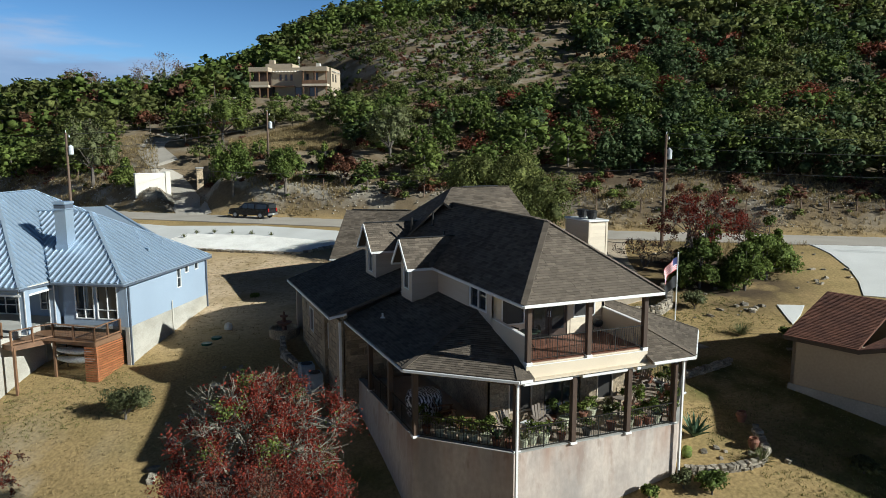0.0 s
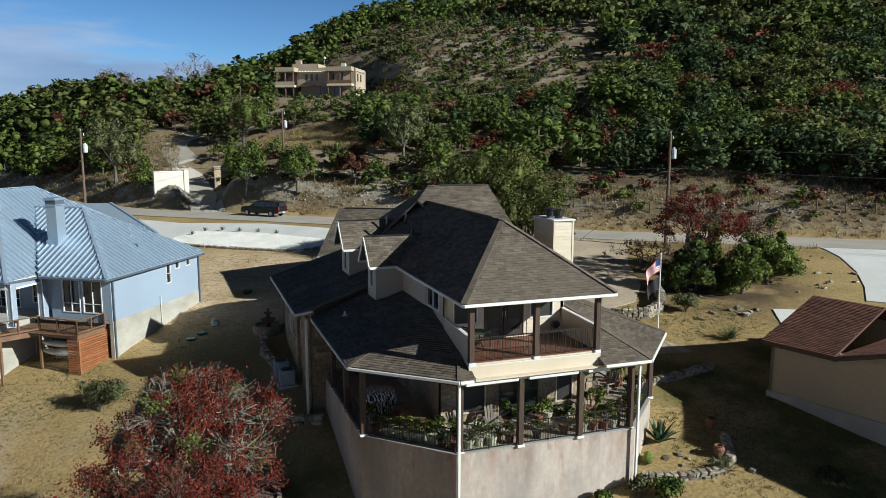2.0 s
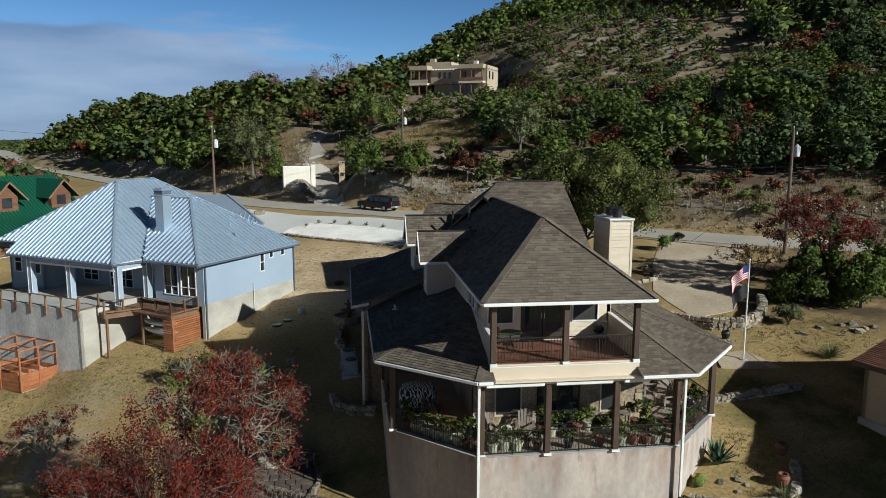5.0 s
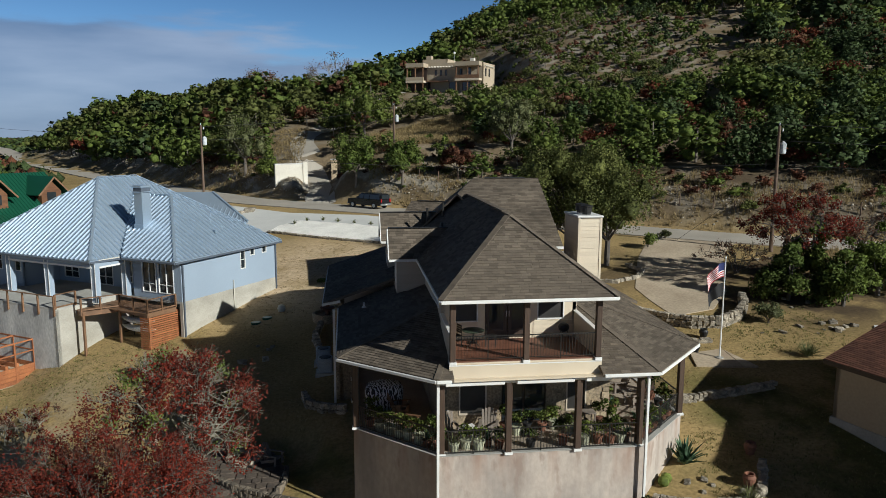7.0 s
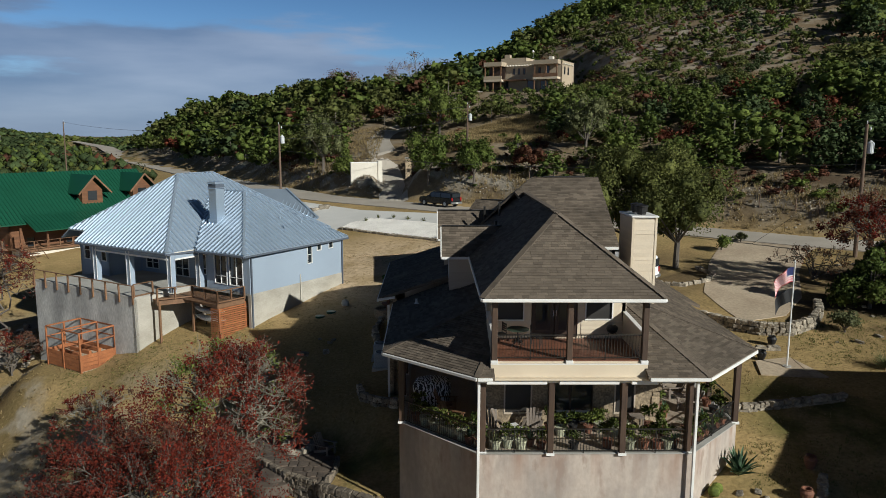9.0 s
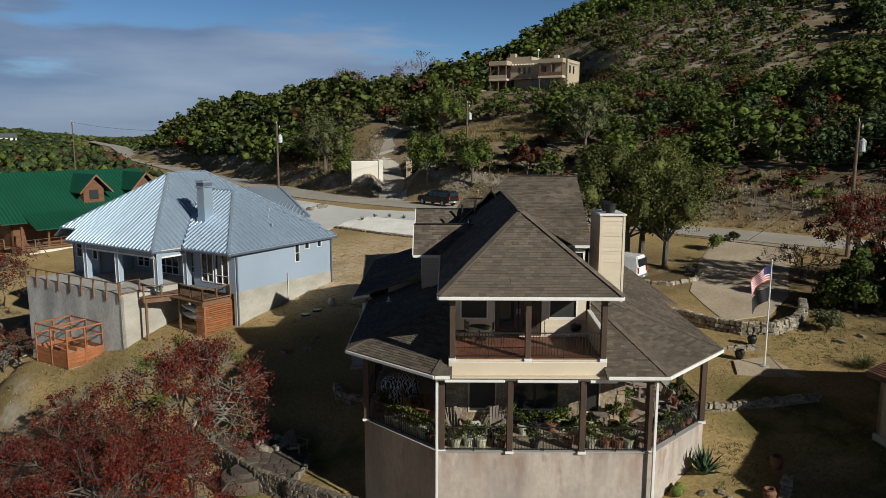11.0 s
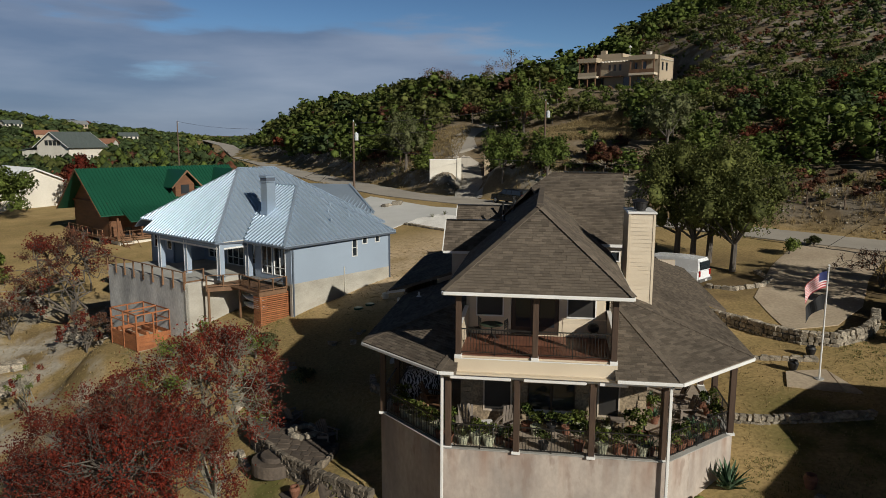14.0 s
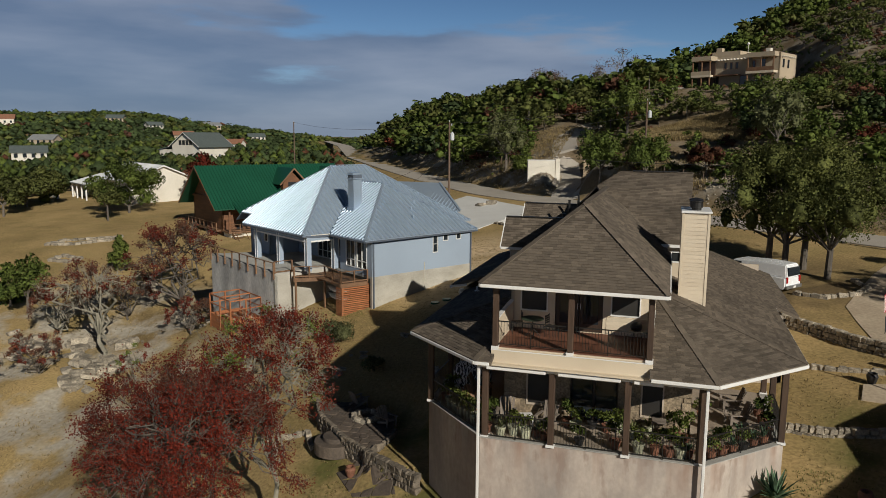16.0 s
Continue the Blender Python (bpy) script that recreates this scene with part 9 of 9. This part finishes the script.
utility_pole(28.4, 29.9, 12.7, "brown utility pole with a transformer by the road")
utility_pole(-23.7, 61.9, 12.95, "brown utility pole with a transformer by the road")
utility_pole(-0.35, 76.5, 16.1, "brown utility pole with a transformer on the hillside")
utility_pole(-83.8, 130.5, 14.4, "slim pale utility pole beside the road", can=False)


def wire(a, b, sag, r=0.02):
    a, b = Vector(a), Vector(b)
    bm = bm_new()
    n = 16
    pts = [a.lerp(b, i / n) - Vector((0, 0, sag * 4 * (i / n) * (1 - i / n))) for i in range(n + 1)]
    side = (b - a).cross(Vector((0, 0, 1))).normalized() * r
    rings = [[bm.verts.new(p - a + o) for o in (side, Vector((0, 0, r)), -side, Vector((0, 0, -r)))] for p in pts]
    for p, q in zip(rings, rings[1:]):
        for i in range(4):
            bm.faces.new((p[i], p[(i + 1) % 4], q[(i + 1) % 4], q[i]))
    solid("overhead_cable", bm, WIRE, "thin dark overhead cable slung between poles", "cable", group="overhead cables", at=pose(*a))


for dz in (0.1, -1.2, -3.1):
    wire((28.4, 29.9, 12.7 + dz), (75, -8, 13.0 + dz), 0.9)
    wire((28.4, 29.9, 12.7 + dz), (-23.7, 61.9, 12.95 + dz), 1.0) if dz < -2 else None
wire((-23.7, 61.9, 12.8), (-0.35, 76.5, 15.9), 0.5)
wire((-23.7, 61.9, 11.2), (-0.35, 76.5, 14.3), 0.5)
wire((-23.7, 61.9, 12.8), (-83.8, 130.5, 14.3), 1.2)
wire((28.2, 29.9, 9.2), (22.5, 35.5, 2.4), 0.1)
wire((-23.7, 61.9, 9.5), (-33, 57, 1.0), 0.4)
wire((-23.7, 61.9, 9.0), (-40, 62, 3.0), 0.6)


def gate():
    x, y = -15.3, 82.4
    z = 5.4
    t = thing("entrance_wall", x, y, z, "white painted entrance wall with a stepped pillar", "wall", rz=24)
    part("wall_body", soften(box(bm_new(), -2.3, -0.2, -1.0, 1.9, 0.2, 2.3), 0.03), PALE_WALL, t)
    part("pillar", soften(box(bm_new(), 1.9, -0.35, -1.0, 2.6, 0.35, 2.55), 0.03), PALE_WALL, t)
    part("coping", box(bm_new(), -2.35, -0.26, 2.3, 1.9, 0.26, 2.4), WHITE, t)
    g = thing("gate_pillar", -8.9, 83.6, 4.9, "dark stone gate pillar beside the drive", "pillar")
    part("shaft", soften(box(bm_new(), -0.45, -0.45, -1.5, 0.45, 0.45, 3.4), 0.04), STONE, g)
    part("cap_stone", soften(box(bm_new(), -0.55, -0.55, 3.4, 0.55, 0.55, 3.55), 0.03), CONCRETE, g)
    for i in range(7):
        part("gate_bar", box(bm_new(), 0.6 + i * 0.28, -0.03, 0.2, 0.64 + i * 0.28, 0.03, 2.6), IRON, g)


gate()


def lane(name, line, half, material, label):
    ribbon(name, line, half, material, label, "drive", lift=0.05)


lane("villa_drive", [(-10.4, 71.5), (-10.9, 78), (-12.0, 86), (-14.6, 98), (-15.5, 106), (-12, 113), (-4, 118), (5, 122)], 2.0, ASPHALT, "narrow asphalt drive climbing to the villa")


def fence(name, a, b, n, label, h=1.25):
    t = thing(name, a[0], a[1], ground_z(*a), label, "fence")
    o = t.matrix_world.translation.copy()
    tops = []
    for i in range(n):
        x, y = a[0] + (b[0] - a[0]) * i / (n - 1), a[1] + (b[1] - a[1]) * i / (n - 1)
        p = Vector((x, y, ground_z(x, y))) - o
        part("post", tube(bm_new(), p - Vector((0, 0, 0.3)), p + Vector((0.03, 0.02, h)), 0.07, 0.06, 6), POLE, t)
        tops.append(p)
    for z in (0.45, 0.8, 1.15):
        bm = bm_new()
        rings = [[bm.verts.new(p + Vector((dx, 0, z + dz))) for dx, dz in ((0.008, 0), (0, 0.01), (-0.008, 0))] for p in tops]
        for p, q in zip(rings, rings[1:]):
            for i in range(3):
                bm.faces.new((p[i], p[(i + 1) % 3], q[(i + 1) % 3], q[i]))
        part("wire", bm, WIRE, t)


fence("field_fence", (31.5, 41.6), (64, 21.0), 15, "wire fence on rough wooden posts above the road")
fence("field_fence", (30.0, 43.0), (12.0, 58.5), 8, "wire fence on rough wooden posts above the road")
fence("field_fence", (-6.5, 75.5), (9.0, 61.5), 8, "wire fence on rough wooden posts above the road")
fence("field_fence", (-19.5, 91.0), (-33.0, 108.0), 8, "wire fence on rough wooden posts above the road")
for i, (x, y) in enumerate(((-12.8, 55.6), (-11.5, 56.6), (-9.7, 56.0), (-8.0, 54.6), (-6.2, 53.2), (-4.4, 51.6))):
    blades("gravel_shrub", x, y, 40, 0.55, "small grey-green tuft in white gravel", LEAF_SAGE, 90 + i, width=0.04, up=0.9, z=ground_z(x, y) + 0.13, group="tufts in gravel")

# ---- vehicles ----
CAR_BLACK = mat("black_car_paint", (0.012, 0.013, 0.016), (0.012, 0.013, 0.016), scale=1, fine=5, rough=0.2, bump=0.0, spread=0.0)
CAR_WHITE = mat("white_car_paint", (0.78, 0.79, 0.80), (0.74, 0.75, 0.76), scale=1, fine=5, rough=0.25, bump=0.0, spread=0.02)
RUBBER = mat("tyre_rubber", (0.015, 0.015, 0.015), (0.02, 0.02, 0.02), scale=4, fine=20, rough=0.9, bump=0.1)
RIM = mat("wheel_rim", (0.45, 0.46, 0.47), (0.4, 0.41, 0.42), scale=4, fine=20, rough=0.35, metal=0.8, bump=0.0)
TAIL = mat("tail_lamp", (0.35, 0.01, 0.01), (0.3, 0.01, 0.01), scale=4, fine=20, rough=0.25, bump=0.0)


def wheel(parent, x, y, r, w):
    s = 1 if y > 0 else -1
    bm = bm_new()
    prof = [(r * 0.55, -w / 2), (r * 0.92, -w / 2), (r, -w * 0.3), (r, w * 0.3), (r * 0.92, w / 2), (r * 0.55, w / 2)]
    lathe(bm, prof, 20)
    bmesh.ops.rotate(bm, verts=bm.verts[:], matrix=Matrix.Rotation(1.5708, 3, "X"))
    bmesh.ops.translate(bm, verts=bm.verts[:], vec=(x, y, r))
    wh = part("tyre", bm, RUBBER, parent)
    bm = lathe(bm_new(), [(r * 0.56, -0.02), (r * 0.56, 0.02), (r * 0.4, 0.03), (0.06, 0.035)], 16)
    bmesh.ops.rotate(bm, verts=bm.verts[:], matrix=Matrix.Rotation(-1.5708 * s, 3, "X"))
    bmesh.ops.translate(bm, verts=bm.verts[:], vec=(x, y + s * w * 0.5, r))
    part("rim", bm, RIM, wh)


def car(name, x, y, z, rz, label, side, cabin, half, paint, wheels, r, glass, category):
    """Body and cabin from side outlines; panes stand just proud of them. The nose points along -x."""
    t = thing(name, x, y, z, label, category, rz=rz)
    bm = slab(bm_new(), [(px, -half, pz) for px, pz in side], (0, 2 * half, 0))
    part("body", soften(bm, 0.07, 2), paint, t, smooth=False)
    inset = 0.12
    bm = slab(bm_new(), [(px, -half + inset, pz) for px, pz in cabin], (0, 2 * (half - inset), 0))
    for v in bm.verts:
        if v.co.z > cabin[1][1] - 0.05:
            v.co.y *= 0.9
    part("cabin", soften(bm, 0.07, 2), paint, t)
    zb, zt = cabin[0][1] + 0.06, cabin[1][1] - 0.12
    for s in (-1, 1):
        for x0, x1 in glass:
            yb, yt = s * (half - inset + 0.004), s * ((half - inset) * 0.92 + 0.012)
            bm = slab(bm_new(), [(x0, yb, zb), (x1, yb, zb), (x1, yt, zt), (x0 + 0.1 * (x0 == glass[0][0]) * 3, yt, zt)], (0, s * 0.02, 0))
            part("side_window", bm, GLASS, t)
    xr = cabin[-1][0]
    bm = box(bm_new(), xr - 0.05, -half * 0.72, zb + 0.05, xr + 0.03, half * 0.72, zt)
    part("rear_window", bm, GLASS, t)
    p0, p1 = Vector((cabin[0][0], 0, zb)), Vector((cabin[1][0], 0, zt))
    bm = slab(bm_new(), [(p0.x - 0.02, -half * 0.78, p0.z), (p0.x - 0.02, half * 0.78, p0.z), (p1.x - 0.05, half * 0.7, p1.z), (p1.x - 0.05, -half * 0.7, p1.z)], (-0.03, 0, 0.02))
    part("windscreen", bm, GLASS, t)
    xe, xs = max(p[0] for p in side), min(p[0] for p in side)
    for s in (-1, 1):
        part("tail_light", box(bm_new(), xe - 0.05, s * (half - 0.2) - 0.09, 0.85, xe + 0.02, s * (half - 0.2) + 0.09, 1.25), TAIL, t)
        part("headlight", soften(box(bm_new(), xs - 0.015, s * (half - 0.25) - 0.15, 0.75, xs + 0.08, s * (half - 0.25) + 0.15, 0.95), 0.02), FLAG_WHITE, t)
        part("mirror", soften(box(bm_new(), cabin[0][0] + 0.35, s * (half + 0.1) - 0.1, 1.2, cabin[0][0] + 0.5, s * (half + 0.1) + 0.1, 1.42), 0.03), paint, t)
    part("bumper", soften(box(bm_new(), xe - 0.05, -half + 0.05, 0.45, xe + 0.12, half - 0.05, 0.68), 0.03), RIM, t)
    part("bumper", soften(box(bm_new(), xs - 0.1, -half + 0.05, 0.42, xs + 0.05, half - 0.05, 0.66), 0.03), RIM if paint == CAR_BLACK else BLACK, t)
    part("number_plate", box(bm_new(), xe + 0.121, -0.16, 0.5, xe + 0.128, 0.16, 0.64), WHITE, t)
    for wx in wheels:
        for s in (-1, 1):
            wheel(t, wx, s * (half - 0.1), r, 0.26)
    return t


car("pickup_truck", -4.3, 65.4, 2.86, -46, "black pickup truck with a bed cap parked beside the road",
    [(-2.85, 0.5), (-2.8, 1.0), (-2.7, 1.12), (-1.3, 1.2), (2.9, 1.2), (2.95, 0.55), (2.5, 0.4), (-2.5, 0.4)],
    [(-1.45, 1.15), (-0.65, 1.86), (0.9, 1.92), (2.7, 1.86), (2.92, 1.15)], 0.98, CAR_BLACK, (-1.85, 1.85), 0.42, [(-0.95, -0.05), (0.05, 0.9), (1.05, 2.65)], "truck")
car("cargo_van", 9.25, 28.2, ground_z(9.25, 28.2), -36, "white cargo van with a ladder parked on the drive",
    [(-2.75, 0.5), (-2.7, 0.95), (-2.5, 1.1), (-1.6, 1.25), (2.7, 1.25), (2.75, 0.6), (2.6, 0.4), (-2.5, 0.4)],
    [(-2.0, 1.2), (-1.15, 2.02), (0.9, 2.12), (2.6, 2.08), (2.74, 1.2)], 1.0, CAR_WHITE, (-1.75, 1.7), 0.38, [(-1.55, -0.6)], "van")


# ---- the far slope with its houses ----
def far_house(x, y, w, d, h, rz, wall_m, roof_m, label):
    z = ground_z(x, y) + 3.4
    t = thing("hillside_house", x, y, z, label, "house", "houses across the valley", rz=rz)
    part("wall", box(bm_new(), -w / 2, -d / 2, -5, w / 2, d / 2, h), wall_m, t)
    for s in (-1, 1):
        bm = slab(bm_new(), [(-w / 2 - 0.6, 0, h + d * 0.28), (w / 2 + 0.6, 0, h + d * 0.28), (w / 2 + 0.6, s * (d / 2 + 0.6), h - 0.2), (-w / 2 - 0.6, s * (d / 2 + 0.6), h - 0.2)], (0, 0, -0.3))
        part("roof", bm, roof_m, t)
        part("gable_wall", slab(bm_new(), [(s * w / 2, -d / 2, h - 0.1), (s * w / 2, d / 2, h - 0.1), (s * w / 2, 0, h + d * 0.26)], (-s * 0.2, 0, 0)), wall_m, t)
    for i in range(4):
        for y2 in (-d / 2 - 0.04,):
            part("window", box(bm_new(), -w / 2 + w * (i + 0.5) / 4 - 0.6, y2, 1.0, -w / 2 + w * (i + 0.5) / 4 + 0.6, y2 + 0.06, 2.4), GLASS, t)
    return t


ROOF_TONES = [mat("far_roof_grey", (0.095, 0.115, 0.11), (0.075, 0.09, 0.088), fine=4), mat("far_roof_tile", (0.26, 0.12, 0.07), (0.2, 0.1, 0.06), fine=4), GREY_METAL]


def hamlet():
    rng = random.Random(5)
    for az, r, w, k, rot in ((-47, 300, 20, 0, 10), (-46, 420, 22, 2, -20), (-44.5, 640, 26, 0, 15), (-43, 760, 24, 1, 0), (-41.5, 560, 20, 0, -10), (-40.2, 820, 30, 2, 5), (-39.0, 520, 18, 0, 30), (-38.2, 700, 26, 0, -15), (-37.0, 460, 20, 1, 10), (-36.2, 780, 28, 0, 0), (-35.0, 600, 22, 2, 20), (-33.5, 380, 20, 1, -25), (-31.8, 560, 22, 0, 8), (-48.5, 560, 26, 1, 8), (-50.0, 700, 26, 0, 8)):
        a = radians(az)
        far_house(2 + r * math.sin(a), -26 + r * math.cos(a), w * 0.55, w * 0.36, 3.2 + 0.8 * (k == 1), rot + 35, PALE_WALL if rng.random() < 0.7 else TAN, ROOF_TONES[k], "pale house among trees on the far slope")
    h = gable_house("gabled_house", -150, 186, ground_z(-150, 186) + 2.0, 78, 14, 6.5, 5.2, 9.4, PALE_WALL, ROOF_TONES[0], "cream gabled house with a dark roof and window row", wins=4, over=0.9)
    for i in range(4):
        part("window", box(bm_new(), -7.06, -3.2 + i * 1.65, 5.2, -6.98, -1.9 + i * 1.65, 6.8), GLASS, h)
    wing = [Vector((-7, 6.5, 5.0)), Vector((4, 6.5, 5.0)), Vector((4, 14, 3.6)), Vector((-7, 14, 3.6))]
    part("roof", slab(bm_new(), wing, (0, 0, -0.2)), ROOF_TONES[0], h)
    part("wall", box(bm_new(), -6.5, 6.5, -3, 3.6, 13.4, 3.7), PALE_WALL, h)


hamlet()

# ---- blocks of the stone walls ----
ashlar(STONE_WALLS["front"], (-3.1, 3.0), (4.5, 3.0), -0.55, 2.5, (0, -1), [(0.85, 2.25, -0.2, 1.55), (2.7, 4.85, -0.6, 1.7), (5.55, 6.65, -0.2, 1.55)], seed=3)
ashlar(STONE_WALLS["side"], (-7.3, 22.3), (-7.3, 11.9), -3.0, 2.8, (-1, 0), [(2.0, 3.4, 0.1, 1.8), (5.8, 7.2, 0.1, 1.8)], seed=4, course=0.34)
ashlar(STONE_WALLS["end"], (-7.2, 11.75), (-3.2, 11.75), -0.6, 2.5, (0, -1), seed=5)
